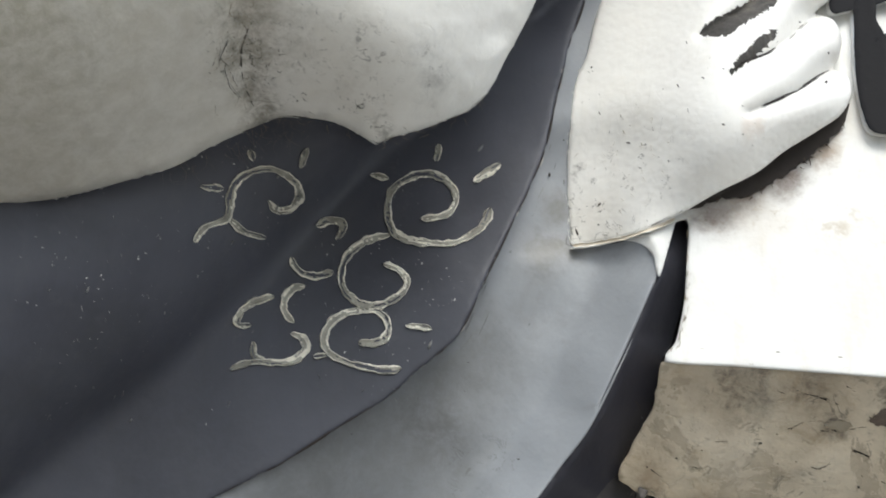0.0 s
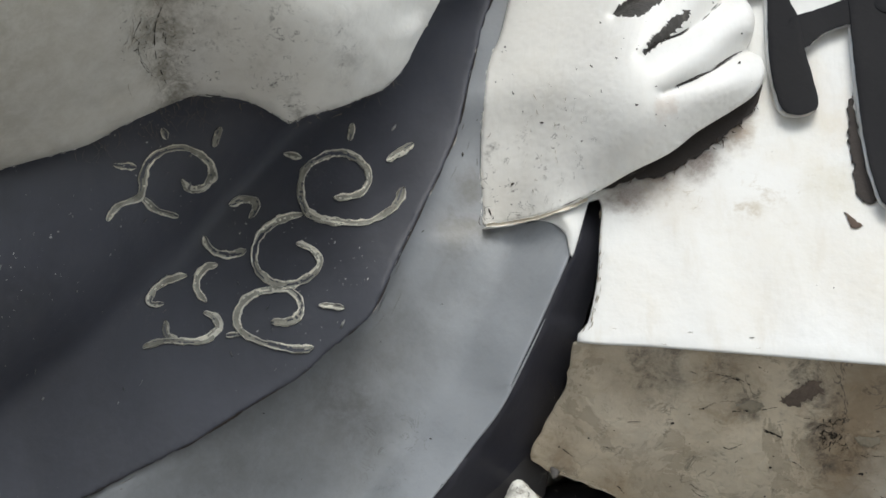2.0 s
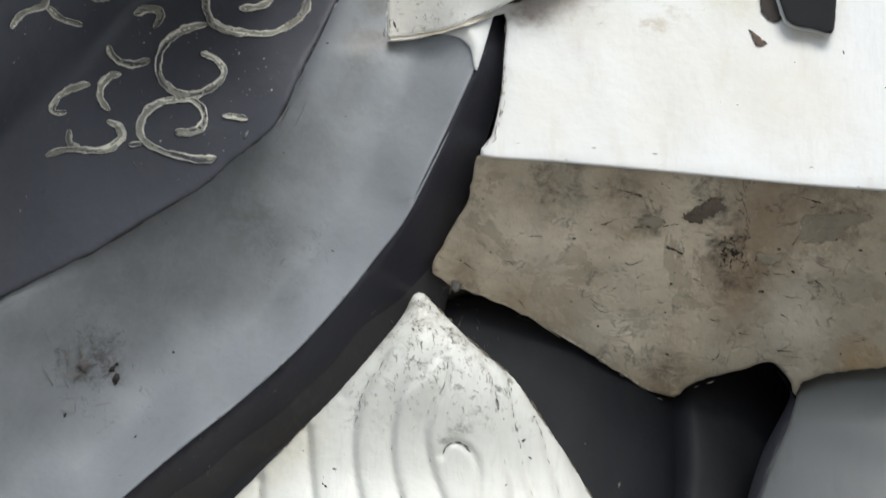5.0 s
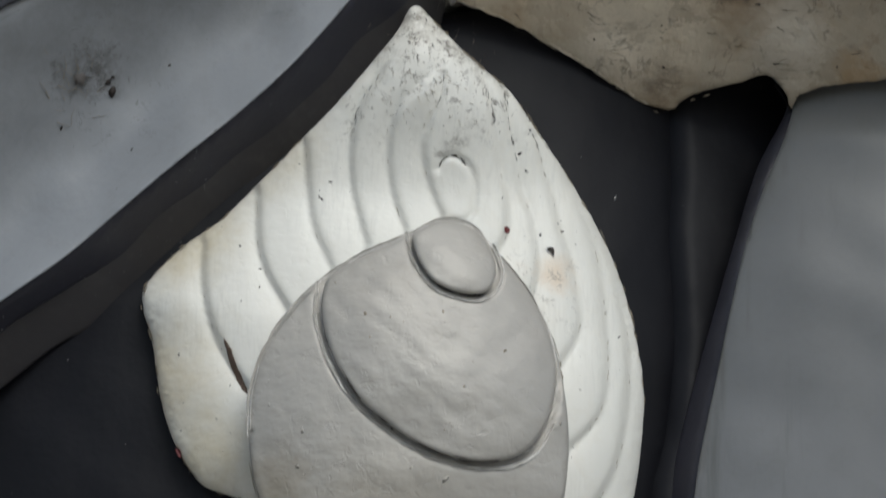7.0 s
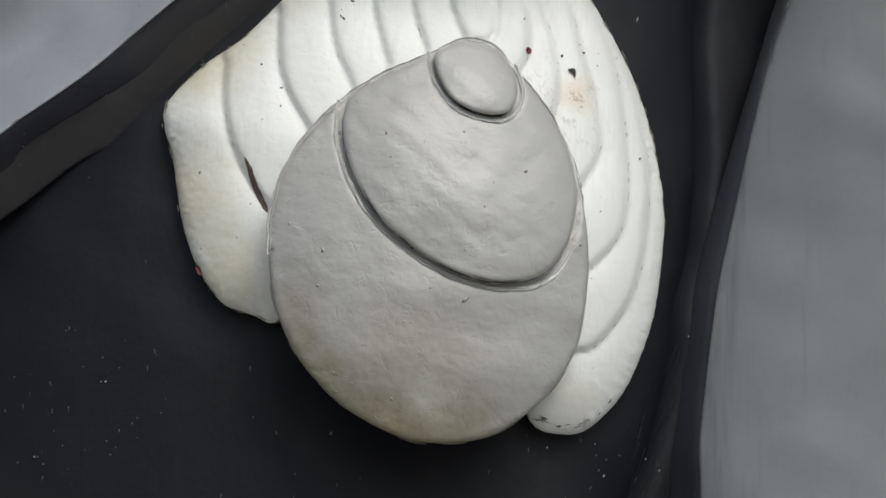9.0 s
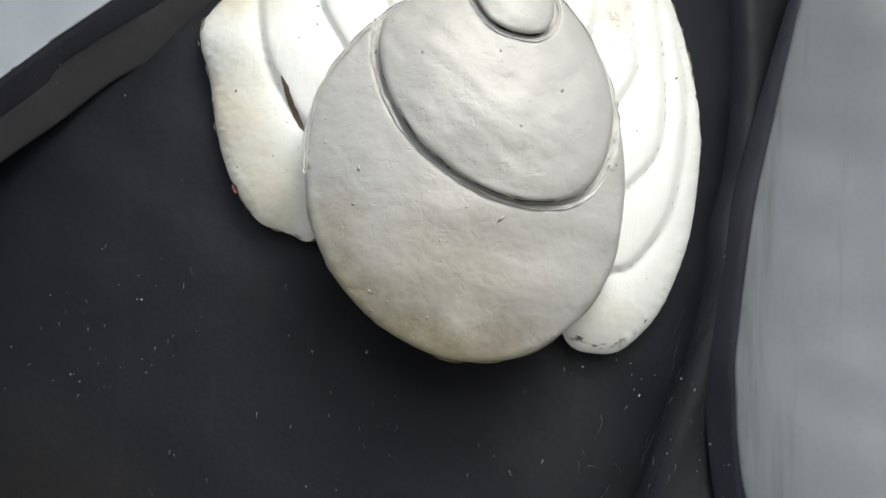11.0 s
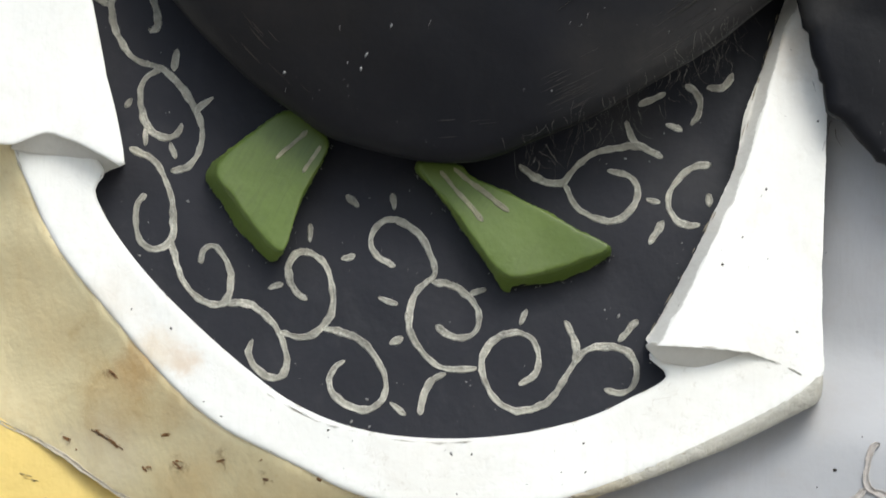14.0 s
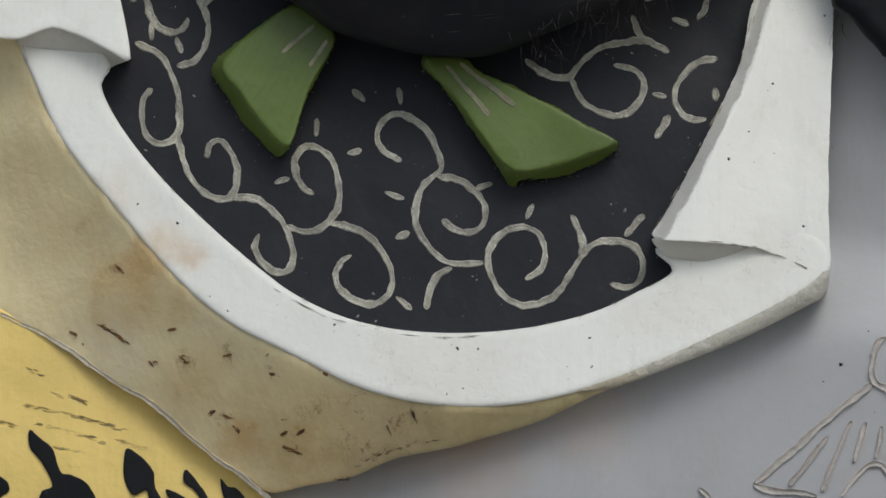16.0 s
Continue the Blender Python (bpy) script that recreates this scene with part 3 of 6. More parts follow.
def relief_data(outline, depth, back=0.0, gap=0.011, soft=0.008, ragged=0.0, swell=0.0015, seed=1, smoothing=True, relax=0, carve=None, key=None):
    """Vertices and faces of a piece of relief: an outline on the wall, a front that stands out by depth(q, s), softened rim and side walls down to back."""
    loop = curve(outline, True, gap * 0.8) if smoothing else np.array(outline, float) / 100
    if not smoothing:
        pts = []
        for p, r in zip(loop, np.roll(loop, -1, 0)):
            k = max(1, int(np.linalg.norm(r - p) / gap))
            pts.append(p + (r - p) * (np.arange(k) / k)[:, None])
        loop = np.concatenate(pts)
    if ragged:
        rnd = np.random.RandomState(seed)
        loop = loop + (rnd.rand(len(loop), 2) - 0.5) * 2 * ragged + (waves(loop, 0.05, seed) * ragged)[:, None]
    lo, hi = loop.min(0), loop.max(0)
    nx, nz = int((hi[0] - lo[0]) / gap) + 2, int((hi[1] - lo[1]) / (gap * 0.866)) + 2
    gx, gz = np.meshgrid(np.arange(nx), np.arange(nz))
    q = np.stack([lo[0] + (gx + 0.5 * (gz % 2)) * gap, lo[1] + gz * gap * 0.866], -1).reshape(-1, 2)
    q = q + (np.random.RandomState(seed).rand(*q.shape) - 0.5) * gap * 0.25
    q = q[inside(q, loop)]
    q = q[away(q, loop, True)[0] > max(soft, 0.5 * gap) * 1.02]
    tan = np.roll(loop, -1, 0) - np.roll(loop, 1, 0)
    tan /= np.linalg.norm(tan, axis=1)[:, None] + 1e-9
    nor = np.stack([-tan[:, 1], tan[:, 0]], -1)
    if soft:
        for f in (0.25, 1.0):
            for sg in (1, -1):
                ring = loop + nor * sg * soft * f
                ring = ring[inside(ring, loop)]
                if len(ring):
                    ring = ring[away(ring, loop, True)[0] > soft * f * 0.9]
                    q = np.concatenate([q, ring])
    n = len(loop)
    allp = np.concatenate([loop, q])
    vs, _, fs, *_ = delaunay_2d_cdt([Vector(p) for p in allp], [], [list(range(n))], 1, 1e-5)
    p2 = np.array([tuple(v) for v in vs])
    s = away(p2, loop, True)[0]
    s[s < 1e-5] = 0
    d = depth(p2, s) + swell * waves(p2, 0.16, seed)
    if relax:
        ed = np.array([(f[i], f[(i + 1) % len(f)]) for f in fs for i in range(len(f))])
        deg = np.bincount(ed[:, 0], minlength=len(p2)) + np.bincount(ed[:, 1], minlength=len(p2))
        free = s > 1e-4
        for _ in range(relax):
            m = (np.bincount(ed[:, 0], d[ed[:, 1]], len(p2)) + np.bincount(ed[:, 1], d[ed[:, 0]], len(p2))) / np.maximum(deg, 1)
            d = np.where(free, m, d)
    if carve:
        d = d - carve(p2)
    if soft:
        u = np.clip(1 - s / soft, 0, 1)
        d = d - soft * 0.8 * (1 - np.sqrt(1 - u * u * 0.999))
    if key:
        SURFACE[key] = (p2, d)
    verts = [at(x, z, e) for (x, z), e in zip(p2, d)]
    faces = []
    for f in fs:
        f = list(f)
        a, b, c = p2[f[0]], p2[f[1]], p2[f[2]]
        if (b[0] - a[0]) * (c[1] - a[1]) - (b[1] - a[1]) * (c[0] - a[0]) < 0:
            f.reverse()
        faces.append(f)
    # side walls from the free edges
    count = {}
    for f in faces:
        for i in range(len(f)):
            e = (f[i], f[(i + 1) % len(f)])
            count[e] = 1
    rim = [e for e in count if (e[1], e[0]) not in count]
    twin = {}
    for a, b in rim:
        for v in (a, b):
            if v not in twin:
                twin[v] = len(verts)
                x, z = p2[v]
                bk = back(p2[v:v + 1])[0] if callable(back) else back
                verts.append(at(x, z, min(bk, d[v] - 0.002)))
    front = len(faces)
    for a, b in rim:
        faces.append([b, a, twin[a], twin[b]])
    return verts, faces, front


def relief(name, outline, depth, mat, back=0.0, parent=None, label="", **kw):
    v, f, _ = relief_data(outline, depth, back, **kw)
    return link_mesh(name, v, f, mat, parent, label)


def ribbon(name, points, depth, mat, parent, width=0.011, height=0.0035, seed=1):
    """A line of thick paint laid on a relief: raised ragged edges, a thinner middle, uneven width, rounded ends."""
    line = curve(points, False, 0.0035)
    for _ in range(3 if len(line) > 12 else 0):
        line[2:-2] = (line[:-4] + line[1:-3] + line[2:-2] + line[3:-1] + line[4:]) / 5
    tan = np.gradient(line, axis=0)
    tan /= np.linalg.norm(tan, axis=1)[:, None] + 1e-9
    nor = np.stack([-tan[:, 1], tan[:, 0]], -1)
    rnd = np.random.RandomState(seed)
    k = len(line)
    run = np.concatenate([[0], np.cumsum(np.linalg.norm(np.diff(line, axis=0), axis=1))])
    line = line + nor * (0.0005 * np.sin(run * 110 + seed))[:, None]
    wob = 1 + 0.16 * np.sin(run * 41 + rnd.rand() * 6) + 0.10 * np.sin(run * 160 + rnd.rand() * 6)
    cap = np.clip(1 - np.minimum(run, run[-1] - run) / (1.1 * width), 0, 0.96)
    w = width * wob * np.sqrt(1 - cap * cap) / 2
    rag = 1 + 0.22 * (rnd.rand(2, k) - 0.5) + 0.10 * np.stack([np.sin(run * 310 + seed), np.sin(run * 270 + 2 * seed)])
    ground = [depth(line + nor * (w * o)[:, None], np.full(k, 1.0)) for o in (-1, 0, 1)]
    mats = mat if isinstance(mat, (list, tuple)) else [mat, mat]
    verts, faces, tone = [], [], []
    prof = [(-1, -0.6), (-0.84, 1.1), (-0.5, 0.75), (-0.1, 0.45), (0.3, 0.5), (0.62, 0.8), (0.86, 1.15), (1, -0.6)]
    for o, h in prof:
        q = line + nor * (w * o * rag[int(o > 0)])[:, None]
        under = ground[1] + (ground[2 if o > 0 else 0] - ground[1]) * abs(o)
        dd = under + height * h * (0.75 + 0.5 * rnd.rand(k))
        verts += [at(x, z, e) for (x, z), e in zip(q, dd)]
    for j in range(len(prof) - 1):
        mid_band = 1.75 if j in (2, 3, 4) else 0.15 if j in (1, 5) else -9
        for i in range(k - 1):
            faces.append([j * k + i, j * k + i + 1, (j + 1) * k + i + 1, (j + 1) * k + i][::-1])
            v = np.sin(run[i] * 21 + 7 * seed + 0.6 * j) + 0.8 * np.sin(run[i] * 57 + 3 * seed + 1.3 * j) + 0.9 * (rnd.rand() - 0.5)
            tone.append((2 if v < mid_band - 2.5 else 1 if v < mid_band - 0.45 else 0) if len(mats) > 2 else int(v < mid_band - 0.45))
    for i in (0, k - 1):
        faces.append([j * k + i for j in range(len(prof))])
        tone.append(0)
    return link_mesh(name, verts, faces, mats, parent, indices=tone)


def gauss(v, w):
    return np.exp(-(v / w)**2)


def specks(name, region, depth, count, size, mat, label, seed, flat=0.5, long=1.0, heading=None):
    """Crumbs of plaster, paint and dirt stuck on a surface, too many to count."""
    rnd = np.random.RandomState(seed)
    loop = np.array(region, float) / 100
    lo, hi = loop.min(0), loop.max(0)
    q = lo + rnd.rand(count * 12, 2) * (hi - lo)
    keep = inside(q, loop) & (waves(q, 0.2, seed) + rnd.rand(len(q)) > 0.55)
    q = q[keep][:count]
    dd = depth(q, np.full(len(q), 1.0))
    verts, faces = [], []
    for (x, z), e in zip(q, dd):
        r = size * (0.35 + 1.3 * rnd.rand()**3)
        c = Vector(at(x, z, e))
        a = rnd.rand() * 6.283 if heading is None else heading + (rnd.rand() - 0.5) * 0.8
        k = 1 + (long - 1) * rnd.rand()
        u, w = Vector((math.cos(a), 0, math.sin(a))) * r * k, Vector((-math.sin(a), 0, math.cos(a))) * r
        n = Vector((0, -r * flat, 0))
        b = len(verts)
        ring = [c + u * math.cos(t) * (0.7 + 0.6 * rnd.rand()) + w * math.sin(t) * (0.7 + 0.6 * rnd.rand()) + n * 0.15 for t in (0, 1.2, 2.4, 3.8, 5.1)]
        verts += [c + n] + ring + [c - n]
        for i in range(5):
            j = (i + 1) % 5
            faces += [[b, b + 1 + i, b + 1 + j], [b + 6, b + 1 + j, b + 1 + i]]
    ob = link_mesh(name, verts, faces, mat)
    return tagged(ob, label, kind="stuff")


def strands(name, starts, depth, mat, label, seed, length=0.06, width=0.0008, heading=-1.57, spread=0.6, wander=0.5, lift=0.002, steps=9):
    """Fine threads, roots and cracks that wander over a surface."""
    rnd = np.random.RandomState(seed)
    verts, faces = [], []
    for x, z in starts:
        a = heading + (rnd.rand() - 0.5) * 2 * spread
        n = max(3, int(steps * (0.5 + rnd.rand())))
        st = length * (0.4 + rnd.rand()) / n
        pts = [(x, z)]
        for _ in range(n):
            a += (rnd.rand() - 0.5) * 2 * wander
            pts.append((pts[-1][0] + math.cos(a) * st, pts[-1][1] + math.sin(a) * st))
        q = np.array(pts)
        dd = depth(q, np.full(len(q), 1.0)) + lift
        b = len(verts)
        w = width * (0.6 + 0.8 * rnd.rand())
        t = np.gradient(q, axis=0)
        t /= np.linalg.norm(t, axis=1)[:, None] + 1e-9
        for i in range(len(q)):
            taper = max(0.25, 1 - i / len(q))
            o = (-t[i, 1] * w * taper, t[i, 0] * w * taper)
            verts += [at(q[i, 0] + o[0], q[i, 1] + o[1], dd[i] - w), at(q[i, 0], q[i, 1], dd[i] + w), at(q[i, 0] - o[0], q[i, 1] - o[1], dd[i] - w)]
            if i:
                k = b + 3 * i
                for j in range(3):
                    m = (j + 1) % 3
                    faces.append([k - 3 + j, k - 3 + m, k + m, k + j])
    ob = link_mesh(name, verts, faces, mat)
    return tagged(ob, label, kind="stuff")


def cloud(box, count, seed):
    """Random starting points in a box of centimetres (x0, z0, x1, z1), thicker towards its middle."""
    rnd = np.random.RandomState(seed)
    x0, z0, x1, z1 = (v / 100 for v in box)
    u = (rnd.rand(count, 2) + rnd.rand(count, 2)) / 2
    return np.stack([x0 + (x1 - x0) * u[:, 0], z0 + (z1 - z0) * u[:, 1]], -1)


def along(points, count, seed, spread=0.004):
    """Random starting points along a line given in centimetres."""
    rnd = np.random.RandomState(seed)
    line = curve(points, False, 0.004)
    return line[rnd.randint(0, len(line), count)] + (rnd.rand(count, 2) - 0.5) * 2 * spread


def two_tone(ob, key, test, mat):
    """Give the front faces of a relief whose middles pass the test a second paint."""
    p2 = SURFACE[key][0]
    ob.data.materials.append(mat)
    mids = np.array([p2[list(p.vertices)].mean(0) if max(p.vertices) < len(p2) else (99, 99) for p in ob.data.polygons])
    ob.data.polygons.foreach_set("material_index", test(mids).astype(int).tolist())


def traces(name, lines, depth, mat, label, seed, count, length=0.03, width=0.0006, jitter=0.0012, lift=0.0008):
    """Broken thin marks of dirt that follow given lines."""
    rnd = np.random.RandomState(seed)
    verts, faces = [], []
    runs = [curve(p, False, 0.004) for p in lines]
    sizes = np.array([len(r) for r in runs], float)
    for _ in range(count):
        r = runs[rnd.choice(len(runs), p=sizes / sizes.sum())]
        n = max(3, int(length * (0.3 + rnd.rand()) / 0.004))
        i = rnd.randint(0, max(1, len(r) - n))
        q = r[i:i + n] + (rnd.rand(1, 2) - 0.5) * 2 * jitter
        q = q + (rnd.rand(*q.shape) - 0.5) * 0.0006
        if len(q) < 3:
            continue
        dd = depth(q, np.full(len(q), 1.0)) + lift
        t = np.gradient(q, axis=0)
        t /= np.linalg.norm(t, axis=1)[:, None] + 1e-9
        w = width * (0.5 + rnd.rand()) * np.sin(np.linspace(0.25, 2.9, len(q)))
        b = len(verts)
        for k in range(len(q)):
            o = (-t[k, 1] * w[k], t[k, 0] * w[k])
            verts += [at(q[k, 0] + o[0], q[k, 1] + o[1], dd[k] - w[k]), at(q[k, 0], q[k, 1], dd[k] + w[k]), at(q[k, 0] - o[0], q[k, 1] - o[1], dd[k] - w[k])]
            if k:
                e = b + 3 * k
                for j in range(3):
                    m = (j + 1) % 3
                    faces.append([e - 3 + j, e - 3 + m, e + m, e + j])
    ob = link_mesh(name, verts, faces, mat)
    return tagged(ob, label, kind="stuff")


# ---- outlines on the wall plane, x and z in centimetres ----
BELLY = [(-124.3, 479.2), (-95, 479.1), (-81.2, 479.5), (-75.2, 480.1), (-68.3, 481.7), (-61.5, 483.7), (-54.6, 485.9), (-49.5, 489), (-44.4, 491.5), (-39.2, 493.9), (-35.7, 494), (-30.5, 493.1), (-26.2, 490.8), (-23.8, 489.4), (-21.4, 490.5), (-15.8, 492.2), (-9.8, 495), (-6.7, 498.3), (-4.1, 503.6), (-1.9, 508), (0.3, 512.8), (2.1, 517.7), (5.3, 531.5), (9.1, 555.7), (-3.3, 576.5), (-39.6, 591.6), (-85.2, 592.2), (-130.6, 586.4)]
BELLY_CREASE = [(-50, 564.5), (-47.6, 528.1), (-46.1, 517.2), (-44.6, 507.4), (-43.2, 499.6), (-40.9, 494.3)]
ROBE = [(-124.5, 483.2), (-95.1, 482.9), (-81.3, 483.7), (-55.6, 491.1), (-40.1, 499.6), (-25.4, 495.6), (-10.6, 501.3), (-3.6, 509.9), (3.7, 553.7), (17.1, 553.5), (11.4, 526.5), (8.2, 513.7), (5.9, 506.4), (3.7, 497.3), (1.9, 488.5), (0.1, 483.5), (-2.1, 478.3), (-5.5, 470.8), (-8.1, 464.8), (-10.7, 458.8), (-13.2, 455.6), (-17.5, 451.9), (-21.7, 447.8), (-29.2, 442.9), (-37.6, 437.1), (-41.5, 435), (-49.7, 430.5), (-59.6, 425.5), (-82.5, 416.6)]
ROBE_CREASE = [(-119.6, 399.6), (-92.4, 420.5), (-79.5, 432), (-71.3, 439.2), (-63.1, 446.5), (-54.8, 453.4), (-46.4, 462), (-38, 471.6), (-29.6, 481.4), (-22.7, 489.4)]
BORDER = [(9.1, 553.6), (27.8, 553.4), (20.5, 494.2), (17.6, 473.6), (18.9, 471.1), (18.8, 467.8), (17.4, 464.1), (13.9, 455.8), (9.5, 445.8), (14.7, 456.7), (11.8, 449.8), (8, 442.1), (3.8, 436.2), (-0.4, 430.3), (-7.9, 421.3), (-16.1, 413.3), (-24.3, 406.2), (-32.4, 398.8), (-40.4, 391.4), (-49.8, 384.3), (-51.1, 383.2), (-60.6, 375.4), (-84.1, 354.7), (-101.3, 398.1), (-74.2, 415.7), (-49.9, 436.3), (-22.5, 452.9), (-9.9, 465.8), (-8.1, 470.8), (-2, 482.1), (0.6, 494.4)]
BORDER_RIM = [(17.6, 473.6), (18.9, 471.1), (18.8, 467.8), (17.4, 464.1), (13.9, 455.8), (9.5, 445.8), (14.7, 456.7), (11.8, 449.8), (8, 442.1), (3.8, 436.2), (-0.4, 430.3), (-7.9, 421.3), (-16.1, 413.3), (-24.3, 406.2), (-32.4, 398.8), (-40.4, 391.4), (-49.8, 384.3), (-51.1, 383.2), (-60.6, 375.4), (-84.1, 354.7)]
EDGE = [(15, 471.6), (19.4, 468.7), (21, 475.7), (22.2, 476.7), (23.3, 475.2), (22.7, 465.9), (21.1, 457.6), (19.1, 453), (18.3, 448.5), (17.2, 444.9), (14.7, 440.3), (12.8, 436.7), (11.7, 432.3), (8.8, 429), (3.8, 424.1), (-2.8, 416.9), (-9.4, 410.3), (-16, 405), (-24.1, 398), (-32.2, 391.4), (-43.2, 384.4), (-49.6, 379.6), (-50.9, 377.2), (-60.4, 369.4), (-83.8, 348.9), (-84.4, 362.3), (-60.8, 382.2), (-51.3, 389.2), (-35.2, 401.6), (-32.5, 403.6), (-16.1, 417.7), (0.4, 433), (10.5, 453)]
LINING = [(20.7, 454.9), (18.3, 448.5), (15.5, 439.4), (14.7, 430.4), (12.2, 423.2), (3.8, 412.5), (-6.1, 403.7), (-15.9, 394.1), (-24, 386.3), (-30.1, 382.3), (-39.8, 378.8), (-49.4, 371.1), (-60.1, 362.6), (-83.4, 338.9), (-84.1, 355.6), (-60.7, 378.8), (-51.2, 386.7), (-36.4, 396.6), (-16.1, 414.2), (2.1, 432.1), (13.9, 450.3)]
PLAQUE = [(20.6, 558), (12.5, 483.2), (17.5, 474.2), (23.1, 476.3), (23, 469), (22.5, 462.5), (21.1, 456), (19.4, 453), (30.8, 452), (47.7, 450.5), (68, 448.6), (82.2, 447.6), (114.9, 445), (122.5, 557.4)]
PLAQUE_FOOT = [(13.8, 453.9), (19.4, 453), (30.8, 452), (47.7, 450.5), (68, 448.6), (82.2, 447.6), (114.9, 445)]
UNDERSIDE = [(19.7, 453.3), (18.3, 449), (17.2, 444.9), (14.7, 440.3), (12.6, 435.8), (12.4, 433.8), (16.4, 431.7), (20.5, 430.1), (25.5, 427.7), (30.5, 424.6), (35.5, 421.5), (40.5, 418), (44.6, 415.4), (47.9, 414.8), (50.5, 416.7), (54.7, 418.1), (58.9, 419.4), (62.2, 420.4), (64.3, 419), (65.9, 415.3), (66.9, 417.2), (71.4, 418.6), (81.3, 419.7), (125.9, 420.6), (127.2, 444.8), (82.2, 449.2), (68, 450.2), (51.1, 451.8), (34.2, 453.1)]
SHELL = [(10.3, 430.9), (14.1, 427.3), (18.3, 422.9), (24.1, 417.6), (28.2, 411.5), (32.3, 404.9), (36.4, 397.5), (39.2, 391.5), (41.6, 383.7), (43.2, 375.1), (43.5, 370.9), (43.5, 369.1), (42.7, 360.6), (41.4, 353.9), (38.5, 346.3), (35.7, 342.1), (31.7, 338.7), (27.6, 338.4), (24.4, 340), (21.2, 346.1), (6.5, 353.4), (-8.1, 356.6), (-12.5, 354.2), (-15.4, 355.2), (-20.3, 357.3), (-24, 363.1), (-26.2, 369.9), (-27.6, 378.4), (-29, 383.5), (-28.7, 387), (-23.7, 392.7), (-18, 397.1), (-12.3, 403.1), (-5.8, 410.3), (-1.7, 414.8), (3.3, 421), (7.4, 426.4)]
LOOP = [(13.7, 405.2), (14.5, 407), (16.2, 407.4), (18.3, 405.7), (19.1, 402.6), (18.9, 398.7), (17.8, 397.2), (15.8, 397.4)]
DISC_A = [(-2, 389.1), (3.7, 392.6), (9.8, 395.3), (14.3, 397.6), (18.5, 396.7), (21.8, 392.9), (25.1, 388.6), (28.4, 383.5), (30.8, 377.5), (32.1, 370.7), (32.6, 363.9), (32.1, 357.1), (30.9, 351.2), (27.6, 345.3), (23.6, 341.1), (18, 337.7), (11.5, 336.8), (5.9, 337.5), (-1.4, 341.2), (-7.1, 346.5), (-10.4, 351.5), (-12.6, 357.4), (-13.5, 364.1), (-13.4, 370.1), (-11.7, 376.9), (-7.7, 383.4)]
DISC_B = [(-2.7, 387.3), (-3, 382.2), (-1.3, 376.2), (2.3, 370.3), (6.4, 366.5), (11.3, 363.2), (17, 361.1), (22.7, 360.9), (26.8, 362.7), (29.6, 367.2), (30.8, 373.2), (30, 379.2), (27.6, 385.2), (24.7, 389.5), (21.8, 392.7), (18.5, 396.1), (14.3, 397.1), (9.4, 395), (3.7, 392.2), (-0.4, 389.8)]
DISC_C = [(10.1, 395.1), (10.7, 391.9), (12.8, 388.4), (16.1, 386.5), (19.7, 386.1), (21.6, 387.4), (22.2, 390.3), (20.9, 393.6), (18.5, 396.3), (14.3, 397.3), (11.9, 396.4)]
TUNIC = [(3.8, 424.1), (10.5, 428.6), (21.4, 430.4), (33.9, 426.9), (49.7, 419.8), (50.2, 405.5), (51.2, 392.4), (48.4, 366.6), (46.2, 345.5), (46, 336.6), (38.2, 321.6), (35.8, 313.4), (31.4, 304.4), (29, 300.2), (28.1, 301.3), (23.4, 297.6), (17, 292.4), (9.1, 287.5), (1.2, 282.8), (-6.7, 279.3), (-12.2, 276.9), (-16.9, 275.9), (-23.3, 276.1), (-29.6, 277.4), (-36, 279.3), (-40.8, 282.5), (-46.5, 286.5), (-50.5, 290.1), (-54.6, 294.1), (-58.7, 298.9), (-62.8, 303.8), (-66.1, 308.6), (-69.5, 315.2), (-67.3, 311), (-70.7, 318.4), (-77.4, 338.7), (-79.2, 380.8), (-77.2, 382), (-32.5, 403.6)]
CREASE = [(47.5, 415.4), (47.6, 403.9), (47.2, 396.7), (47.7, 379.4), (46.7, 366.6), (44.3, 357.3), (43.6, 348.4), (40.7, 336.7), (36.7, 325), (32.2, 311.9), (28.6, 301.1)]
LOBE = [(40.5, 418), (48.1, 421.6), (62.3, 423.4), (68.8, 416.4), (66.8, 404), (65.5, 403), (61.9, 388.2), (58.2, 371), (54.4, 349.8), (51.5, 323.6), (54.6, 310.5), (57.9, 301.4), (68.3, 294.2), (64.4, 270.2), (57.4, 271.7), (50.1, 273.2), (44.8, 274.8), (40.8, 277.2), (37.7, 280.2), (34.7, 283.4), (32.9, 287.5), (31.3, 294), (28.6, 300.9), (25.8, 303.6), (27.8, 315.8), (33.9, 348.3), (40.3, 365.9), (42.1, 388), (42.3, 409.8)]
SASH = [(62.7, 422.6), (65.9, 416.3), (65.4, 412.8), (64, 408.8), (61.5, 402.7), (58.7, 394.2), (56, 382.9), (53.8, 372.6), (51.6, 362.4), (50.3, 354), (49.1, 343.9), (48.4, 337.2), (48.5, 332.5), (48.6, 327.6), (49.5, 319.4), (51.4, 312.1), (52.5, 307.8), (54.9, 303), (57.9, 299.3), (64.3, 294.1), (76.2, 288.6), (88, 288.7), (107.9, 395.4), (109.3, 423.7), (84.1, 423.5)]
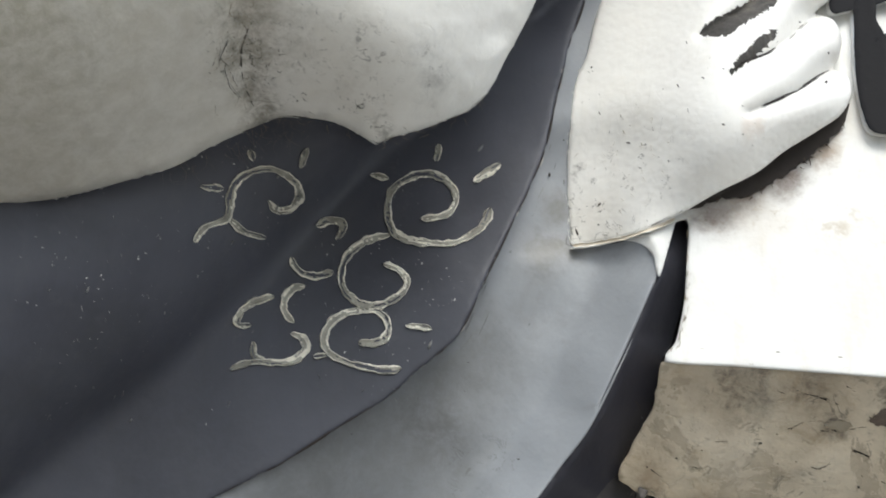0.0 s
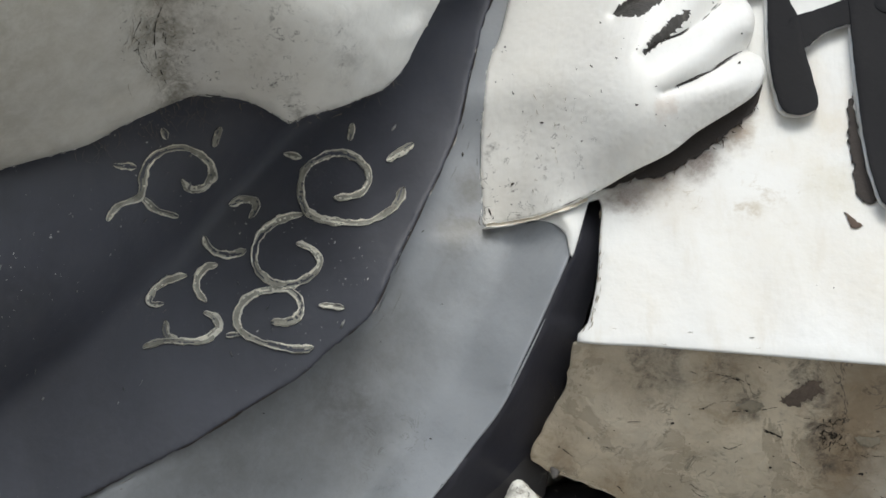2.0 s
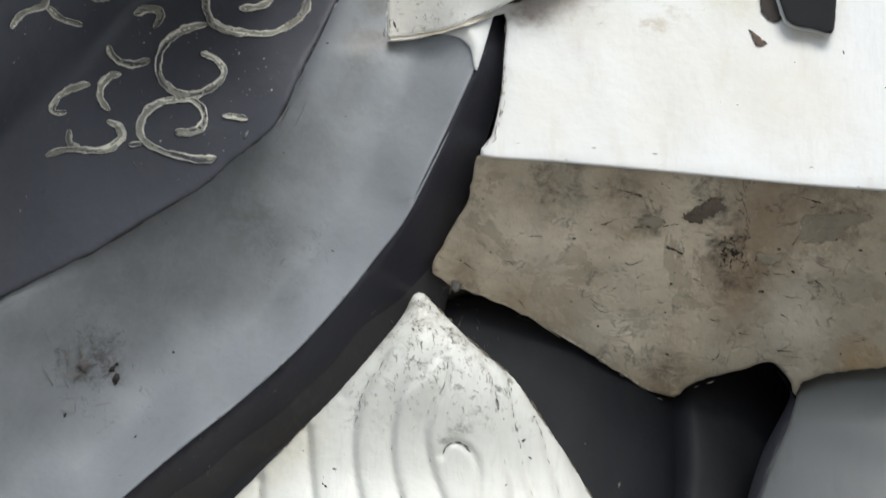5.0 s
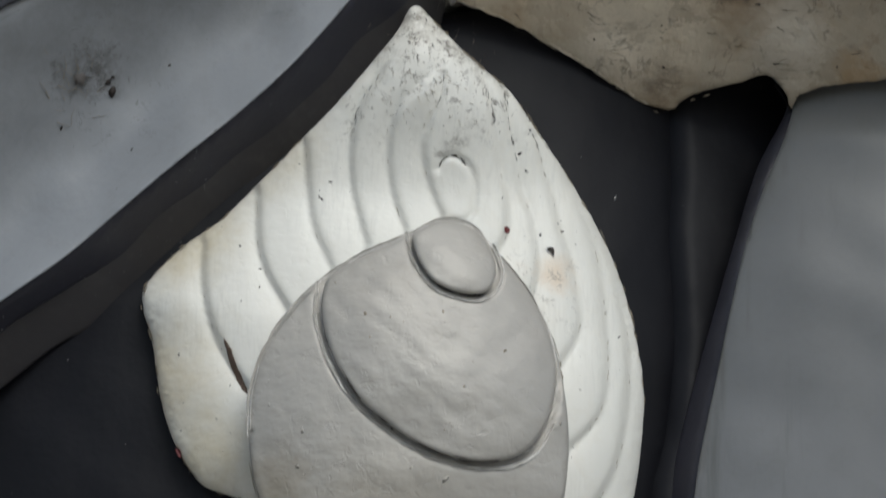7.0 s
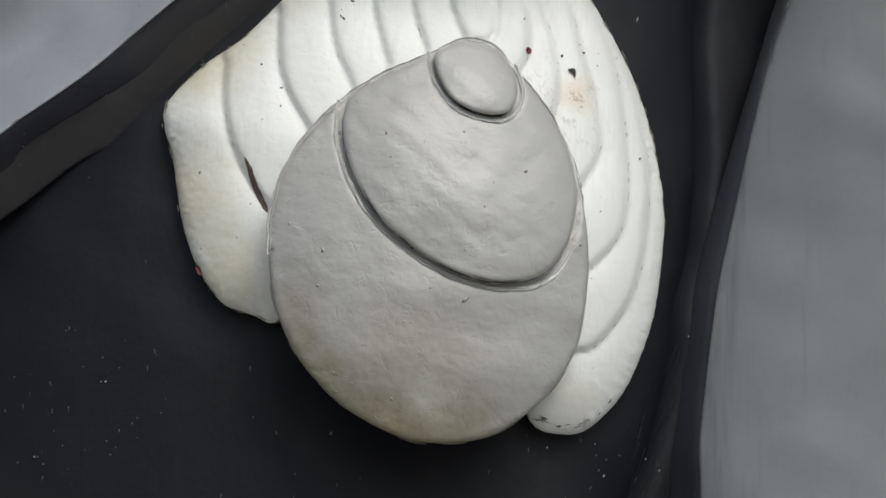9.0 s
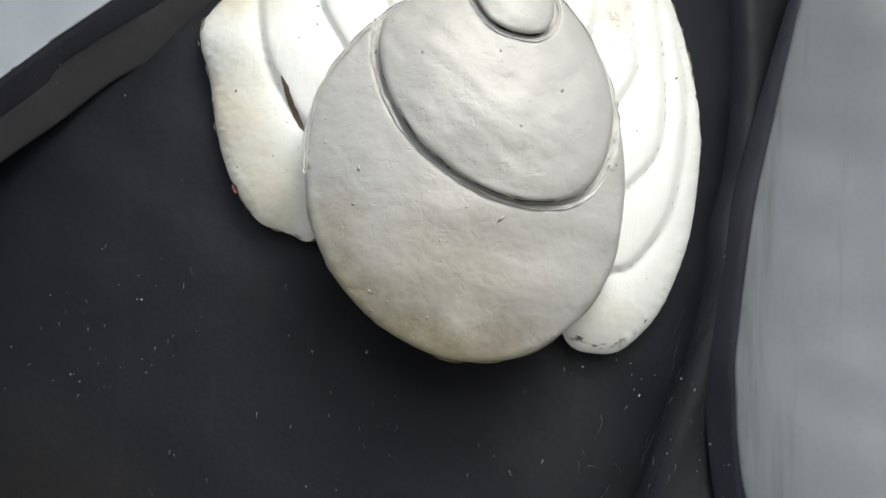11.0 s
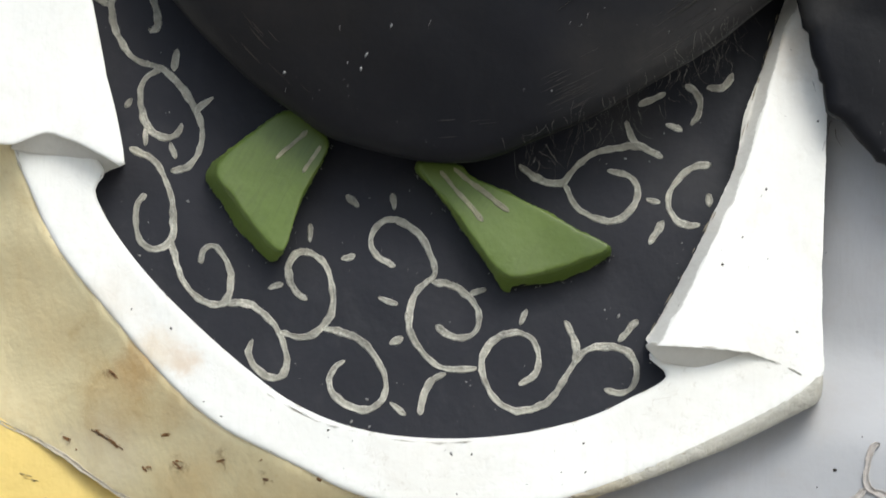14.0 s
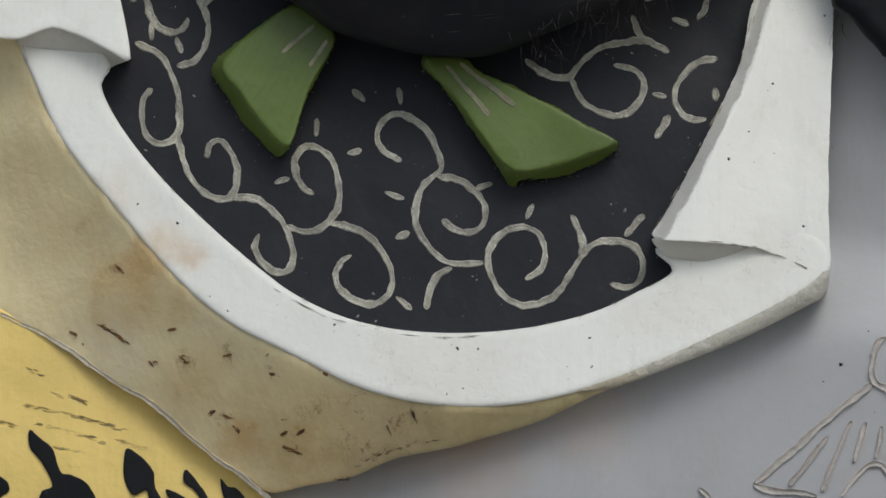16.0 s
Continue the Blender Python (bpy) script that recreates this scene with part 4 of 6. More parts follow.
SASH_RIM = [(62.7, 422.6), (65.9, 416.3), (65.4, 412.8), (64, 408.8), (61.5, 402.7), (58.7, 394.2), (56, 382.9), (53.8, 372.6), (51.6, 362.4), (50.3, 354), (49.1, 343.9), (48.4, 337.2), (48.5, 332.5), (48.6, 327.6), (49.5, 319.4), (51.4, 312.1), (52.5, 307.8), (54.9, 303), (57.9, 299.3), (64.3, 294.1), (76.2, 288.6)]
SASH_EDGE = [(63.3, 418.8), (65.1, 415.3), (60.5, 405.6), (57, 394.2), (53.7, 382.9), (48.8, 365), (46.3, 352.3), (44.6, 338.9), (44.2, 332.5), (44.3, 327.6), (45.5, 317.7), (47, 313.1), (50.1, 304.6), (54, 298.1), (57.8, 294.1), (64.3, 289.3), (72.1, 285.3), (73, 291.8), (57.9, 303.8), (51.8, 317.6), (54, 340.9), (53.6, 354), (57.8, 371), (63.7, 396.9), (67.3, 410)]
HEM = [(-85.4, 335.7), (-79.6, 302.8), (-72.4, 275.4), (-70.7, 269), (-66.7, 260.1), (-58.6, 252.3), (-46.5, 242.1), (-34.5, 236), (-18.7, 233.9), (-3, 235.7), (11, 243), (15.6, 247.1), (19.4, 264.6), (24.7, 284.7), (30.5, 301.3), (25, 303.7), (-2.8, 293.7), (-23.4, 288.7), (-42.7, 295), (-63.1, 315.2)]
HEM_BORDER = [(-80.3, 277.2), (-77.8, 271.2), (-74.8, 264.8), (-70.8, 259.3), (-64.9, 252.5), (-60.8, 247.7), (-55.1, 242), (-49.5, 237.8), (-43.9, 235), (-38.4, 232.4), (-32.8, 229.7), (-26.5, 227.8), (-20.2, 226.9), (-13.9, 226.8), (-6.8, 227.7), (1, 229.8), (8.8, 232.8), (16.4, 236.2), (24.6, 240.3), (31.2, 244.4), (33.4, 246.3), (33.3, 250.3), (29.7, 252.4), (16.4, 251.4), (9.3, 249.3), (11.7, 246.2), (6.3, 242.9), (0.8, 240.3), (-7, 238.2), (-14.9, 237.2), (-21.9, 237.1), (-28.2, 237.7), (-34.6, 239.3), (-40.9, 242.2), (-45.8, 245.7), (-50.6, 249.6), (-55.4, 253.9), (-59.5, 257.9), (-63.6, 262.6), (-66.9, 267.3), (-68.6, 271.3), (-67.4, 274.1), (-71.1, 277.7), (-78.3, 279.2)]
BORDER_OUTER = [(-96.6, 304), (-88.2, 288), (-80.3, 277.2), (-77.8, 271.2), (-74.8, 264.8), (-70.8, 259.3), (-64.9, 252.5), (-60.8, 247.7), (-55.1, 242), (-49.5, 237.8), (-43.9, 235), (-38.4, 232.4), (-32.8, 229.7), (-26.5, 227.8), (-20.2, 226.9), (-13.9, 226.8), (-6.8, 227.7), (1, 229.8), (8.8, 232.8), (16.4, 236.2), (24.6, 240.3), (31.2, 244.4), (33.1, 246.7)]
BORDER_SIDE = [(-78.4, 280.8), (-96.4, 295.9), (-94.8, 245.4), (-81.9, 238.8), (-73.9, 235), (-65.9, 229.6), (-60.3, 226.5), (-56.2, 223), (-51.4, 219.1), (-47.4, 216.5), (-43.5, 214.4), (-38.8, 215.4), (-32.5, 216.7), (-26.3, 219.4), (-18.5, 221.1), (-14.6, 222.3), (-6.8, 224.8), (1, 228.6), (8.8, 232.2), (16.6, 236), (24.4, 239.8), (31.2, 243.4), (32.6, 244.8), (31.4, 246.5), (16.5, 239.9), (0.9, 233.4), (-13.9, 230), (-26.5, 231.4), (-38.4, 235.1), (-49.6, 241.3), (-60.9, 251.5), (-69.9, 261.7)]
FLAP_R = [(28.6, 301.4), (30, 297.9), (31.9, 293.9), (33.1, 288.2), (33.8, 283.8), (33.8, 282.6), (33.5, 269.8), (33.3, 261.8), (33.5, 250.5), (33.5, 247.2), (30.8, 246.7), (27, 248.4), (22.2, 249.8), (16, 250.3), (10.3, 250.6), (8.9, 251.4), (10.2, 253.5), (13.5, 259.7), (17, 267), (20.8, 275.8), (22.2, 283.3), (24.6, 289.8), (26.6, 296.3)]
FLAP_L = [(-95.9, 280.6), (-87.9, 278.4), (-83.1, 277.7), (-80.4, 277.6), (-78.3, 278.4), (-75.7, 279.3), (-73.5, 278.7), (-71.2, 277.9), (-67.2, 275.9), (-64.7, 275), (-65.8, 281.6), (-67.6, 288), (-67.6, 288.3), (-69.9, 298.8), (-72.5, 309.4), (-75.2, 318), (-77.9, 327.4), (-80.6, 339.8), (-88.8, 343.9)]
WEDGE_L = [(-53.1, 273.4), (-52.1, 275.6), (-43.9, 282.1), (-41.2, 283.1), (-39.2, 282.1), (-36.2, 279.3), (-35.9, 277.7), (-39.3, 270.8), (-41.5, 265.2), (-42.1, 262.6), (-43.8, 261.6), (-48.2, 265.8), (-50.7, 269.4), (-52.4, 271.8)]
WEDGE_LF = [(-51.5, 275.0), (-43.9, 282.0), (-41.2, 282.9), (-39.2, 281.9), (-36.3, 279.1), (-36.1, 277.6), (-39.6, 270.8), (-42.1, 263.1), (-45.9, 266.3), (-49.2, 270.6)]
WEDGE_R = [(-23.8, 275.8), (-21.6, 276.1), (-17.6, 275.6), (-16.0, 274.3), (-7.2, 270.2), (-0.0, 266.4), (3.8, 264.3), (3.6, 263.0), (0.1, 260.8), (-4.6, 259.1), (-9.7, 258.6), (-10.5, 257.4), (-11.7, 258.4), (-13.3, 260.9), (-17.4, 267.2), (-21.5, 272.4), (-23.5, 274.2)]
WEDGE_RF = [(-23.1, 275.9), (-17.6, 275.6), (-16.0, 274.2), (-7.2, 270.1), (-0.0, 266.3), (3.6, 264.3), (-0.7, 262.3), (-5.4, 260.7), (-10.5, 260.0), (-13.3, 262.5), (-18.2, 269.2), (-22.3, 273.9)]
YELLOW = [(-98.1, 250.9), (-81.9, 239.6), (-73.9, 235.8), (-65.9, 230.4), (-60.3, 227.3), (-56.3, 223.8), (-51.4, 219.9), (-47.4, 217.2), (-42.6, 212.2), (-37, 204.5), (-96.6, 203.5)]
YELLOW_TOP = [(-98, 247.7), (-81.9, 238.8), (-73.9, 235), (-65.9, 229.6), (-60.3, 226.5), (-56.2, 223), (-51.4, 219.1), (-47.4, 216.5), (-41.8, 211.8), (-37, 204.5)]
FIGURE = [(17.6, 541.8), (12.9, 519.9), (10.2, 512.1), (8.4, 504.3), (6.6, 499.5), (5.7, 492.8), (5.2, 483.2), (5.5, 473.8), (5.7, 472.1), (11.5, 473), (17.5, 474.9), (22.7, 477.5), (27.9, 480.7), (34, 484), (38.4, 487.6), (43.7, 491.1), (47.3, 493.9), (48.8, 497.3), (48.3, 500.2), (46.4, 501.5), (47.2, 504), (47.6, 507), (46.4, 509.9), (43.8, 510.9), (44.3, 511.8), (46.3, 513.8), (47.1, 517.7), (44.5, 520.7), (43.3, 523.6), (45.6, 526.6), (44.9, 531.6), (37.2, 541.6)]
FINGER_A = [(33.2, 494.3), (36.9, 495.9), (40.4, 497.8), (44, 500.2), (46.4, 501.5)]
FINGER_B = [(30.3, 500.5), (32.7, 502.7), (36.3, 504.3), (39.8, 507), (42.9, 510.4)]
FINGER_C = [(25.9, 507.3), (29.4, 510), (32.9, 511.9), (36.5, 515.8), (41, 519.7), (43.7, 522.7)]
STEM_L = [(49.9, 513.8), (52.9, 513.8), (53.1, 509.9), (54.4, 506.8), (55.1, 501.9), (55.8, 498.5), (56.7, 494.4), (56.9, 491.8), (55.1, 490.5), (52.9, 490.4), (51.3, 491.4), (50.2, 495.1), (49.6, 500.6), (49.6, 506.8)]
BAR_TOP = [(45.5, 517.3), (74.0, 519.1), (73.8, 515.0), (62.3, 514.6), (56.6, 513.5), (52.1, 512.2), (50.0, 511.7), (46.3, 511.0), (45.9, 513.8)]
BAR_LOW = [(52.8, 506.4), (57.4, 508.4), (62.4, 510.3), (66.0, 511.2), (66.0, 505.3), (62.4, 505.8), (58.4, 504.3), (55.4, 501.8), (53.2, 501.2)]
STEM_R = [(62.4, 517.1), (70.7, 517.0), (70.4, 508.0), (70.6, 502.5), (71.2, 496.8), (72.1, 496.4), (74.2, 496.3), (73.1, 474.0), (70.1, 474.2), (66.8, 475.0), (65.6, 476.7), (64.3, 482.1), (63.4, 488.9), (62.6, 499.8), (62.3, 507.4)]
BAR_R = [(67.0, 512.9), (76.2, 513.3), (76.0, 508.1), (67.0, 508.0)]
STROKES = [STEM_L, BAR_TOP, BAR_LOW, STEM_R, BAR_R]
NOTCH = [(5.5, 471.6), (13.4, 474.1), (22.1, 477.3), (21.4, 475.5), (19.9, 469.9), (18.9, 466.8), (18.4, 468), (17.9, 470.6), (15.9, 472.4), (12.9, 472.8), (9.5, 471.9)]
SMEAR_B = [(61.8, 493.4), (62.7, 489.5), (64, 482.9), (65.6, 476.7), (63.8, 475.3), (62.4, 478.1), (61.4, 483.8)]
SMEAR_C = [(60.1, 473.9), (61.6, 473.3), (62.8, 471.8), (61.6, 471.6)]
LEDGE_R = [(8.8, 250.6), (9.6, 251.1), (13.8, 250.6), (18.7, 250.2), (23.6, 249.5), (27.8, 248.2), (30.4, 246.9), (27.9, 246.8), (22.4, 247.3), (16.3, 247.5), (11.1, 248.3), (9.6, 249.4)]
LEDGE_L = [(-80.7, 277.4), (-75.7, 279.6), (-71.2, 278.2), (-67.2, 276.2), (-64.5, 275.2), (-66.7, 274.1), (-68.4, 273.4), (-70, 275), (-71.9, 275.9), (-75.9, 276.2), (-79.1, 276.6)]
SIDE_R = [(-1.5, 229.3), (3.2, 231.2), (10.4, 234.4), (16.4, 237.2), (20.1, 238.8), (24.9, 241.5), (30.9, 245.2), (32.6, 246.5), (33.4, 248.2), (33.5, 245.2), (32.9, 243.0), (30.9, 241.8), (24.9, 238.6), (20.1, 236.2), (16.5, 234.7), (10.4, 232.2), (3.2, 229.6)]
BEVEL = [(28.4, 301.1), (25.6, 293.7), (20.8, 275.8), (17, 267), (13.5, 259.7), (10.2, 253.5), (8.9, 251.2)]
SMEAR = [(23.2, 478.4), (28, 481.4), (34.1, 485), (39.3, 489.2), (44.6, 492), (48.2, 495.4), (47.6, 492.4), (44.9, 489), (40.2, 485), (36, 482.2), (32.6, 480.2), (28.6, 479.6), (25, 478.2)]
PEEL_A = [(25.9, 507.5), (27.2, 509.5), (29.9, 511.2), (33, 512.9), (37.4, 515.8), (37.8, 512.9), (32.9, 509.5), (29.8, 507.3)]
PEEL_B = [(30.4, 500.7), (31.4, 503.2), (33.2, 505.0), (35.0, 507.2), (36.2, 507.6), (37.4, 508.6), (37.6, 507.2), (35.8, 505.2), (34.4, 503.6), (32.4, 502.2)]
SHELL_TOP = [(7.4, 424.6), (10.8, 428.2), (14.9, 423.8), (19.1, 420.3)]
WEB_LINE = [(-9, 277.9), (1.2, 282.4), (9.1, 287.3), (17, 292.3), (23.4, 296.4)]
STREAK_0 = [(-39.0, 280.2), (-43.4, 276.1)]
STREAK_1 = [(-37.1, 278.1), (-39.5, 274.2)]
STREAK_2 = [(-20.3, 274.7), (-14.1, 267.7)]
STREAK_3 = [(-18.4, 275.1), (-10.5, 269.1)]
SLIT = [(-17.3, 379.2), (-16.3, 377.7), (-15.2, 374.7), (-13.9, 371.6), (-13.4, 370.4), (-14.5, 371.4), (-15.7, 373.6), (-16.7, 376.4)]
HOLE = [(29.6, 393.2), (30.5, 393.3), (30.7, 392.7), (30.6, 391.9), (30.3, 392.5), (29.8, 392.8)]
RED_DOT = [(23.4, 396.2), (23.8, 396.5), (24.2, 396), (24.1, 395.5), (23.6, 395.5)]
RED_TICK = [(-24, 362.4), (-23.3, 362.3), (-23.1, 361.1), (-23.6, 361.3)]
BORDER_INNER = [(-44.1, 243), (-37.7, 239.7), (-30.6, 237.6), (-21.9, 236.5), (-13.3, 236.8)]
GROOVE_0 = [(-20.4, 393.6), (-20.5, 387.6), (-19, 380.7), (-16.5, 375.6), (-13.6, 371.3)]
GROOVE_1 = [(-12.7, 401.5), (-12.6, 394.5), (-11.3, 389.3), (-8, 383.3)]
GROOVE_2 = [(-5.8, 409.5), (-5.3, 402.4), (-4.4, 396.3), (-1.9, 390.3)]
GROOVE_3 = [(5.1, 420.1), (2.1, 414.8), (0.9, 408.6), (1.3, 401.6), (3.4, 393.4)]
GROOVE_4 = [(11.2, 418.4), (7.9, 414.9), (6.7, 410.4), (6.5, 405.2), (7.5, 399.9), (8.7, 396.6)]
GROOVE_5 = [(14.5, 420.2), (14.1, 416.7), (12.5, 412.7), (11.5, 408.7), (12.1, 404.3), (13.3, 400.4), (14.6, 397.2)]
GROOVE_6 = [(19.9, 420.7), (21.4, 416.7), (22.1, 411.4), (22.8, 405.3), (24.0, 400.9), (23.9, 395.7), (22.4, 392.2)]
GROOVE_7 = [(23.4, 418.2), (24.7, 409.4), (25.5, 405.0), (26.1, 401.6), (27.4, 398.1), (28.4, 391.6), (28.2, 388.6), (27.2, 385.3)]
GROOVE_8 = [(26.5, 414.7), (28.4, 408.6), (29.2, 405.1), (30.7, 400.7), (31.3, 397.3), (32.6, 392.9), (33.6, 388.6), (34.4, 382.6), (33.6, 379.0), (31.1, 374.8)]
GROOVE_9 = [(30.7, 408.6), (33.6, 401.7), (36.5, 393.9), (37.7, 387.0), (38.2, 380.9), (38.4, 375.8), (37.8, 369.8), (36.0, 366.2), (32.6, 362.7)]
GROOVE_10 = [(36.5, 397.3), (39.3, 389.6), (40.9, 381.8), (41.5, 375.8), (41.2, 370.7), (40.6, 365.6), (39.2, 359.6), (36.8, 355.2), (33.5, 351.3), (30.5, 350.4)]
GROOVES = [GROOVE_0, GROOVE_1, GROOVE_2, GROOVE_3, GROOVE_4, GROOVE_5, GROOVE_6, GROOVE_7, GROOVE_8, GROOVE_9, GROOVE_10]
UPPER_0 = [(-51.4, 473.1), (-49.7, 475.9), (-46.3, 477), (-46.1, 481), (-44.2, 484.3), (-40.4, 485.4), (-36.9, 483.8), (-35.4, 480.9), (-36.6, 478.6), (-39, 478.2), (-40.3, 480)]
UPPER_1 = [(-46.3, 477), (-44.1, 474.9), (-40.6, 473.7)]
UPPER_2 = [(-43.4, 488.6), (-42.6, 486.7)]
UPPER_3 = [(-34.4, 488.8), (-35.5, 485.4)]
UPPER_4 = [(-50.7, 482.5), (-47.2, 482)]
UPPER_5 = [(-6.4, 478.5), (-8.1, 475), (-12.4, 472.7), (-17.5, 473), (-20.9, 474.2), (-22.2, 478), (-21.4, 481.8), (-18, 484.1), (-14.1, 483.9), (-11.7, 480.7), (-12.8, 477.6), (-17.1, 476.7)]
UPPER_6 = [(-14.3, 489.3), (-14.8, 486.4)]
UPPER_7 = [(-5, 485.9), (-7.2, 484.2), (-9.1, 482.9)]
UPPER_8 = [(-24.8, 484.2), (-22, 483.6)]
UPPER_9 = [(-21.8, 474.2), (-26.1, 472.9), (-28.8, 469.6), (-29, 465.9), (-26.9, 463.1), (-23.4, 462.4), (-20, 464.4), (-19, 466.7), (-20.5, 468.6), (-22.8, 469.3)]
UPPER_10 = [(-36.7, 470.6), (-35.9, 468.3), (-33.3, 467.3), (-30.3, 468.2)]
UPPER_11 = [(-33, 475.7), (-30.4, 476.8), (-28.5, 475.7), (-29.9, 473.4)]
UPPER_12 = [(-20, 452.2), (-23.4, 452), (-28.5, 453.4), (-31, 454.8), (-31.7, 457.6), (-30.2, 460.3), (-26.8, 461.7), (-23.4, 461.5), (-21.7, 458.9), (-23, 456.6), (-26.4, 456.3)]
UPPER_13 = [(-33.2, 454.2), (-31, 454.5)]
UPPER_14 = [(-45.6, 452.2), (-42.9, 453.5), (-39.9, 453.3), (-36.1, 453.6), (-34, 455.7), (-34.9, 457.4), (-36.6, 458.1)]
UPPER_15 = [(-42.3, 456.7), (-41.9, 454.4), (-40.4, 453.5)]
UPPER_16 = [(-34.6, 465.9), (-37.1, 465), (-37.9, 462.2), (-36.2, 459.7)]
UPPER_17 = [(-39.2, 464.1), (-42.6, 463.2), (-44.7, 460.9), (-44.9, 459.1), (-42.6, 459.5)]
UPPER_18 = [(-19.3, 459.2), (-15.4, 458.6)]
UPPERS = [UPPER_0, UPPER_1, UPPER_2, UPPER_3, UPPER_4, UPPER_5, UPPER_6, UPPER_7, UPPER_8, UPPER_9, UPPER_10, UPPER_11, UPPER_12, UPPER_13, UPPER_14, UPPER_15, UPPER_16, UPPER_17, UPPER_18]
LOWER_0 = [(-64, 277.4), (-60.3, 275.5), (-58.2, 271.5), (-57.5, 267.5), (-57.7, 264.3), (-60, 262.8), (-62.2, 264.2), (-62.9, 267.4), (-62.6, 269.8), (-61.4, 270.8)]
LOWER_1 = [(-57.7, 264.3), (-56.4, 259.5), (-53.5, 255.9), (-49.9, 255.6), (-49.2, 258.8), (-50.1, 262), (-52.1, 264), (-53.7, 262.3), (-53.4, 261.1)]
LOWER_2 = [(-49.9, 255.6), (-46, 255.3), (-42.7, 252.1), (-41.2, 248.6), (-41.6, 245.4), (-43.4, 245), (-45.8, 246.9), (-46.8, 248.9), (-45.9, 250.5)]
LOWER_3 = [(-42.3, 251.7), (-39.2, 250.8), (-36.4, 252.2), (-34.9, 255), (-35.4, 259.8), (-37.4, 262.6), (-39.8, 263.1), (-41.4, 260.9), (-40.5, 257.7), (-38.5, 256.2)]
LOWER_4 = [(-36.4, 252.2), (-32.5, 251.5), (-29.3, 249.1), (-27.4, 245.6), (-27.5, 242.4), (-30.3, 240.8), (-33.4, 241.9), (-35.3, 244.3), (-34.7, 246.7), (-33, 247.7)]
LOWER_5 = [(-26.7, 242), (-24.4, 240.3)]
LOWER_6 = [(-26.9, 250.2), (-25, 251.2)]
LOWER_7 = [(-33.9, 262.1), (-31.9, 262.6)]
LOWER_8 = [(-33.3, 271.2), (-31.6, 269.4)]
LOWER_9 = [(-26.9, 271.5), (-26.6, 269.1)]
LOWER_10 = [(-38.3, 267), (-38.3, 264.4)]
LOWER_11 = [(-44, 257.7), (-41.9, 258.5)]
LOWER_12 = [(-28.6, 256.7), (-25.8, 255.8)]
LOWER_13 = [(-26.3, 261.1), (-28.7, 262.3), (-30, 264.7), (-28.8, 267.1), (-26.5, 267.9), (-23.3, 266), (-21.5, 263.2), (-20.6, 260), (-22.7, 258.4), (-24.2, 255.2), (-23.8, 251.2), (-21.3, 248.1), (-19, 246.7), (-14.6, 247)]
LOWER_14 = [(-21.2, 259.1), (-17.6, 258.3), (-14.8, 255.7), (-14.5, 252.5), (-15.9, 251.2), (-18.7, 251.5), (-20.5, 252.9)]
LOWER_15 = [(-16, 257.3), (-13.5, 258.1)]
LOWER_16 = [(-22.4, 240.3), (-22, 243.3), (-20.9, 245.3), (-18.9, 246.1)]
LOWER_17 = [(-8.7, 244.7), (-6.7, 245.9), (-5.9, 248.3), (-6.8, 251.1), (-9.6, 252.2), (-12.3, 251), (-14.1, 248.2), (-13.4, 245), (-11.8, 242.3), (-8.6, 241), (-5.1, 242.1), (-2.8, 244.8), (-1.6, 247.2), (0.3, 249.6), (3, 250.4), (6.2, 249.7), (7.8, 247.3), (7, 244.5), (5.1, 243.6), (3.1, 244.3)]
LOWER_18 = [(-2.5, 253.9), (-0.9, 250.8), (-1, 247.6)]
LOWER_19 = [(7.7, 254.1), (5, 251)]
LOWER_20 = [(-7.7, 255.3), (-8.8, 253.2)]
LOWER_21 = [(-9.2, 275.8), (-6.8, 273.8), (-2.8, 273.1), (-2.1, 274.7), (1.1, 277.5), (5.8, 278.6), (7.4, 278.8), (10.9, 277.1)]
LOWER_22 = [(-2.8, 273.1), (-1.2, 269.9), (2.8, 267.9), (5.9, 268.8), (7.5, 271.6), (6.5, 274.4), (3.1, 275.1)]
LOWER_23 = [(5.6, 282.2), (6.6, 279.6), (8.2, 278.2)]
LOWER_24 = [(17.7, 276.3), (14.5, 275.5), (12, 272.5), (11.8, 269.7), (13.4, 267.7), (16.2, 267.6)]
LOWER_25 = [(17.3, 272.1), (17.6, 270.2)]
LOWER_26 = [(8.6, 271.2), (10.6, 270.7)]
LOWER_27 = [(11.1, 268.1), (9.1, 264.8)]
LOWER_28 = [(13.9, 287.5), (15.9, 285.9), (16.1, 283.5), (14.7, 281.8)]
LOWER_29 = [(11.2, 281.8), (13.6, 281)]
LOWER_30 = [(16.9, 287.1), (19.4, 287.1), (20.6, 289.2)]
LOWER_31 = [(-61.8, 294.4), (-60.6, 294), (-60.6, 297.3), (-62.7, 300.9), (-65.2, 302.1), (-67.1, 298.9), (-66.6, 294.8), (-64.5, 290.8), (-61.6, 289.2), (-59.6, 288.8), (-56.8, 286), (-54.3, 282), (-53.8, 277.9), (-55.7, 274.7), (-58.1, 274.1)]
LOWER_32 = [(-66.5, 306.4), (-64.8, 302.5)]
LOWER_33 = [(-70.5, 299.8), (-67.4, 297.6)]
LOWER_34 = [(-59.6, 288.8), (-62, 287.6), (-62.7, 284.7), (-61.9, 281.1), (-59.4, 278.7), (-57, 279.5), (-56.8, 281)]
LOWER_35 = [(-57.7, 291.6), (-58, 288.4)]
LOWER_36 = [(-52.4, 284.8), (-54.3, 283.2), (-54.7, 282)]
LOWER_37 = [(-63.8, 284.5), (-64.7, 283.1)]
LOWER_38 = [(-61.6, 280.7), (-61.8, 277.7)]
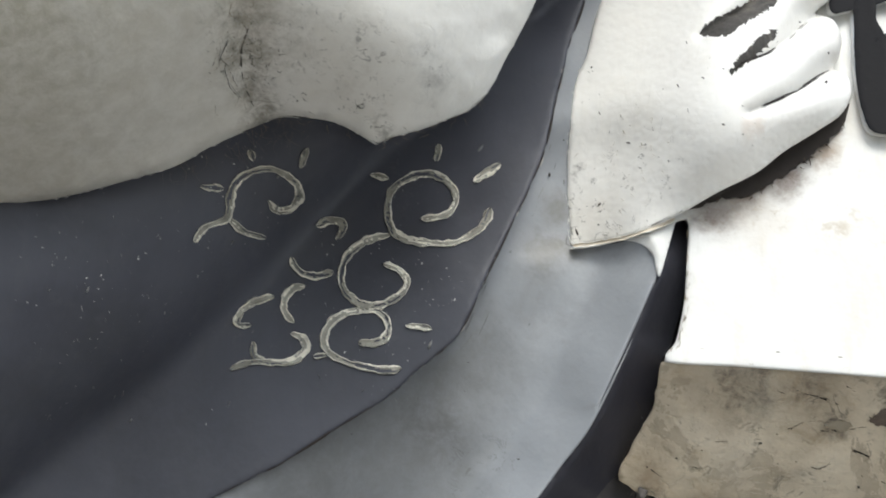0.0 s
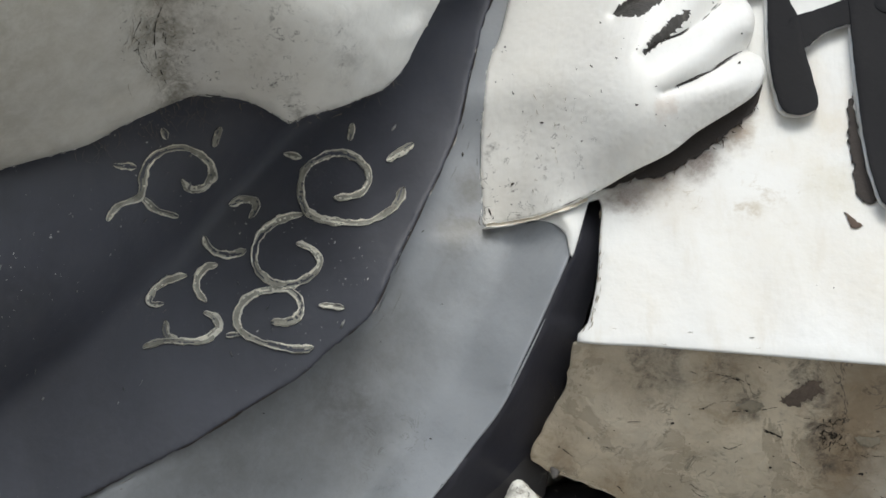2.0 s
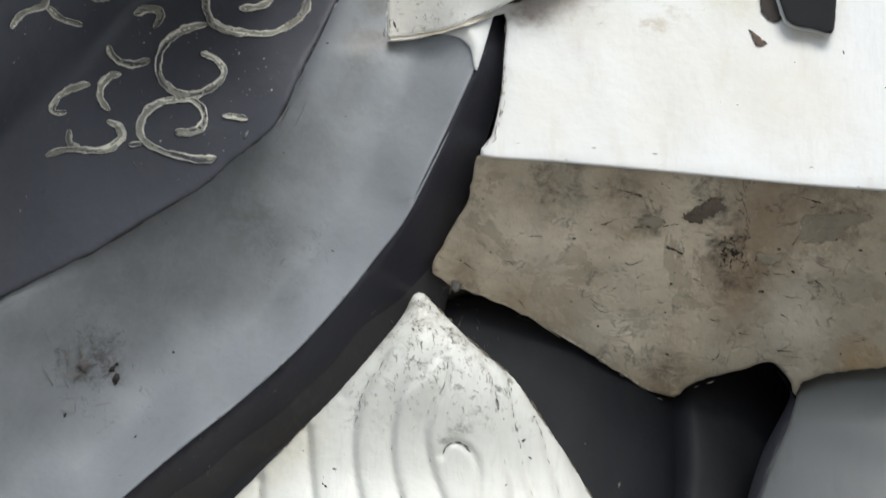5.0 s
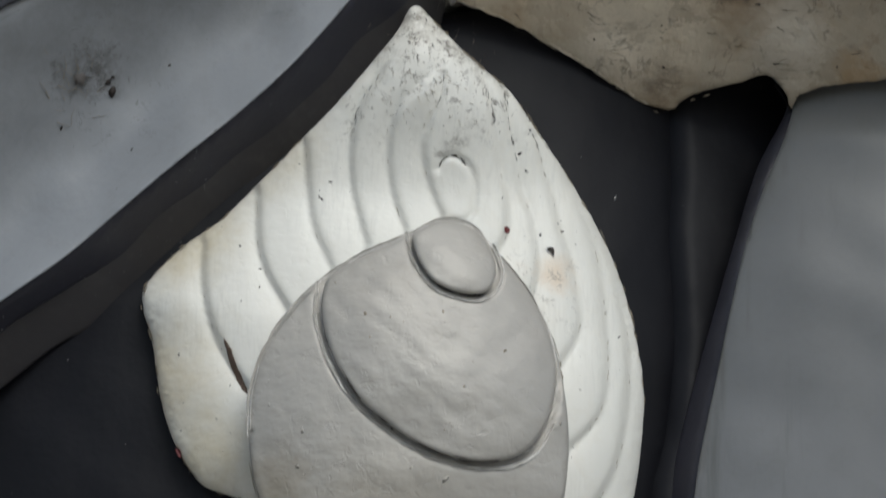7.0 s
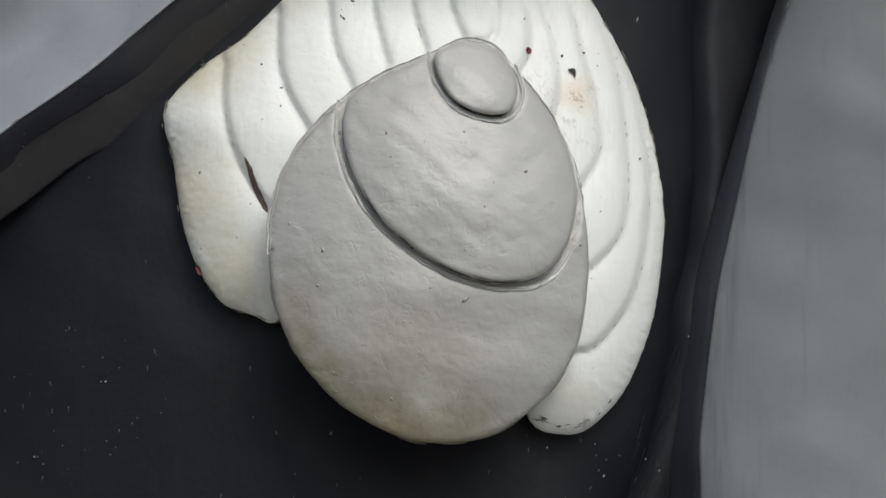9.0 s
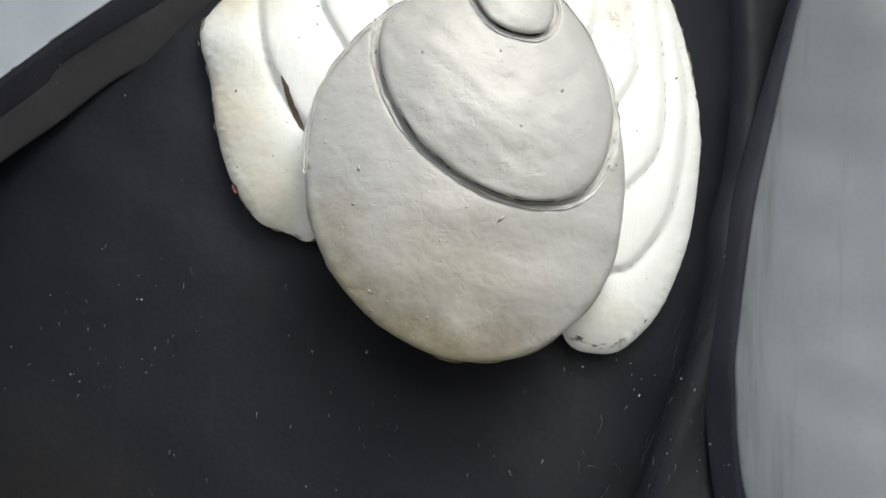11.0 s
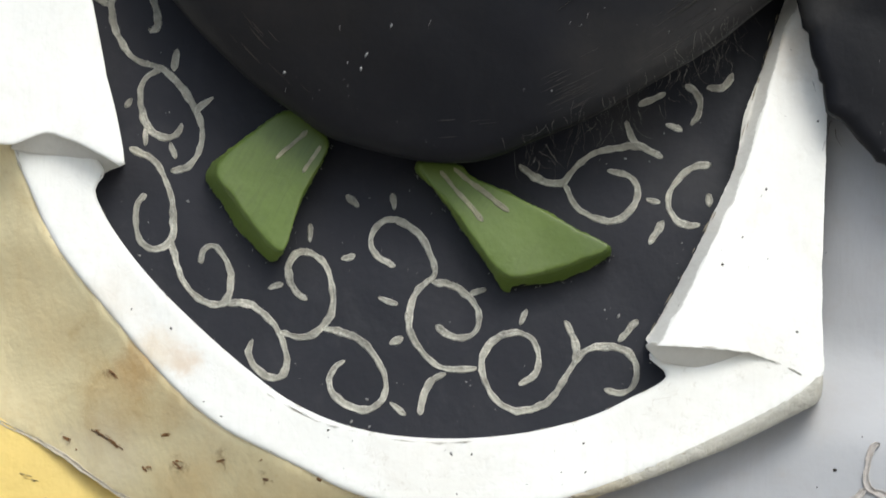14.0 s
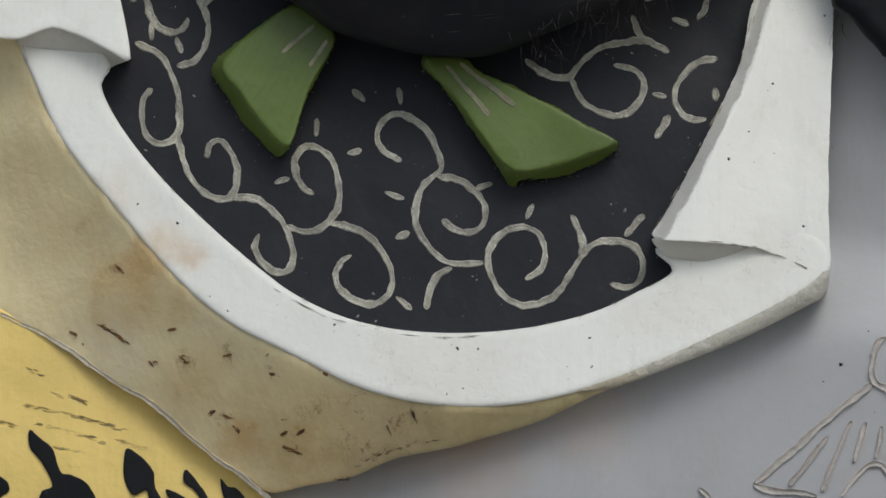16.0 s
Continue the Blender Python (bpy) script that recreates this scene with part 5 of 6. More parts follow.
LOWER_39 = [(-58.2, 278.3), (-57.5, 275.9)]
LOWER_40 = [(7.4, 284.4), (9.1, 285.3), (11.2, 286.2)]
LOWERS = [LOWER_40, LOWER_0, LOWER_1, LOWER_2, LOWER_3, LOWER_4, LOWER_5, LOWER_6, LOWER_7, LOWER_8, LOWER_9, LOWER_10, LOWER_11, LOWER_12, LOWER_13, LOWER_14, LOWER_15, LOWER_16, LOWER_17, LOWER_18, LOWER_19, LOWER_20, LOWER_21, LOWER_22, LOWER_23, LOWER_24, LOWER_25, LOWER_26, LOWER_27, LOWER_28, LOWER_29, LOWER_30, LOWER_31, LOWER_32, LOWER_33, LOWER_34, LOWER_35, LOWER_36, LOWER_37, LOWER_38, LOWER_39]
ETCH_0 = [(41.5, 237.2), (40.2, 236.9), (39.8, 234.6), (39.6, 231.2), (41.5, 230.3), (46, 228.5)]
ETCH_1 = [(39.6, 230.9), (36.5, 228.4), (33.5, 225.9), (29.9, 222.5), (26.9, 219.8), (23.4, 216.7)]
ETCH_2 = [(23.4, 216.7), (25.1, 215.8), (28.8, 215.7), (32.1, 215.2)]
ETCH_3 = [(15.8, 216.0), (17.4, 214.6)]
ETCH_4 = [(33.5, 223.5), (31.0, 220.1), (28.2, 216.4)]
ETCH_5 = [(36.8, 225.7), (35.1, 221.7), (32.7, 215.7)]
ETCH_6 = [(38.8, 225.5), (38.1, 223.0), (37.2, 219.8)]
ETCH_7 = [(41.0, 225.0), (40.7, 222.4), (40.1, 220.5)]
ETCH_8 = [(35.5, 215.2), (37.8, 218.4), (39.9, 220.0), (41.4, 219.4), (43, 217)]
ETCHS = [ETCH_0, ETCH_1, ETCH_2, ETCH_3, ETCH_4, ETCH_5, ETCH_6, ETCH_7, ETCH_8]
MOTIF_0 = [(-77.3, 222.6), (-75.9, 221.6), (-74, 219.9), (-72.8, 216.8), (-71.2, 216.4), (-68.9, 215), (-68.1, 212.2), (-75.4, 212.1), (-75.3, 214.1), (-73.9, 214.9), (-75.4, 217.9), (-77.2, 220.2)]
MOTIF_1 = [(-63.7, 220.2), (-61.6, 219.1), (-59.9, 217), (-59.6, 214.9), (-58.2, 212.4), (-60.1, 212.3), (-60.8, 214.4), (-62.6, 213.7), (-63.8, 215.5), (-64.1, 217.7)]
MOTIF_2 = [(-55.4, 217.4), (-53.8, 215.8), (-51.9, 212.9), (-53, 213), (-54.1, 214.5), (-55.7, 215.8)]
MOTIF_3 = [(-50.6, 216.2), (-49.4, 215.1), (-48.4, 215), (-46.6, 212.8), (-49.5, 212.7)]
MOTIF_4 = [(-58.1, 214.6), (-56.2, 214), (-54.8, 212.8), (-57, 212.8)]
MOTIF_5 = [(-82.8, 216.4), (-81.2, 216), (-80, 215), (-80.1, 213.8), (-82.7, 212.7)]
MOTIFS = [MOTIF_0, MOTIF_1, MOTIF_2, MOTIF_3, MOTIF_4, MOTIF_5]

# ---- setting ----
def slab(name, x0, x1, y0, y1, z0, z1, mat):
    v = [(x, y, z) for x in (x0, x1) for y in (y0, y1) for z in (z0, z1)]
    f = [(0, 1, 3, 2), (4, 6, 7, 5), (0, 4, 5, 1), (2, 3, 7, 6), (0, 2, 6, 4), (1, 5, 7, 3)]
    return link_mesh(name, v, f, mat, smooth=False)


tagged(slab("wall_back", -1.9, 1.9, 0.05, 0.5, 0.0, 6.4, CEMENT), "grey cement core behind the painted relief", "wall", kind="structure")
gv = [(-400, -400, 0), (400, -400, 0), (400, 400, 0), (-400, 400, 0)]
tagged(link_mesh("ground", gv, [(0, 1, 2, 3)], GROUND_MAT), "worn grey paving in front of the sculpture", "ground", kind="structure")
CORE = -0.06

# ---- depth of the large forms ----
crease_l = curve(CREASE)
robe_crease = curve(ROBE_CREASE)
border_rim = curve(BORDER_RIM)
foot_l = curve(PLAQUE_FOOT)
belly_crease = curve(BELLY_CREASE)
sash_rim = curve(SASH_RIM)
outer_l = curve(BORDER_OUTER)
yellow_top = curve(YELLOW_TOP)


def ease(v, a, b):
    t = np.clip((v - a) / (b - a), 0, 1)
    return t * t * (3 - 2 * t)


def tunic_d(q, s=None):
    x, z = q[:, 0], q[:, 1]
    r2 = ((x + 0.12) / np.where(x > -0.12, 0.85, 0.66))**2 + (np.minimum(z - 3.65, 0) / 1.0)**2 + (np.maximum(z - 3.65, 0) / 1.4)**2
    d = 0.10 + 0.23 * np.sqrt(np.clip(1 - r2, 0.0, 1))
    c, side = away(q, crease_l)
    return d - np.where(side > 0, 0.04 + 0.8 * c, 0.04 * np.exp(-c / 0.09))


def lobe_d(q, s=None):
    c, side = away(q, crease_l)
    base = tunic_d(crease_near(q)) - 0.004
    fall = (0.05 + 0.45 * ease(q[:, 1], 3.05, 3.35)) * np.maximum(c - 0.03, 0)
    d = base + np.where(side > 0, 0.02 * (1 - np.exp(-c / 0.04)) - fall, -0.8 * c)
    return np.where(side > 0, np.maximum(d, 0.125), d)


def crease_near(q):
    j = ((q[:, None, :] - crease_l[None])**2).sum(2).argmin(1)
    return crease_l[j]


def robe_d(q, s=None):
    c, side = away(q, robe_crease)
    low = 0.54 - 0.08 * np.clip(4.65 - q[:, 1], 0, 0.7) - 0.12 * ease(q[:, 1], 4.55, 5.3)
    left = low + 0.06 * (1 - np.exp(-c / 0.07)) + 0.28 * (1 - np.exp(-c / 0.2))
    right = low + 0.01 * c
    return np.where(side > 0, left, right)


def border_d(q, s=None):
    c, _ = away(q, border_rim)
    d = 0.365 + 0.055 * np.clip(1 - c / 0.18, 0, 1)**1.6 + (0.17 - 0.05 * ease(q[:, 1], 4.32, 4.62)) * np.clip((c - 0.08) / 0.30, 0, 1)**1.2 + 0.05 * ease(q[:, 1], 4.2, 4.7)
    # kept under the robe by a soft minimum
    top = robe_d(q) - 0.006
    return np.minimum(d, top) - 0.005 * np.log1p(np.exp(-np.abs(d - top) / 0.005))


def edge_d(q, s=None):
    c, _ = away(q, border_rim)
    return 0.415 - 1.2 * c + 0.05 * ease(q[:, 1], 4.2, 4.7)


def lining_d(q, s=None):
    c, _ = away(q, border_rim)
    return 0.395 - 0.8 * c


def belly_d(q, s):
    low = 0.52 * (1 - np.exp(-s / 0.30))
    flat = 0.26 * (1 - np.exp(-s / 0.13))
    return 0.79 + low + (flat - low) * ease(q[:, 0], -0.5, -0.25)


def plaque_d(q, s=None):
    return 0.50 - 0.22 * (q[:, 1] - 4.53)


def underside_d(q, s=None):
    c, side = away(q, foot_l)
    return np.maximum(0.495 - 0.75 * np.where(side > 0, 0, c), 0.17)


def sash_d(q, s=None):
    c, _ = away(q, sash_rim)
    return 0.29 - 0.02 * ease(q[:, 1], 3.85, 4.1) - 0.05 * ease(q[:, 1], 4.1, 4.2) + 0.05 * (1 - np.exp(-c / 0.12)) + 0.03 * (1 - ease(q[:, 1], 2.85, 3.45))


def sash_edge_d(q, s=None):
    c, _ = away(q, sash_rim)
    return 0.275 - 0.02 * ease(q[:, 1], 3.85, 4.1) - 0.05 * ease(q[:, 1], 4.1, 4.2) - 1.2 * c + 0.03 * (1 - ease(q[:, 1], 2.85, 3.45))


def hem_d(q, s=None):
    return 0.085 + 0.03 * np.sin(q[:, 0] * 2.2 + 0.6) - 0.10 * (q[:, 1] - 2.7)


def border_front_d(q, s=None):
    return hem_d(q) + 0.045


def yellow_d(q, s=None):
    c, _ = away(q, yellow_top)
    return 0.012 + 0.004 * np.sin(9 * c)


# ---- upper garment ----
robe = relief("robe", ROBE, robe_d, SLATE, CORE, soft=0.005, ragged=0.0012, seed=3, key="robe", gap=0.009, relax=6)
tagged(robe, "dark slate painted robe relief with silver scrollwork, edged in grey", "robe")
relief("border", BORDER, border_d, GREY, CORE, robe, "wide grey painted lapel border, scuffed", soft=0.004, seed=4, swell=0.003)
relief("edge", EDGE, edge_d, EDGE_PAINT, CORE, robe, "narrow black painted rim", soft=0.003, ragged=0.001, seed=5)
relief("lining", LINING, lining_d, LINING_PAINT, CORE, robe, "black underside of the border, browned for ground bounce", soft=0.003, seed=6)
relief("paint_patch", NOTCH, lambda q, s: border_d(q) + 0.0035, PLAQUE_WHITE, CORE, robe, "white paint patch at the cuff", gap=0.006, soft=0.002)
ribbon("cuff_edge", [(5.9, 472.0), (11.5, 472.8), (17.4, 474.6), (21.4, 476.5)], lambda q, s: border_d(q) + 0.010, [HEM_WHITE, LIP], robe, width=0.008, height=0.004, seed=90)
for i, p in enumerate(UPPERS):
    ribbon("scroll", p, on("robe", 0.0018), [LINE_BRIGHT, LINE_WORN, SLATE], robe, width=0.0122, height=0.0014, seed=i)

# bare body and fist of the figure, one plain mesh
finger_lines = [curve(FINGER_A), curve(FINGER_B), curve(FINGER_C)]


def fist_d(q, s):
    # low at the wrist, where it grows out of the sleeve, and full at the knuckles
    full = 0.035 + 0.105 * ease(q[:, 0], 0.06, 0.34)
    wrist = ease(q[:, 0], 0.09, 0.33)
    base = (border_d(q) + 0.0025) * (1 - wrist) + 0.510 * wrist
    return base + full * (1 - np.exp(-s / (0.11 - 0.055 * wrist))) - 0.30 * wrist * (q[:, 1] - 4.75)


def between_fingers(q):
    d = 0
    for g in finger_lines:
        c, _ = away(q, g)
        run = ease(q[:, 0], g[0, 0] - 0.02, g[-1, 0])
        d = d + (0.012 + 0.012 * run) * np.exp(-c / 0.008) + 0.028 * run * gauss(c, 0.026)
    return d


def body_crease(q):
    c, _ = away(q, belly_crease)
    return 0.03 * np.exp(-c / 0.035)


v1, f1, _ = relief_data(BELLY, belly_d, CORE, gap=0.014, soft=0.010, swell=0.005, seed=7, relax=25, carve=body_crease, key="body")
v2, f2, _ = relief_data(FIGURE, fist_d, CORE, gap=0.0045, soft=0.004, swell=0.003, seed=8, relax=60, carve=between_fingers, key="fist")
peel = [curve(PEEL_A, True, 0.004), curve(PEEL_B, True, 0.004)]
mid = np.array([SURFACE["fist"][0][f].mean(0) if max(f) < len(SURFACE["fist"][0]) else (9, 9) for f in f2])
mid = mid + 0.0022 * np.stack([waves(mid, 0.012, 5), waves(mid, 0.012, 6)], -1)
bare = inside(mid, peel[0]) | inside(mid, peel[1])
statue = link_mesh("statue", v1 + v2, f1 + [[i + len(v1) for i in f] for f in f2], [BODY_WHITE, PEELED, FIST_LIT_WHITE], indices=[0] * len(f1) + [1 if k else 2 for k in bare])
tagged(statue, "aged white painted cement figure, rounded body and clenched fist", "statue")

# ---- plaque held by the fist ----
plaque = relief("plaque", PLAQUE, plaque_d, PLAQUE_WHITE, CORE, gap=0.02, soft=0.005, seed=9)
tagged(plaque, "bright white painted plaque with heavy black lettering, held by the fist", "plaque")
relief("underside", UNDERSIDE, underside_d, STAINED, CORE, plaque, "stained bare cement underside", soft=0.004, ragged=0.0015, swell=0.005, seed=10, key="under")
ribbon("lip", [(x + 0.15, z + 0.2) for x, z in UNDERSIDE[6:13]], on("under", 0.0), [LIP, LIP_GREY], plaque, width=0.0035, height=0.0012, seed=72)
for i, p in enumerate(STROKES):
    stroke = relief("letter_stroke", p, lambda q, s: plaque_d(q) + (0.024 if p in (STEM_L, STEM_R) else 0.0225), LETTER_PAINT, 0.2, plaque, "raised black painted letter stroke", gap=0.009, soft=0.001, ragged=0.0006, seed=300 + i)
    relief("rim", [(x - 0.45, z - 0.5) for x, z in p], lambda q, s: plaque_d(q) + 0.013, PLAQUE_WHITE, 0.2, stroke, "white rounded rim of the stroke", gap=0.009, soft=0.006, ragged=0.0006, seed=310 + i)
CEMENT_STAINS = [[(49.7, 443.0), (51.0, 444.6), (53.2, 446.0), (55.3, 446.4), (56.3, 444.6), (54.4, 443.7), (51.8, 442.5)], [(67.2, 443.1), (67.9, 443.8), (73.0, 444.1), (76.4, 444.1), (78.3, 443.2), (74.6, 442.0), (72.4, 440.0), (67.4, 439.5)], [(60.6, 437.4), (64.3, 436.9), (63.0, 435.6), (61.4, 436.2)], [(43.6, 443.0), (45.9, 443.4), (47.2, 442.5), (45.0, 441.4), (43.0, 442.3)]]
for i, p in enumerate(CEMENT_STAINS):
    relief("stain", p, on("under", 0.0012), BARE_CEMENT if i else SOOTY_CEMENT, 0.05, plaque, "bare cement patch" if i else "sooty hollow", gap=0.005 if i else 0.003, soft=0.0006, ragged=0.0022 if i else 0.0045, seed=320 + i)
# dark strip on the plaque paints the fist's shadowed, mouldy underside
relief("stain", SMEAR, lambda q, s: plaque_d(q) + 0.004, DARK_BIT, 0.4, plaque, "black smear under the fist, its shaded mouldy underside painted in", gap=0.007, soft=0.001, ragged=0.0025, seed=31)
relief("stain", SMEAR_B, lambda q, s: plaque_d(q) + 0.004, DARK_BIT, 0.4, plaque, "black soot beside the letter", gap=0.006, soft=0.001, ragged=0.003, seed=32)
relief("stain", SMEAR_C, lambda q, s: plaque_d(q) + 0.003, SLIT_BROWN, 0.4, plaque, "dark brown stain", gap=0.005, soft=0.001, ragged=0.002, seed=33)

# ---- tunic with shell ornament ----
tunic = relief("tunic", TUNIC, tunic_d, BLACK, CORE, gap=0.013, soft=0.02, seed=12)
tagged(tunic, "black painted rounded tunic relief, dusty and scratched", "tunic")
relief("fold", LOBE, lobe_d, BLACK, CORE, tunic, "black hanging fold", gap=0.012, soft=0.02, ragged=0.003, seed=13)

grooves = [curve(g) for g in GROOVES]
loop_l = curve(LOOP)


def shell_d(q, s):
    return tunic_d(q) + 0.03 + 0.05 * (1 - np.exp(-s / 0.06)) + 0.09 * ease(q[:, 1], 4.0, 4.25)


def shell_cut(q):
    d = 0
    for i, g in enumerate(grooves):
        c, side = away(q, g)
        deep = 1.1 if i < 2 else 0.8 if i < 6 else 1.05
        # each rib lips over the next
        lip = np.where(side * (1 if i < 6 else -1) > 0, np.exp(-c / 0.004), np.exp(-c / 0.026))
        d = d + deep * 0.010 * lip
    c, _ = away(q, loop_l)
    return d + 0.005 * gauss(c, 0.004)


sv, sf, front = relief_data(SHELL, shell_d, lambda q: tunic_d(q) - 0.03, gap=0.0055, soft=0.010, ragged=0.0004, seed=14, relax=8, carve=shell_cut, key="shell")
sp = SURFACE["shell"][0]
mids = np.array([sp[f].mean(0) for f in sf[:front]])
rib_of = sum((away(mids, g)[1] > 0).astype(int) for g in grooves)



tri = np.array([f[:3] for f in sf[:front]])
sv_a = np.array(sv)
fn = np.cross(sv_a[tri[:, 1]] - sv_a[tri[:, 0]], sv_a[tri[:, 2]] - sv_a[tri[:, 0]])
vn = np.zeros((len(sv), 3))
for k in range(3):
    np.add.at(vn, tri[:, k], fn)
vn /= np.linalg.norm(vn, axis=1)[:, None] + 1e-12


def portion(faces):
    used = sorted({i for f in faces for i in f})
    back_to = {o: i for i, o in enumerate(used)}
    return [sv[i] for i in used], [[back_to[i] for i in f] for f in faces]


shell = link_mesh("shell_ornament", *portion(sf[front:]), SHELL_WHITE)
for k in range(len(grooves) + 1):
    group = [f for f, r in zip(sf, rib_of) if r == k]
    if group:
        rib = link_mesh("rib", *portion(group), SHELL_WHITE, shell)
        rib.data.normals_split_custom_set_from_vertices([tuple(vn[i]) for i in sorted({i for f in group for i in f})])
tagged(shell, "white ridged shell ornament with silver discs on the black tunic", "ornament")
disc_mid = curve(DISC_A, True).mean(0)
disc_loops = [curve(k, True) for k in (DISC_A, DISC_B, DISC_C)]


def disc_a(q, s):
    x, z = (q - disc_mid).T
    return tunic_d(q) + 0.0008 * waves(q, 0.045, 91) + 0.06 + 0.125 * np.sqrt(np.clip(1.05 - (x / 0.30)**2 - (z / 0.36)**2, 0.02, 1))


def disc_groove(loop):
    return lambda q: 0.010 * gauss(away(q, loop, True)[0] - 0.002, 0.006)


disc = relief("disc", DISC_A, disc_a, SILVER, lambda q: tunic_d(q), shell, "dull silver painted disc, yellowed low down with shade painted in", gap=0.0075, soft=0.006, seed=15, relax=4, swell=0.003, carve=disc_groove(disc_loops[1]), key="disc_a")
relief("disc", DISC_B, lambda q, s: disc_a(q, s) + 0.012 + 0.012 * (1 - np.exp(-s / 0.05)), SILVER, lambda q: tunic_d(q), shell, "dull silver painted disc", gap=0.006, soft=0.006, seed=16, swell=0.003, carve=disc_groove(disc_loops[2]), key="disc_b")
relief("disc", DISC_C, lambda q, s: disc_a(q, s) + 0.032 + 0.012 * (1 - np.exp(-s / 0.04)), SILVER, lambda q: tunic_d(q), shell, "small dull silver painted disc", gap=0.005, soft=0.006, seed=17)
for k, rim in enumerate((DISC_A[22:] + DISC_A[:6], DISC_B + DISC_B[:1])):
    ribbon("lip", rim, on("disc_a", -0.001), [SILVER_RIM, SILVER], shell, width=0.0065, height=0.0036, seed=70 + k)
for k, (rim, mid_x, mid_z, grow, key) in enumerate(((DISC_B[:10], 14, 377, 1.065, "disc_a"), (DISC_C[:8], 16.3, 392, 1.16, "disc_b"))):
    ribbon("lip", [(mid_x + (x - mid_x) * grow, mid_z + (z - mid_z) * grow) for x, z in rim], on(key, 0.0), [SILVER_RIM, SILVER], shell, width=0.0055, height=0.003, seed=74 + k)

# this first sliver is the shadow between two ribs, laid on as colour
relief("stain", SLIT, on("shell", 0.002), SLIT_BROWN, 0.1, shell, "brown sliver painting the thin shadow between ribs", gap=0.004, soft=0.001, ragged=0.0008, seed=34)
relief("stain", HOLE, on("shell", 0.002), DARK_BIT, 0.1, shell, "dark chipped hole", gap=0.003, soft=0.0005, seed=35)
relief("stain", RED_DOT, on("shell", 0.002), RED_BIT, 0.1, shell, "small red paint spot", gap=0.002, soft=0.0005, seed=36)
relief("stain", RED_TICK, on("shell", 0.002), RED_BIT, 0.1, shell, "small red paint spot", gap=0.002, soft=0.0005, seed=37)

# ---- sash ----
sash = relief("sash", SASH, sash_d, SASH_GREY, CORE, gap=0.016, soft=0.005, seed=18)
tagged(sash, "pale grey painted hanging sash with brushed streaks", "sash")
relief("edge", SASH_EDGE, sash_edge_d, EDGE_PAINT, CORE, sash, "dark violet painted rim", soft=0.003, seed=19)

# ---- skirt hem ----
hem = relief("hem_panel", HEM, hem_d, HEM_BLACK, CORE, gap=0.013, soft=0.0, seed=20, key="hem")
tagged(hem, "black painted hem panel with silver scrolls and a white border", "hem")
relief("border", HEM_BORDER, border_front_d, HEM_WHITE, CORE, hem, "broad white painted border", soft=0.006, seed=21)


def side_d(q, s=None):
    c, side = away(q, outer_l)
    # flattens out where it meets the yellow panel
    d = border_front_d(q) - 0.006 - 0.75 * c
    return 0.5 * (d + 0.004 + np.sqrt((d - 0.004)**2 + 0.0012))


relief("border_side", BORDER_SIDE, side_d, TAN, CORE, hem, "yellowed rusty underside of the border", soft=0.004, swell=0.003, seed=22, key="side")
relief("border_side", SIDE_R, lambda q, s: side_d(q) + 0.007, MOSSY_SHADED, CORE, hem, "moss-stained white underside of the border, shade in its colour", soft=0.003, seed=25)
bevel_l = curve(BEVEL)


def flap_d(q, s=None):
    c, _ = away(q, bevel_l)
    return hem_d(q) + 0.085 - 0.0392 * ease(q[:, 0], 0.14, 0.29) - 1.2 * np.maximum(0.018 - c, 0)


flap = relief("flap", FLAP_R, flap_d, HEM_WHITE, lambda q: hem_d(q), hem, "pointed white flap with a dirty bevel, shade in its colour", soft=0.001, gap=0.0032, ragged=0.0006, seed=23, key="flap")
# the bevel gets its shade and dirt from a second paint
two_tone(flap, "flap", lambda q: away(q, bevel_l)[0] < 0.0165 + 0.003 * waves(q, 0.05, 9), DIRTY_SHADED_WHITE)
relief("flap", FLAP_L, lambda q, s: hem_d(q) + 0.085, HEM_WHITE, lambda q: hem_d(q), hem, "white flap", soft=0.004, seed=24)
# both ledges are shaded by their greyer colour
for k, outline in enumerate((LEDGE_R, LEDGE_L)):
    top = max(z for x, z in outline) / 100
    relief("ledge", outline, lambda q, s: hem_d(q) + 0.083 - (0.038 * ease(q[:, 0], 0.14, 0.29) if k == 0 else 0) - 1.0 * (top - q[:, 1]), DIRTY_SHADED_WHITE, lambda q: hem_d(q), hem, "underside of the flap, shade in its colour", gap=0.006, soft=0.002, seed=26 + k)
ribbon("lip", YELLOW_TOP[1:9], lambda q, s: np.maximum(side_d(q), yellow_d(q)), [LIP, LIP_GREY], hem, width=0.0065, height=0.002, seed=39)
for i, p in enumerate(LOWERS):
    ribbon("scroll", p, on("hem"), [LINE, LINE_WORN], hem, width=0.0098, height=0.0010, seed=40 + i)


# ---- green wedges under the tunic ----
def wedge(outline, face, streaks, label, seed):
    side = curve(face, True)

    def top(q, s=None):
        return hem_d(q) + 0.05 - 2.2 * np.where(inside(q, side), 0, away(q, side, True)[0])

    ob = relief("leaf_wedge", outline, top, GREEN, lambda q: hem_d(q) - 0.01, gap=0.005, soft=0.002, ragged=0.0012, seed=seed)
    relief("face", face, lambda q, s: hem_d(q) + 0.052, GREEN, lambda q: hem_d(q) + 0.04, ob, gap=0.007, soft=0.0025, ragged=0.0007, seed=seed + 7, swell=0.002)
    for i, p in enumerate(streaks):
        ribbon("streak", p, lambda q, s: hem_d(q) + 0.0525, STREAK_PAINT, ob, width=0.0066, height=0.0005, seed=seed + i)
    return tagged(ob, label, "leaf", "green leaves under the tunic")


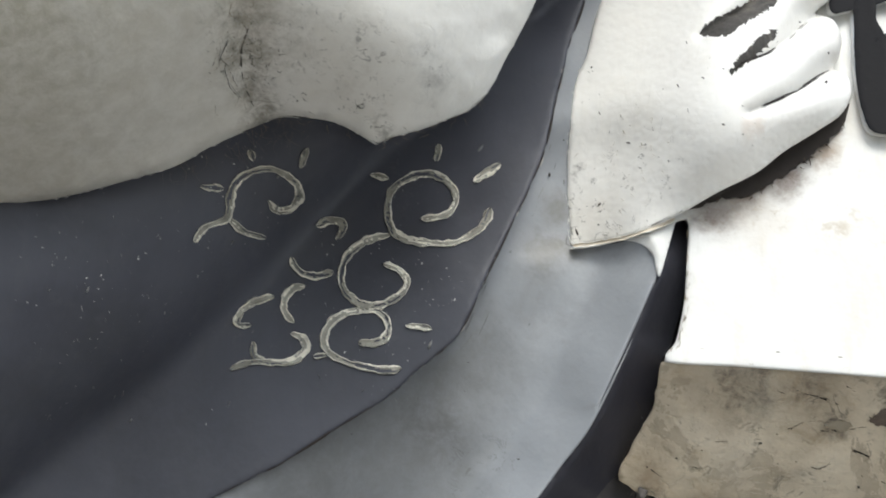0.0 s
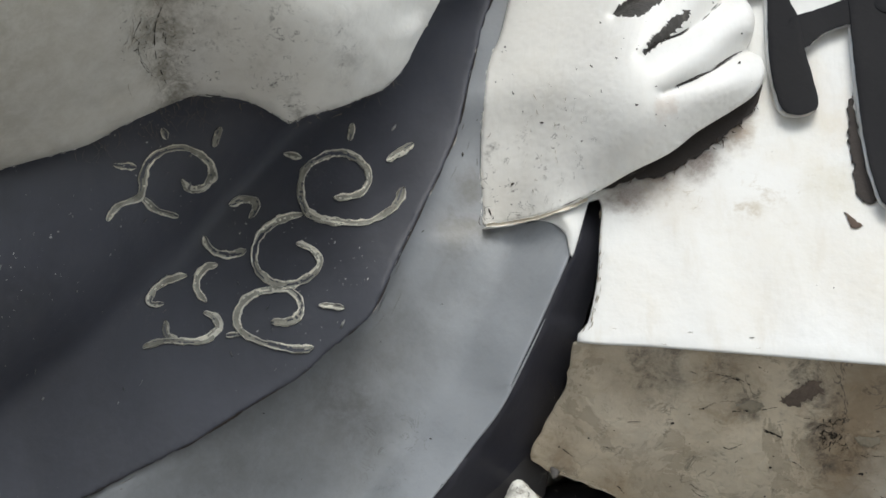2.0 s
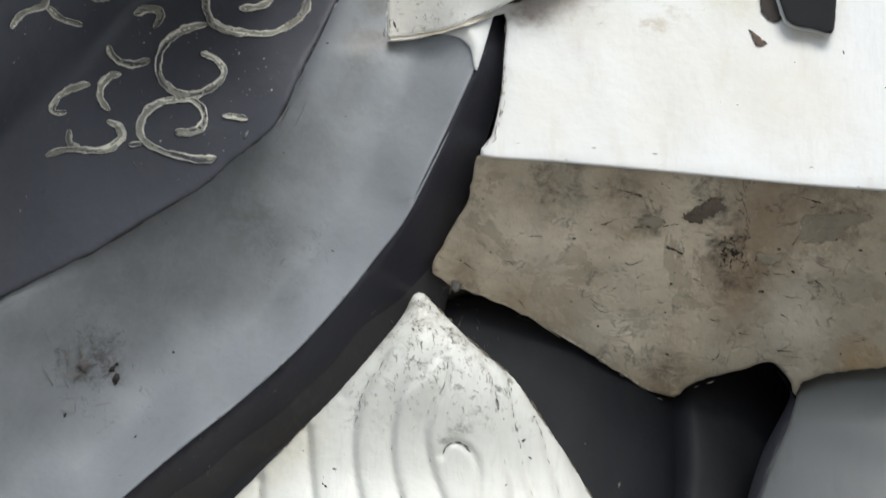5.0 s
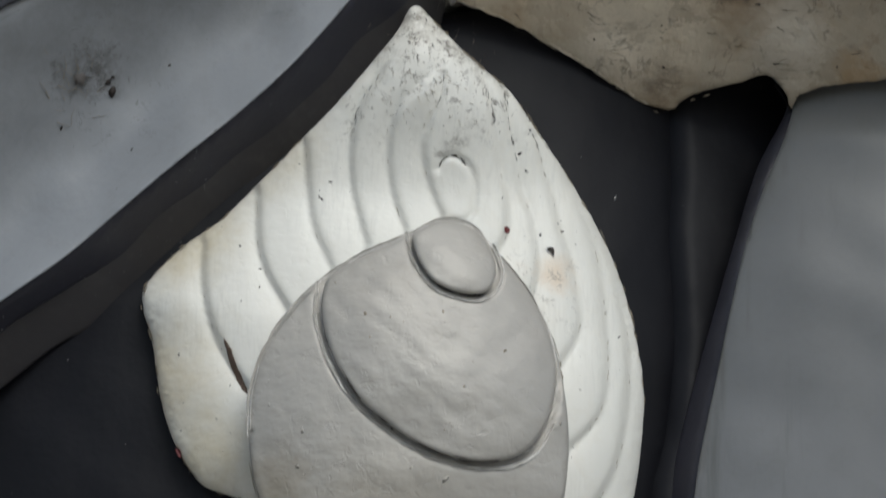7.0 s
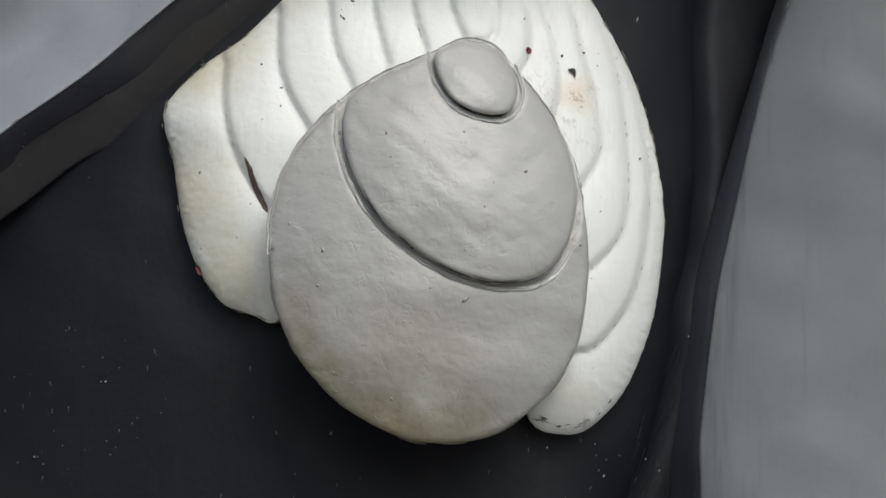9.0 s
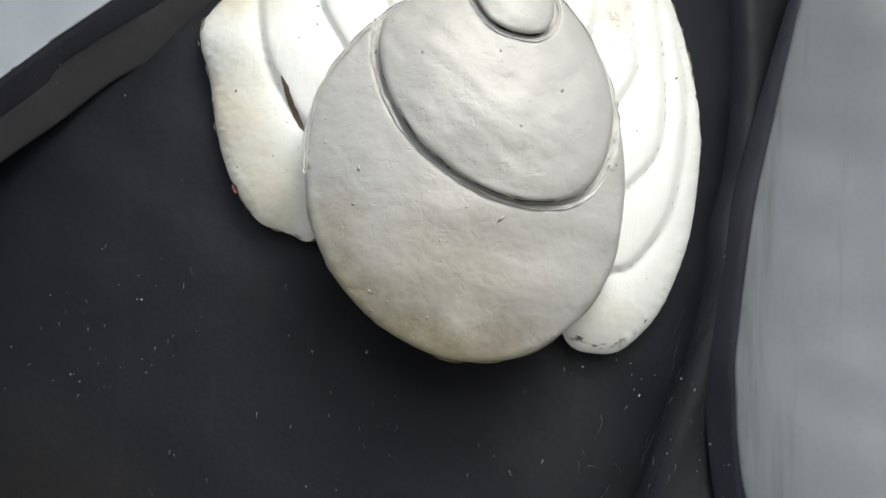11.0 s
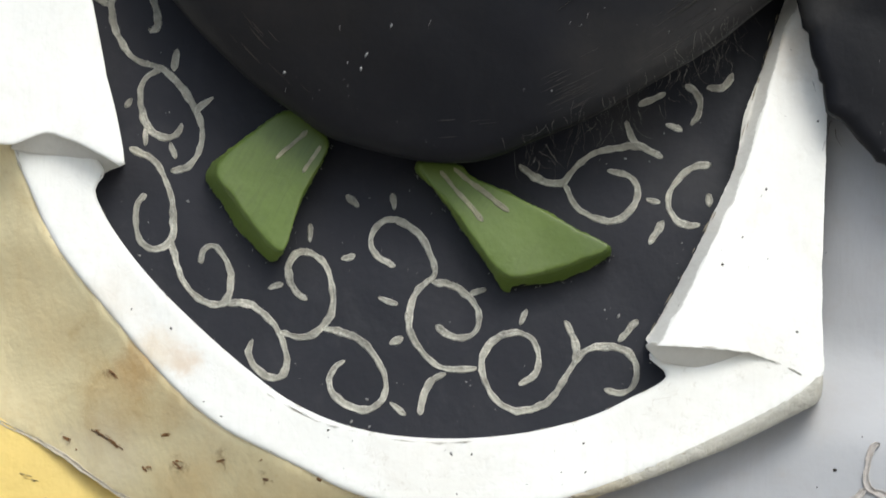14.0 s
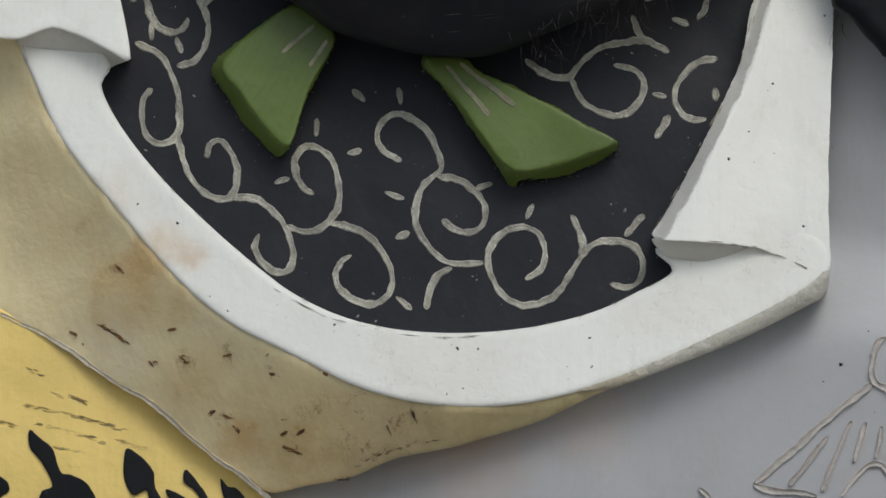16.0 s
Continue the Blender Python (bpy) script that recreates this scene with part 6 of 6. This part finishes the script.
wedge(WEDGE_L, WEDGE_LF, [STREAK_0, STREAK_1], "green painted leaf wedge with pale streaks, broad", 50)
wedge(WEDGE_R, WEDGE_RF, [STREAK_2, STREAK_3], "green painted leaf wedge with pale streaks, long", 51)


# ---- low panels ----
def grey_panel_d(q, s=None):
    return -0.01 + 0.06 * (1 - ease(q[:, 1], 2.36, 2.52)) * ease(q[:, 0], -0.5, -0.15) + 0.07 * ease(q[:, 0], -0.42, 0.0) + 0.05 * ease(q[:, 1], 2.4, 2.75) * ease(q[:, 0], 0.2, 0.45)


panel = relief("grey_panel", [(-75, 150), (140, 150), (140, 345), (20, 345), (-20, 260), (-75, 240)], grey_panel_d, PANEL_GREY, CORE, gap=0.03, soft=0.0, seed=52, smoothing=False)
tagged(panel, "plain grey painted panel with incised flower lines", "panel")
for i, p in enumerate(ETCHS):
    ribbon("incised_line", p, grey_panel_d, [CHALK, CHALK], panel, width=0.011 if i < 3 else 0.008, height=0.004, seed=80 + i)


yellow = relief("yellow_panel", YELLOW, yellow_d, YELLOW_PAINT, CORE, soft=0.004, seed=53)
tagged(yellow, "yellow painted panel with black leaf motifs", "panel")
for i, p in enumerate(MOTIFS):
    relief("motif", p, lambda q, s: yellow_d(q) + 0.003, BLACK, CORE, yellow, "flaking black motif", gap=0.004, soft=0.001, ragged=0.0003, seed=60 + i)

# ---- dirt, crumbs, cracks and threads ----
specks("plaster_crumbs", ROBE, robe_d, 60, 0.0016, PALE_BIT, "pale plaster crumbs stuck on the dark robe", 101, long=4, heading=1.4)
specks("plaster_crumbs", TUNIC, tunic_d, 80, 0.0016, PALE_BIT, "pale plaster crumbs stuck on the black tunic", 102, long=4, heading=1.4)
specks("plaster_crumbs", LOBE, lobe_d, 50, 0.0016, PALE_BIT, "pale plaster crumbs stuck on the black fold", 103, long=4, heading=1.4)
specks("plaster_crumbs", HEM, hem_d, 110, 0.0014, PALE_BIT, "pale plaster crumbs on the black hem", 104, long=2)
specks("dirt_crumbs", SHELL, on("shell"), 120, 0.0012, DARK_BIT, "dark dirt crumbs on the white shell", 105, long=3)
specks("dirt_crumbs", UNDERSIDE, on("under"), 110, 0.0016, DARK_BIT, "dark crumbs on the stained cement", 106, long=2)
specks("dirt_crumbs", PLAQUE, plaque_d, 40, 0.0010, DARK_BIT, "dark crumbs on the white plaque", 107, long=4)
specks("dirt_crumbs", FIGURE, on("fist"), 120, 0.0011, DARK_BIT, "dark crumbs on the white fist", 108, long=4)
specks("dirt_crumbs", BORDER, border_d, 60, 0.0012, DARK_BIT, "dark crumbs on the grey border", 109, long=3)
specks("rust_crumbs", BORDER_SIDE, on("side"), 14, 0.0034, RUST_BIT, "rusty crumbs on the yellowed cement", 110, long=4)
specks("dirt_crumbs", FLAP_R, flap_d, 22, 0.0015, DARK_BIT, "dark specks on the white flap", 111)
specks("dirt_crumbs", HEM_BORDER, border_front_d, 50, 0.0011, DARK_BIT, "dark specks on the white border", 112, long=3)
specks("dirt_crumbs", [(30, 215), (60, 215), (60, 300), (30, 300)], grey_panel_d, 25, 0.0022, DARK_BIT, "dark specks on the grey panel", 113)
strands("dark_threads", cloud((-50, 494, -40, 518), 3, 1), on("body"), DARK_BIT, "dark root threads in the body crease", 121, length=0.06, width=0.0006, heading=-1.5, spread=0.5, wander=0.35)
strands("smear_fringe", along(SMEAR[6:], 14, 3, 0.006), lambda q, s: plaque_d(q) + 0.003, SLIT_BROWN, "brown runs under the fist", 123, length=0.012, width=0.0012, heading=-1.4, spread=0.7, wander=0.5)
strands("dark_streaks", along(SHELL_TOP, 14, 5, 0.05), on("shell"), DARK_BIT, "dark runs at the tip of the shell", 125, length=0.007, width=0.0006, heading=-1.5, spread=0.3, wander=0.3)
strands("cobweb", along(WEB_LINE, 130, 6, 0.03), lambda q, s: np.maximum(hem_d(q), tunic_d(q)) + 0.006, WEB, "dusty cobweb threads under the tunic", 126, length=0.035, width=0.00016, heading=-1.5, spread=0.5, wander=0.45)
strands("cobweb", cloud((22, 300, 36, 335), 9, 7), lambda q, s: np.maximum(lobe_d(q), tunic_d(q)) + 0.006, WEB, "dusty cobweb threads in the fold", 127, length=0.03, width=0.00022, heading=-1.0, spread=0.8, wander=0.5)
scrapes = [[(-78.6, 226.1), (-71, 224.6), (-63.1, 222.5)], [(-76.9, 223.6), (-71.5, 222.3), (-66.0, 220.7)], [(-78.5, 231.2), (-74.7, 230.1)], [(-72.0, 227.5), (-68.8, 226.2)], [(-74.7, 228.0), (-72.3, 227.0)], [(-73.9, 220.3), (-68.9, 219.3)], [(-72.0, 217.7), (-68.5, 216.7)], [(-70.0, 222.0), (-67.6, 221.5)], [(-65.5, 221.5), (-60.6, 220.0)], [(-84, 224.2), (-78.5, 222.9)]]
traces("scratches", scrapes, yellow_d, SCRAPE, "brown scrape marks on the yellow panel", 128, 190, length=0.016, width=0.0007, jitter=0.0024, lift=0.0006)
rusty = [(-0.679, 2.377), (-0.663, 2.368), (-0.564, 2.333), (-0.505, 2.335), (-0.441, 2.310), (-0.522, 2.257), (-0.502, 2.249), (-0.487, 2.232), (-0.399, 2.231), (-0.603, 2.325), (-0.663, 2.460), (-0.414, 2.203), (-0.312, 2.193), (-0.296, 2.201), (-0.273, 2.210), (-0.719, 2.363), (-0.423, 2.246)]
strands("rust_marks", rusty, on("side"), RUST_BIT, "rusty pits and cracks in the yellowed cement", 129, length=0.016, width=0.0022, heading=-0.3, spread=0.5, wander=0.6, lift=-0.0006)
rust_pits = [[(-68.3, 237.6), (-65.9, 236.2), (-63.4, 234.6)], [(-56.7, 233.2), (-55.7, 232.3), (-54.7, 232.9)], [(-50.6, 233.3), (-48.7, 233.8)], [(-44.2, 231.0), (-42.4, 230.7)], [(-52.4, 225.0), (-51.6, 225.7)], [(-50.3, 225.1), (-49.3, 224.6)], [(-49.0, 223.6), (-47.8, 222.4)], [(-60.8, 232.5), (-60.1, 231.7)], [(-58.4, 236.8), (-57.3, 237.0)], [(-72.0, 236.4), (-70.8, 235.8)], [(-66.1, 245.9), (-64.4, 244.6)], [(-40.0, 222.6), (-39.1, 223.2)], [(-42.3, 222.3), (-41.0, 223.2)], [(-42.1, 220.8), (-38.9, 219.7)], [(-34.5, 222.5), (-33.8, 222.8)]]
traces("rust_pits", rust_pits, on("side"), RUST_BIT, "rusty pits in the yellowed cement", 183, 220, length=0.006, width=0.0007, jitter=0.0022, lift=0.0004)
traces("rust_pits", rust_pits, on("side"), SLIT_BROWN, "dark brown pits in the yellowed cement", 184, 60, length=0.005, width=0.0006, jitter=0.0014, lift=0.0008)
traces("cracks", [[(-32.0, 218.1), (-28.3, 220.0), (-24.6, 221.1), (-19.8, 222.2)], [(-27.5, 224.0), (-26.8, 222.1)], [(-24.2, 226.4), (-23.4, 223.8)], [(-35.7, 216.1), (-32.0, 216.7)]], on("side"), SLIT_BROWN, "dark cracks along the cement edge", 185, 60, length=0.014, width=0.0006, jitter=0.002, lift=0.0006)
strands("scratches", cloud((-45, 285, 40, 345), 4, 15), tunic_d, DUST, "faint pale scratches on the black tunic", 165, length=0.13, width=0.00035, heading=0.45, spread=0.25, wander=0.05, lift=0.0012)
strands("dark_threads", [(0.475, 2.732), (0.479, 2.724), (0.471, 2.716), (0.345, 2.827), (0.350, 2.815), (0.483, 2.740)], lambda q, s: np.maximum(lobe_d(q), 0.15), DARK_BIT, "dark root threads under the black fold", 166, length=0.035, width=0.0007, heading=-1.8, spread=0.4, wander=0.4, lift=0.004)


def web_nest(x, z, depth, size, label, seed):
    """A small spun nest: a ragged domed pad with loose threads."""
    rnd = np.random.RandomState(seed)
    loop = [(x + size * (0.75 + 0.5 * rnd.rand()) * math.cos(a), z + size * 1.3 * (0.75 + 0.5 * rnd.rand()) * math.sin(a)) for a in np.linspace(0, 5.6, 9)]
    ob = relief("web_nest", loop, lambda q, s: depth(q, s) + 0.002 + 0.5 * size / 100 * (1 - np.exp(-s / (0.4 * size / 100))), NEST_WHITE, lambda q: depth(q, np.ones(len(q))) - 0.004, gap=0.0028, soft=0.001, ragged=0.0012, seed=seed)
    threads = strands("threads", cloud((x - 1.5 * size, z - 2 * size, x + 1.5 * size, z + 1.5 * size), 14, seed), depth, WEB, "loose grey threads", seed + 1, length=0.025, width=0.0003, heading=-1.6, spread=2.0, wander=0.7)
    threads.parent = ob
    return tagged(ob, label, "spider nest")


def fold_d(q, s=None):
    return np.maximum(lobe_d(q), tunic_d(q)) + 0.004


web_nest(30.6, 308.7, fold_d, 0.7, "small pinkish white web nest in the black fold", 130)
web_nest(-39.0, 418.9, border_d, 0.8, "small white web nest on the grey border", 132)
web_nest(15.7, 431.9, lambda q, s=None: np.full(len(q), 0.345), 0.7, "dusty web nest above the shell tip", 134)
specks("dirt_crumbs", [(-36, 417), (-33.5, 417), (-33.5, 419.6), (-36, 419.6)], border_d, 3, 0.005, DARK_BIT, "dark droppings on the grey border", 131, flat=0.3, long=1.6)
strands("dark_threads", cloud((-46, 411, -34, 424), 26, 133), border_d, GRIME, "sooty threads round the web nest", 136, length=0.03, width=0.0005, heading=0.9, spread=1.2, wander=0.5)
strands("plaster_drips", cloud((-75, 280, 45, 372), 64, 137), tunic_d, PALE_BIT, "short pale drips on the black tunic", 138, length=0.008, width=0.0005, heading=-1.75, spread=0.35, wander=0.3, lift=0.001, steps=4)
strands("plaster_drips", cloud((30, 280, 50, 345), 22, 139), lobe_d, PALE_BIT, "short pale drips on the black fold", 145, length=0.013, width=0.0006, heading=-1.75, spread=0.3, wander=0.3, lift=0.001, steps=5)
strands("brush_streaks", along([(45.5, 352), (42, 338), (36.5, 324), (32, 312)], 36, 146, 0.035), fold_d, DUST, "grey brush streaks beside the fold", 147, length=0.07, width=0.0006, heading=-1.92, spread=0.12, wander=0.06, lift=-0.002)
strands("plaster_drips", cloud((-80, 430, -5, 480), 24, 148), on("robe"), PALE_BIT, "short pale drips on the slate robe", 149, length=0.008, width=0.0006, heading=-1.75, spread=0.35, wander=0.3, lift=0.001, steps=4)
strands("dark_threads", cloud((-52, 492, -39, 520), 22, 173), on("body"), GRIME, "brown root threads in the body crease", 174, length=0.04, width=0.0003, heading=-1.4, spread=0.7, wander=0.45)
strands("dark_threads", along(BELLY[8:18], 50, 175, 0.012), on("body"), GRIME, "fine brown threads along the lower body", 176, length=0.016, width=0.0004, heading=-1.3, spread=0.9, wander=0.6)
strands("grey_threads", along([(-56, 486), (-46, 489), (-36, 492)], 45, 177, 0.02), on("robe"), WEB, "grey cobweb threads under the body", 178, length=0.035, width=0.00025, heading=-1.5, spread=0.8, wander=0.4, lift=0.004)
strands("dark_scuffs", cloud((5, 472, 22, 498), 24, 179), on("fist"), GRIME, "small dark scuffs on the wrist", 180, length=0.009, width=0.0004, heading=-1.5, spread=0.5, wander=0.4, lift=0.0008, steps=4)
strands("cracks", cloud((14, 418, 80, 452), 34, 181), on("under"), DARK_BIT, "short dark cracks in the stained cement", 182, length=0.022, width=0.0007, heading=-0.15, spread=0.5, wander=0.5, lift=0.0005, steps=6)

edge_crumbs = along(WEDGE_L[5:], 26, 11, 0.006), along(WEDGE_R[6:], 34, 12, 0.006)
for k, starts in enumerate(edge_crumbs):
    strands("plaster_crumbs", starts, hem_d, PALE_BIT, "pale crumbs along the green wedge", 140 + k, length=0.004, width=0.0008, heading=-1.5, spread=1.5)
traces("groove_dirt", GROOVES, on("shell"), GRIME, "brown dirt lodged in the shell grooves", 150, 40, length=0.012, width=0.0004)
traces("groove_dirt", [LOOP[:4]], on("shell"), DARK_BIT, "dark dirt in the shell's small loop", 151, 9, length=0.014, width=0.0008)
strands("dark_flecks", cloud((3, 409, 22, 429), 130, 41), on("shell"), GRIME, "dark mould flecks at the tip of the shell", 171, length=0.008, width=0.00035, heading=-1.5, spread=0.7, wander=0.6, lift=0.0004, steps=4)
strands("dark_flecks", cloud((6, 416, 20, 430), 70, 42), on("shell"), DARK_BIT, "black mould flecks at the tip of the shell", 172, length=0.006, width=0.0004, heading=-1.5, spread=0.9, wander=0.6, lift=0.0004, steps=4)
traces("groove_dirt", [g[:3] for g in GROOVES[3:9]], on("shell"), DARK_BIT, "black mould in the upper grooves", 186, 50, length=0.014, width=0.0005, jitter=0.0016)
traces("groove_dirt", [g[2:] for g in GROOVES[6:]], on("shell"), GRIME, "brown dirt in the outer grooves", 187, 26, length=0.009, width=0.0004, jitter=0.0014)
traces("rim_marks", [DISC_A + DISC_A[:1]], on("disc_a", -0.004), GRIME, "dirt round the silver disc", 152, 40, length=0.05, width=0.0008, jitter=0.002)
# dark marks draw the shadow crescents below the two upper discs
traces("rim_marks", [DISC_B[1:9], DISC_C[1:6]], on("disc_b"), DARK_BIT, "dark marks under the disc edges, painting in their shadow", 153, 22, length=0.04, width=0.0010, jitter=0.003)
traces("rim_marks", [BELLY[1:22]], on("body"), DARK_BIT, "dark dirt along the edge of the white body", 154, 30, length=0.03, width=0.0005, jitter=0.003)
traces("rim_marks", [ROBE[9:30]], on("robe"), DARK_BIT, "black crack along the robe edge", 155, 60, length=0.06, width=0.0010, jitter=0.001)
traces("paint_chips", [ROBE[9:22]], on("robe"), CHALK, "pale chips along the robe edge", 167, 14, length=0.02, width=0.0010, jitter=0.002)
traces("rim_marks", [FIGURE[4:14]], on("fist"), DARK_BIT, "dark dirt along the wrist", 156, 18, length=0.025, width=0.0006, jitter=0.006)
traces("rim_marks", [FINGER_A, FINGER_B], on("fist"), DARK_BIT, "dark dirt between the fingers", 157, 26, length=0.04, width=0.0012, jitter=0.002)
traces("rim_marks", [UNDERSIDE[5:18]], on("under"), GRIME, "brown dirt along the cement edge", 158, 16, length=0.03, width=0.0009, jitter=0.008)
traces("rim_marks", [SHELL[:12]], on("shell"), GRIME, "brown dirt along the shell rim", 159, 40, length=0.02, width=0.0012, jitter=0.002)
traces("rim_marks", [SHELL[20:34]], on("shell"), GRIME, "brown dirt along the shell rim", 160, 44, length=0.018, width=0.0013, jitter=0.003)
traces("rim_marks", [BORDER_OUTER[2:20]], border_front_d, GRIME, "dirt along the border edge", 161, 16, length=0.02, width=0.0004, jitter=0.003)
specks("paint_pits", DISC_A, on("disc_a"), 90, 0.0020, SILVER, "small raised paint flecks on the silver disc", 163, flat=0.4, long=2.5)
specks("paint_pits", DISC_B, on("disc_b"), 30, 0.0014, GRIME, "small pits on the silver disc", 164, flat=0.4, long=2.5)
traces("rim_marks", [HEM_BORDER[24:42]], border_front_d, GRIME, "grey dirt along the inner edge of the border", 188, 26, length=0.014, width=0.0003, jitter=0.0012)
traces("rim_marks", [BEVEL, FLAP_R[10:16]], flap_d, GRIME, "grey dirt along the flap edge", 189, 40, length=0.02, width=0.0006, jitter=0.003)
traces("paint_chips", [BORDER_RIM[9:]], border_d, DARK_BIT, "black chips along the rim of the grey border", 190, 30, length=0.012, width=0.0007, jitter=0.003)
traces("paint_chips", [BELLY[3:22]], on("body"), HEM_WHITE, "white chipped rim along the lower body", 191, 70, length=0.014, width=0.0007, jitter=0.0014, lift=0.0012)
traces("paint_chips", [FIGURE[3:9]], on("fist"), HEM_WHITE, "white chipped edge of the wrist", 192, 40, length=0.012, width=0.0008, jitter=0.002, lift=0.001)
# the grey streaks carry the rim's sheen together with dust
traces("dust_streaks", [[(-22, 280.5), (-10, 282), (1, 287), (9, 292), (17, 297.5), (25, 303.5)], [(-10, 285), (2, 291), (12, 297), (24, 306)]], tunic_d, DUST, "grey streaks above the lower rim of the tunic, dust and painted sheen", 193, 70, length=0.08, width=0.0006, jitter=0.014, lift=0.0002)
traces("dust_streaks", [[(-60, 312), (-52, 300), (-44, 291), (-36, 284)]], tunic_d, GRIME_DARK, "brown dust streaks on the lower tunic", 194, 30, length=0.04, width=0.0006, jitter=0.02, lift=0.0002)
traces("rim_marks", [[(25, 341), (28.5, 339.4), (33, 340.5), (36, 343.5)]], on("shell"), SLIT_BROWN, "brown dirt under the lowest rib", 195, 26, length=0.012, width=0.0008, jitter=0.004)
for k, (box, count) in enumerate((((-50.9, 498.2, -37.5, 509.4), 70), ((-37.6, 496.2, -33.5, 499.1), 12), ((-31.1, 494.8, -23.4, 498.0), 16), ((-27.2, 490.0, -21.5, 493.7), 8))):
    strands("mould_flecks", cloud(box, count, 200 + k), on("body"), DARK_BIT, "black mould flecks on the white body", 210 + k, length=0.011, width=0.00045, heading=-1.2, spread=1.5, wander=1.0, lift=0.0006, steps=5)
traces("cracks", [[(-42.9, 511.1), (-44.1, 508.4), (-44.8, 505.2), (-44.6, 501.4), (-43.7, 498.2), (-42.4, 495.0)], [(-48.1, 502.5), (-46.1, 498.7), (-43.6, 496.0)], [(-25.8, 492.7), (-23.9, 490.5), (-21.9, 488.7)]], on("body"), DARK_BIT, "fine dark cracks in the body", 215, 26, length=0.03, width=0.0006, jitter=0.0008, lift=0.0004)
traces("grime_streaks", [ROBE[14:29]], lambda q, s: border_d(q), GRIME_GREY, "dark grime streaks on the grey border beside the robe", 216, 70, length=0.04, width=0.0006, jitter=0.035, lift=0.0002)
traces("cracks", [[(24, 454.5), (36, 453.3), (50, 452.4), (70, 450.4), (84, 449)]], plaque_d, GRIME, "small cracks above the foot of the plaque", 217, 10, length=0.012, width=0.0005, jitter=0.014, lift=0.0006)
traces("rim_marks", [[(23.6, 475.5), (23.3, 466), (22.1, 458), (20.6, 453.8)]], plaque_d, GRIME, "brown dirt along the plaque's edge", 220, 34, length=0.016, width=0.0006, jitter=0.004, lift=0.0006)
traces("cracks", [BORDER_INNER], border_front_d, GRIME, "fine crack along the white border", 221, 22, length=0.03, width=0.0003, jitter=0.0016, lift=0.0004)
strands("mould_flecks", cloud((54.0, 434.9, 59.6, 441.0), 60, 222), on("under"), DARK_BIT, "black mould flecks on the stained cement", 223, length=0.011, width=0.0007, heading=-0.8, spread=1.5, wander=1.0, lift=0.0006, steps=5)
traces("cracks", [[(38.4, 448.2), (41.8, 447.3), (46.0, 445.5)], [(42.5, 441.6), (45.9, 441.7), (49.7, 442.5)], [(65.9, 447.4), (68.8, 446.2), (71.3, 445.2)], [(35.9, 448.2), (38.0, 447.2)], [(46.7, 438.7), (50.0, 437.3)]], on("under"), DARK_BIT, "dark cracks across the stained cement", 224, 50, length=0.014, width=0.0007, jitter=0.0018, lift=0.0006)
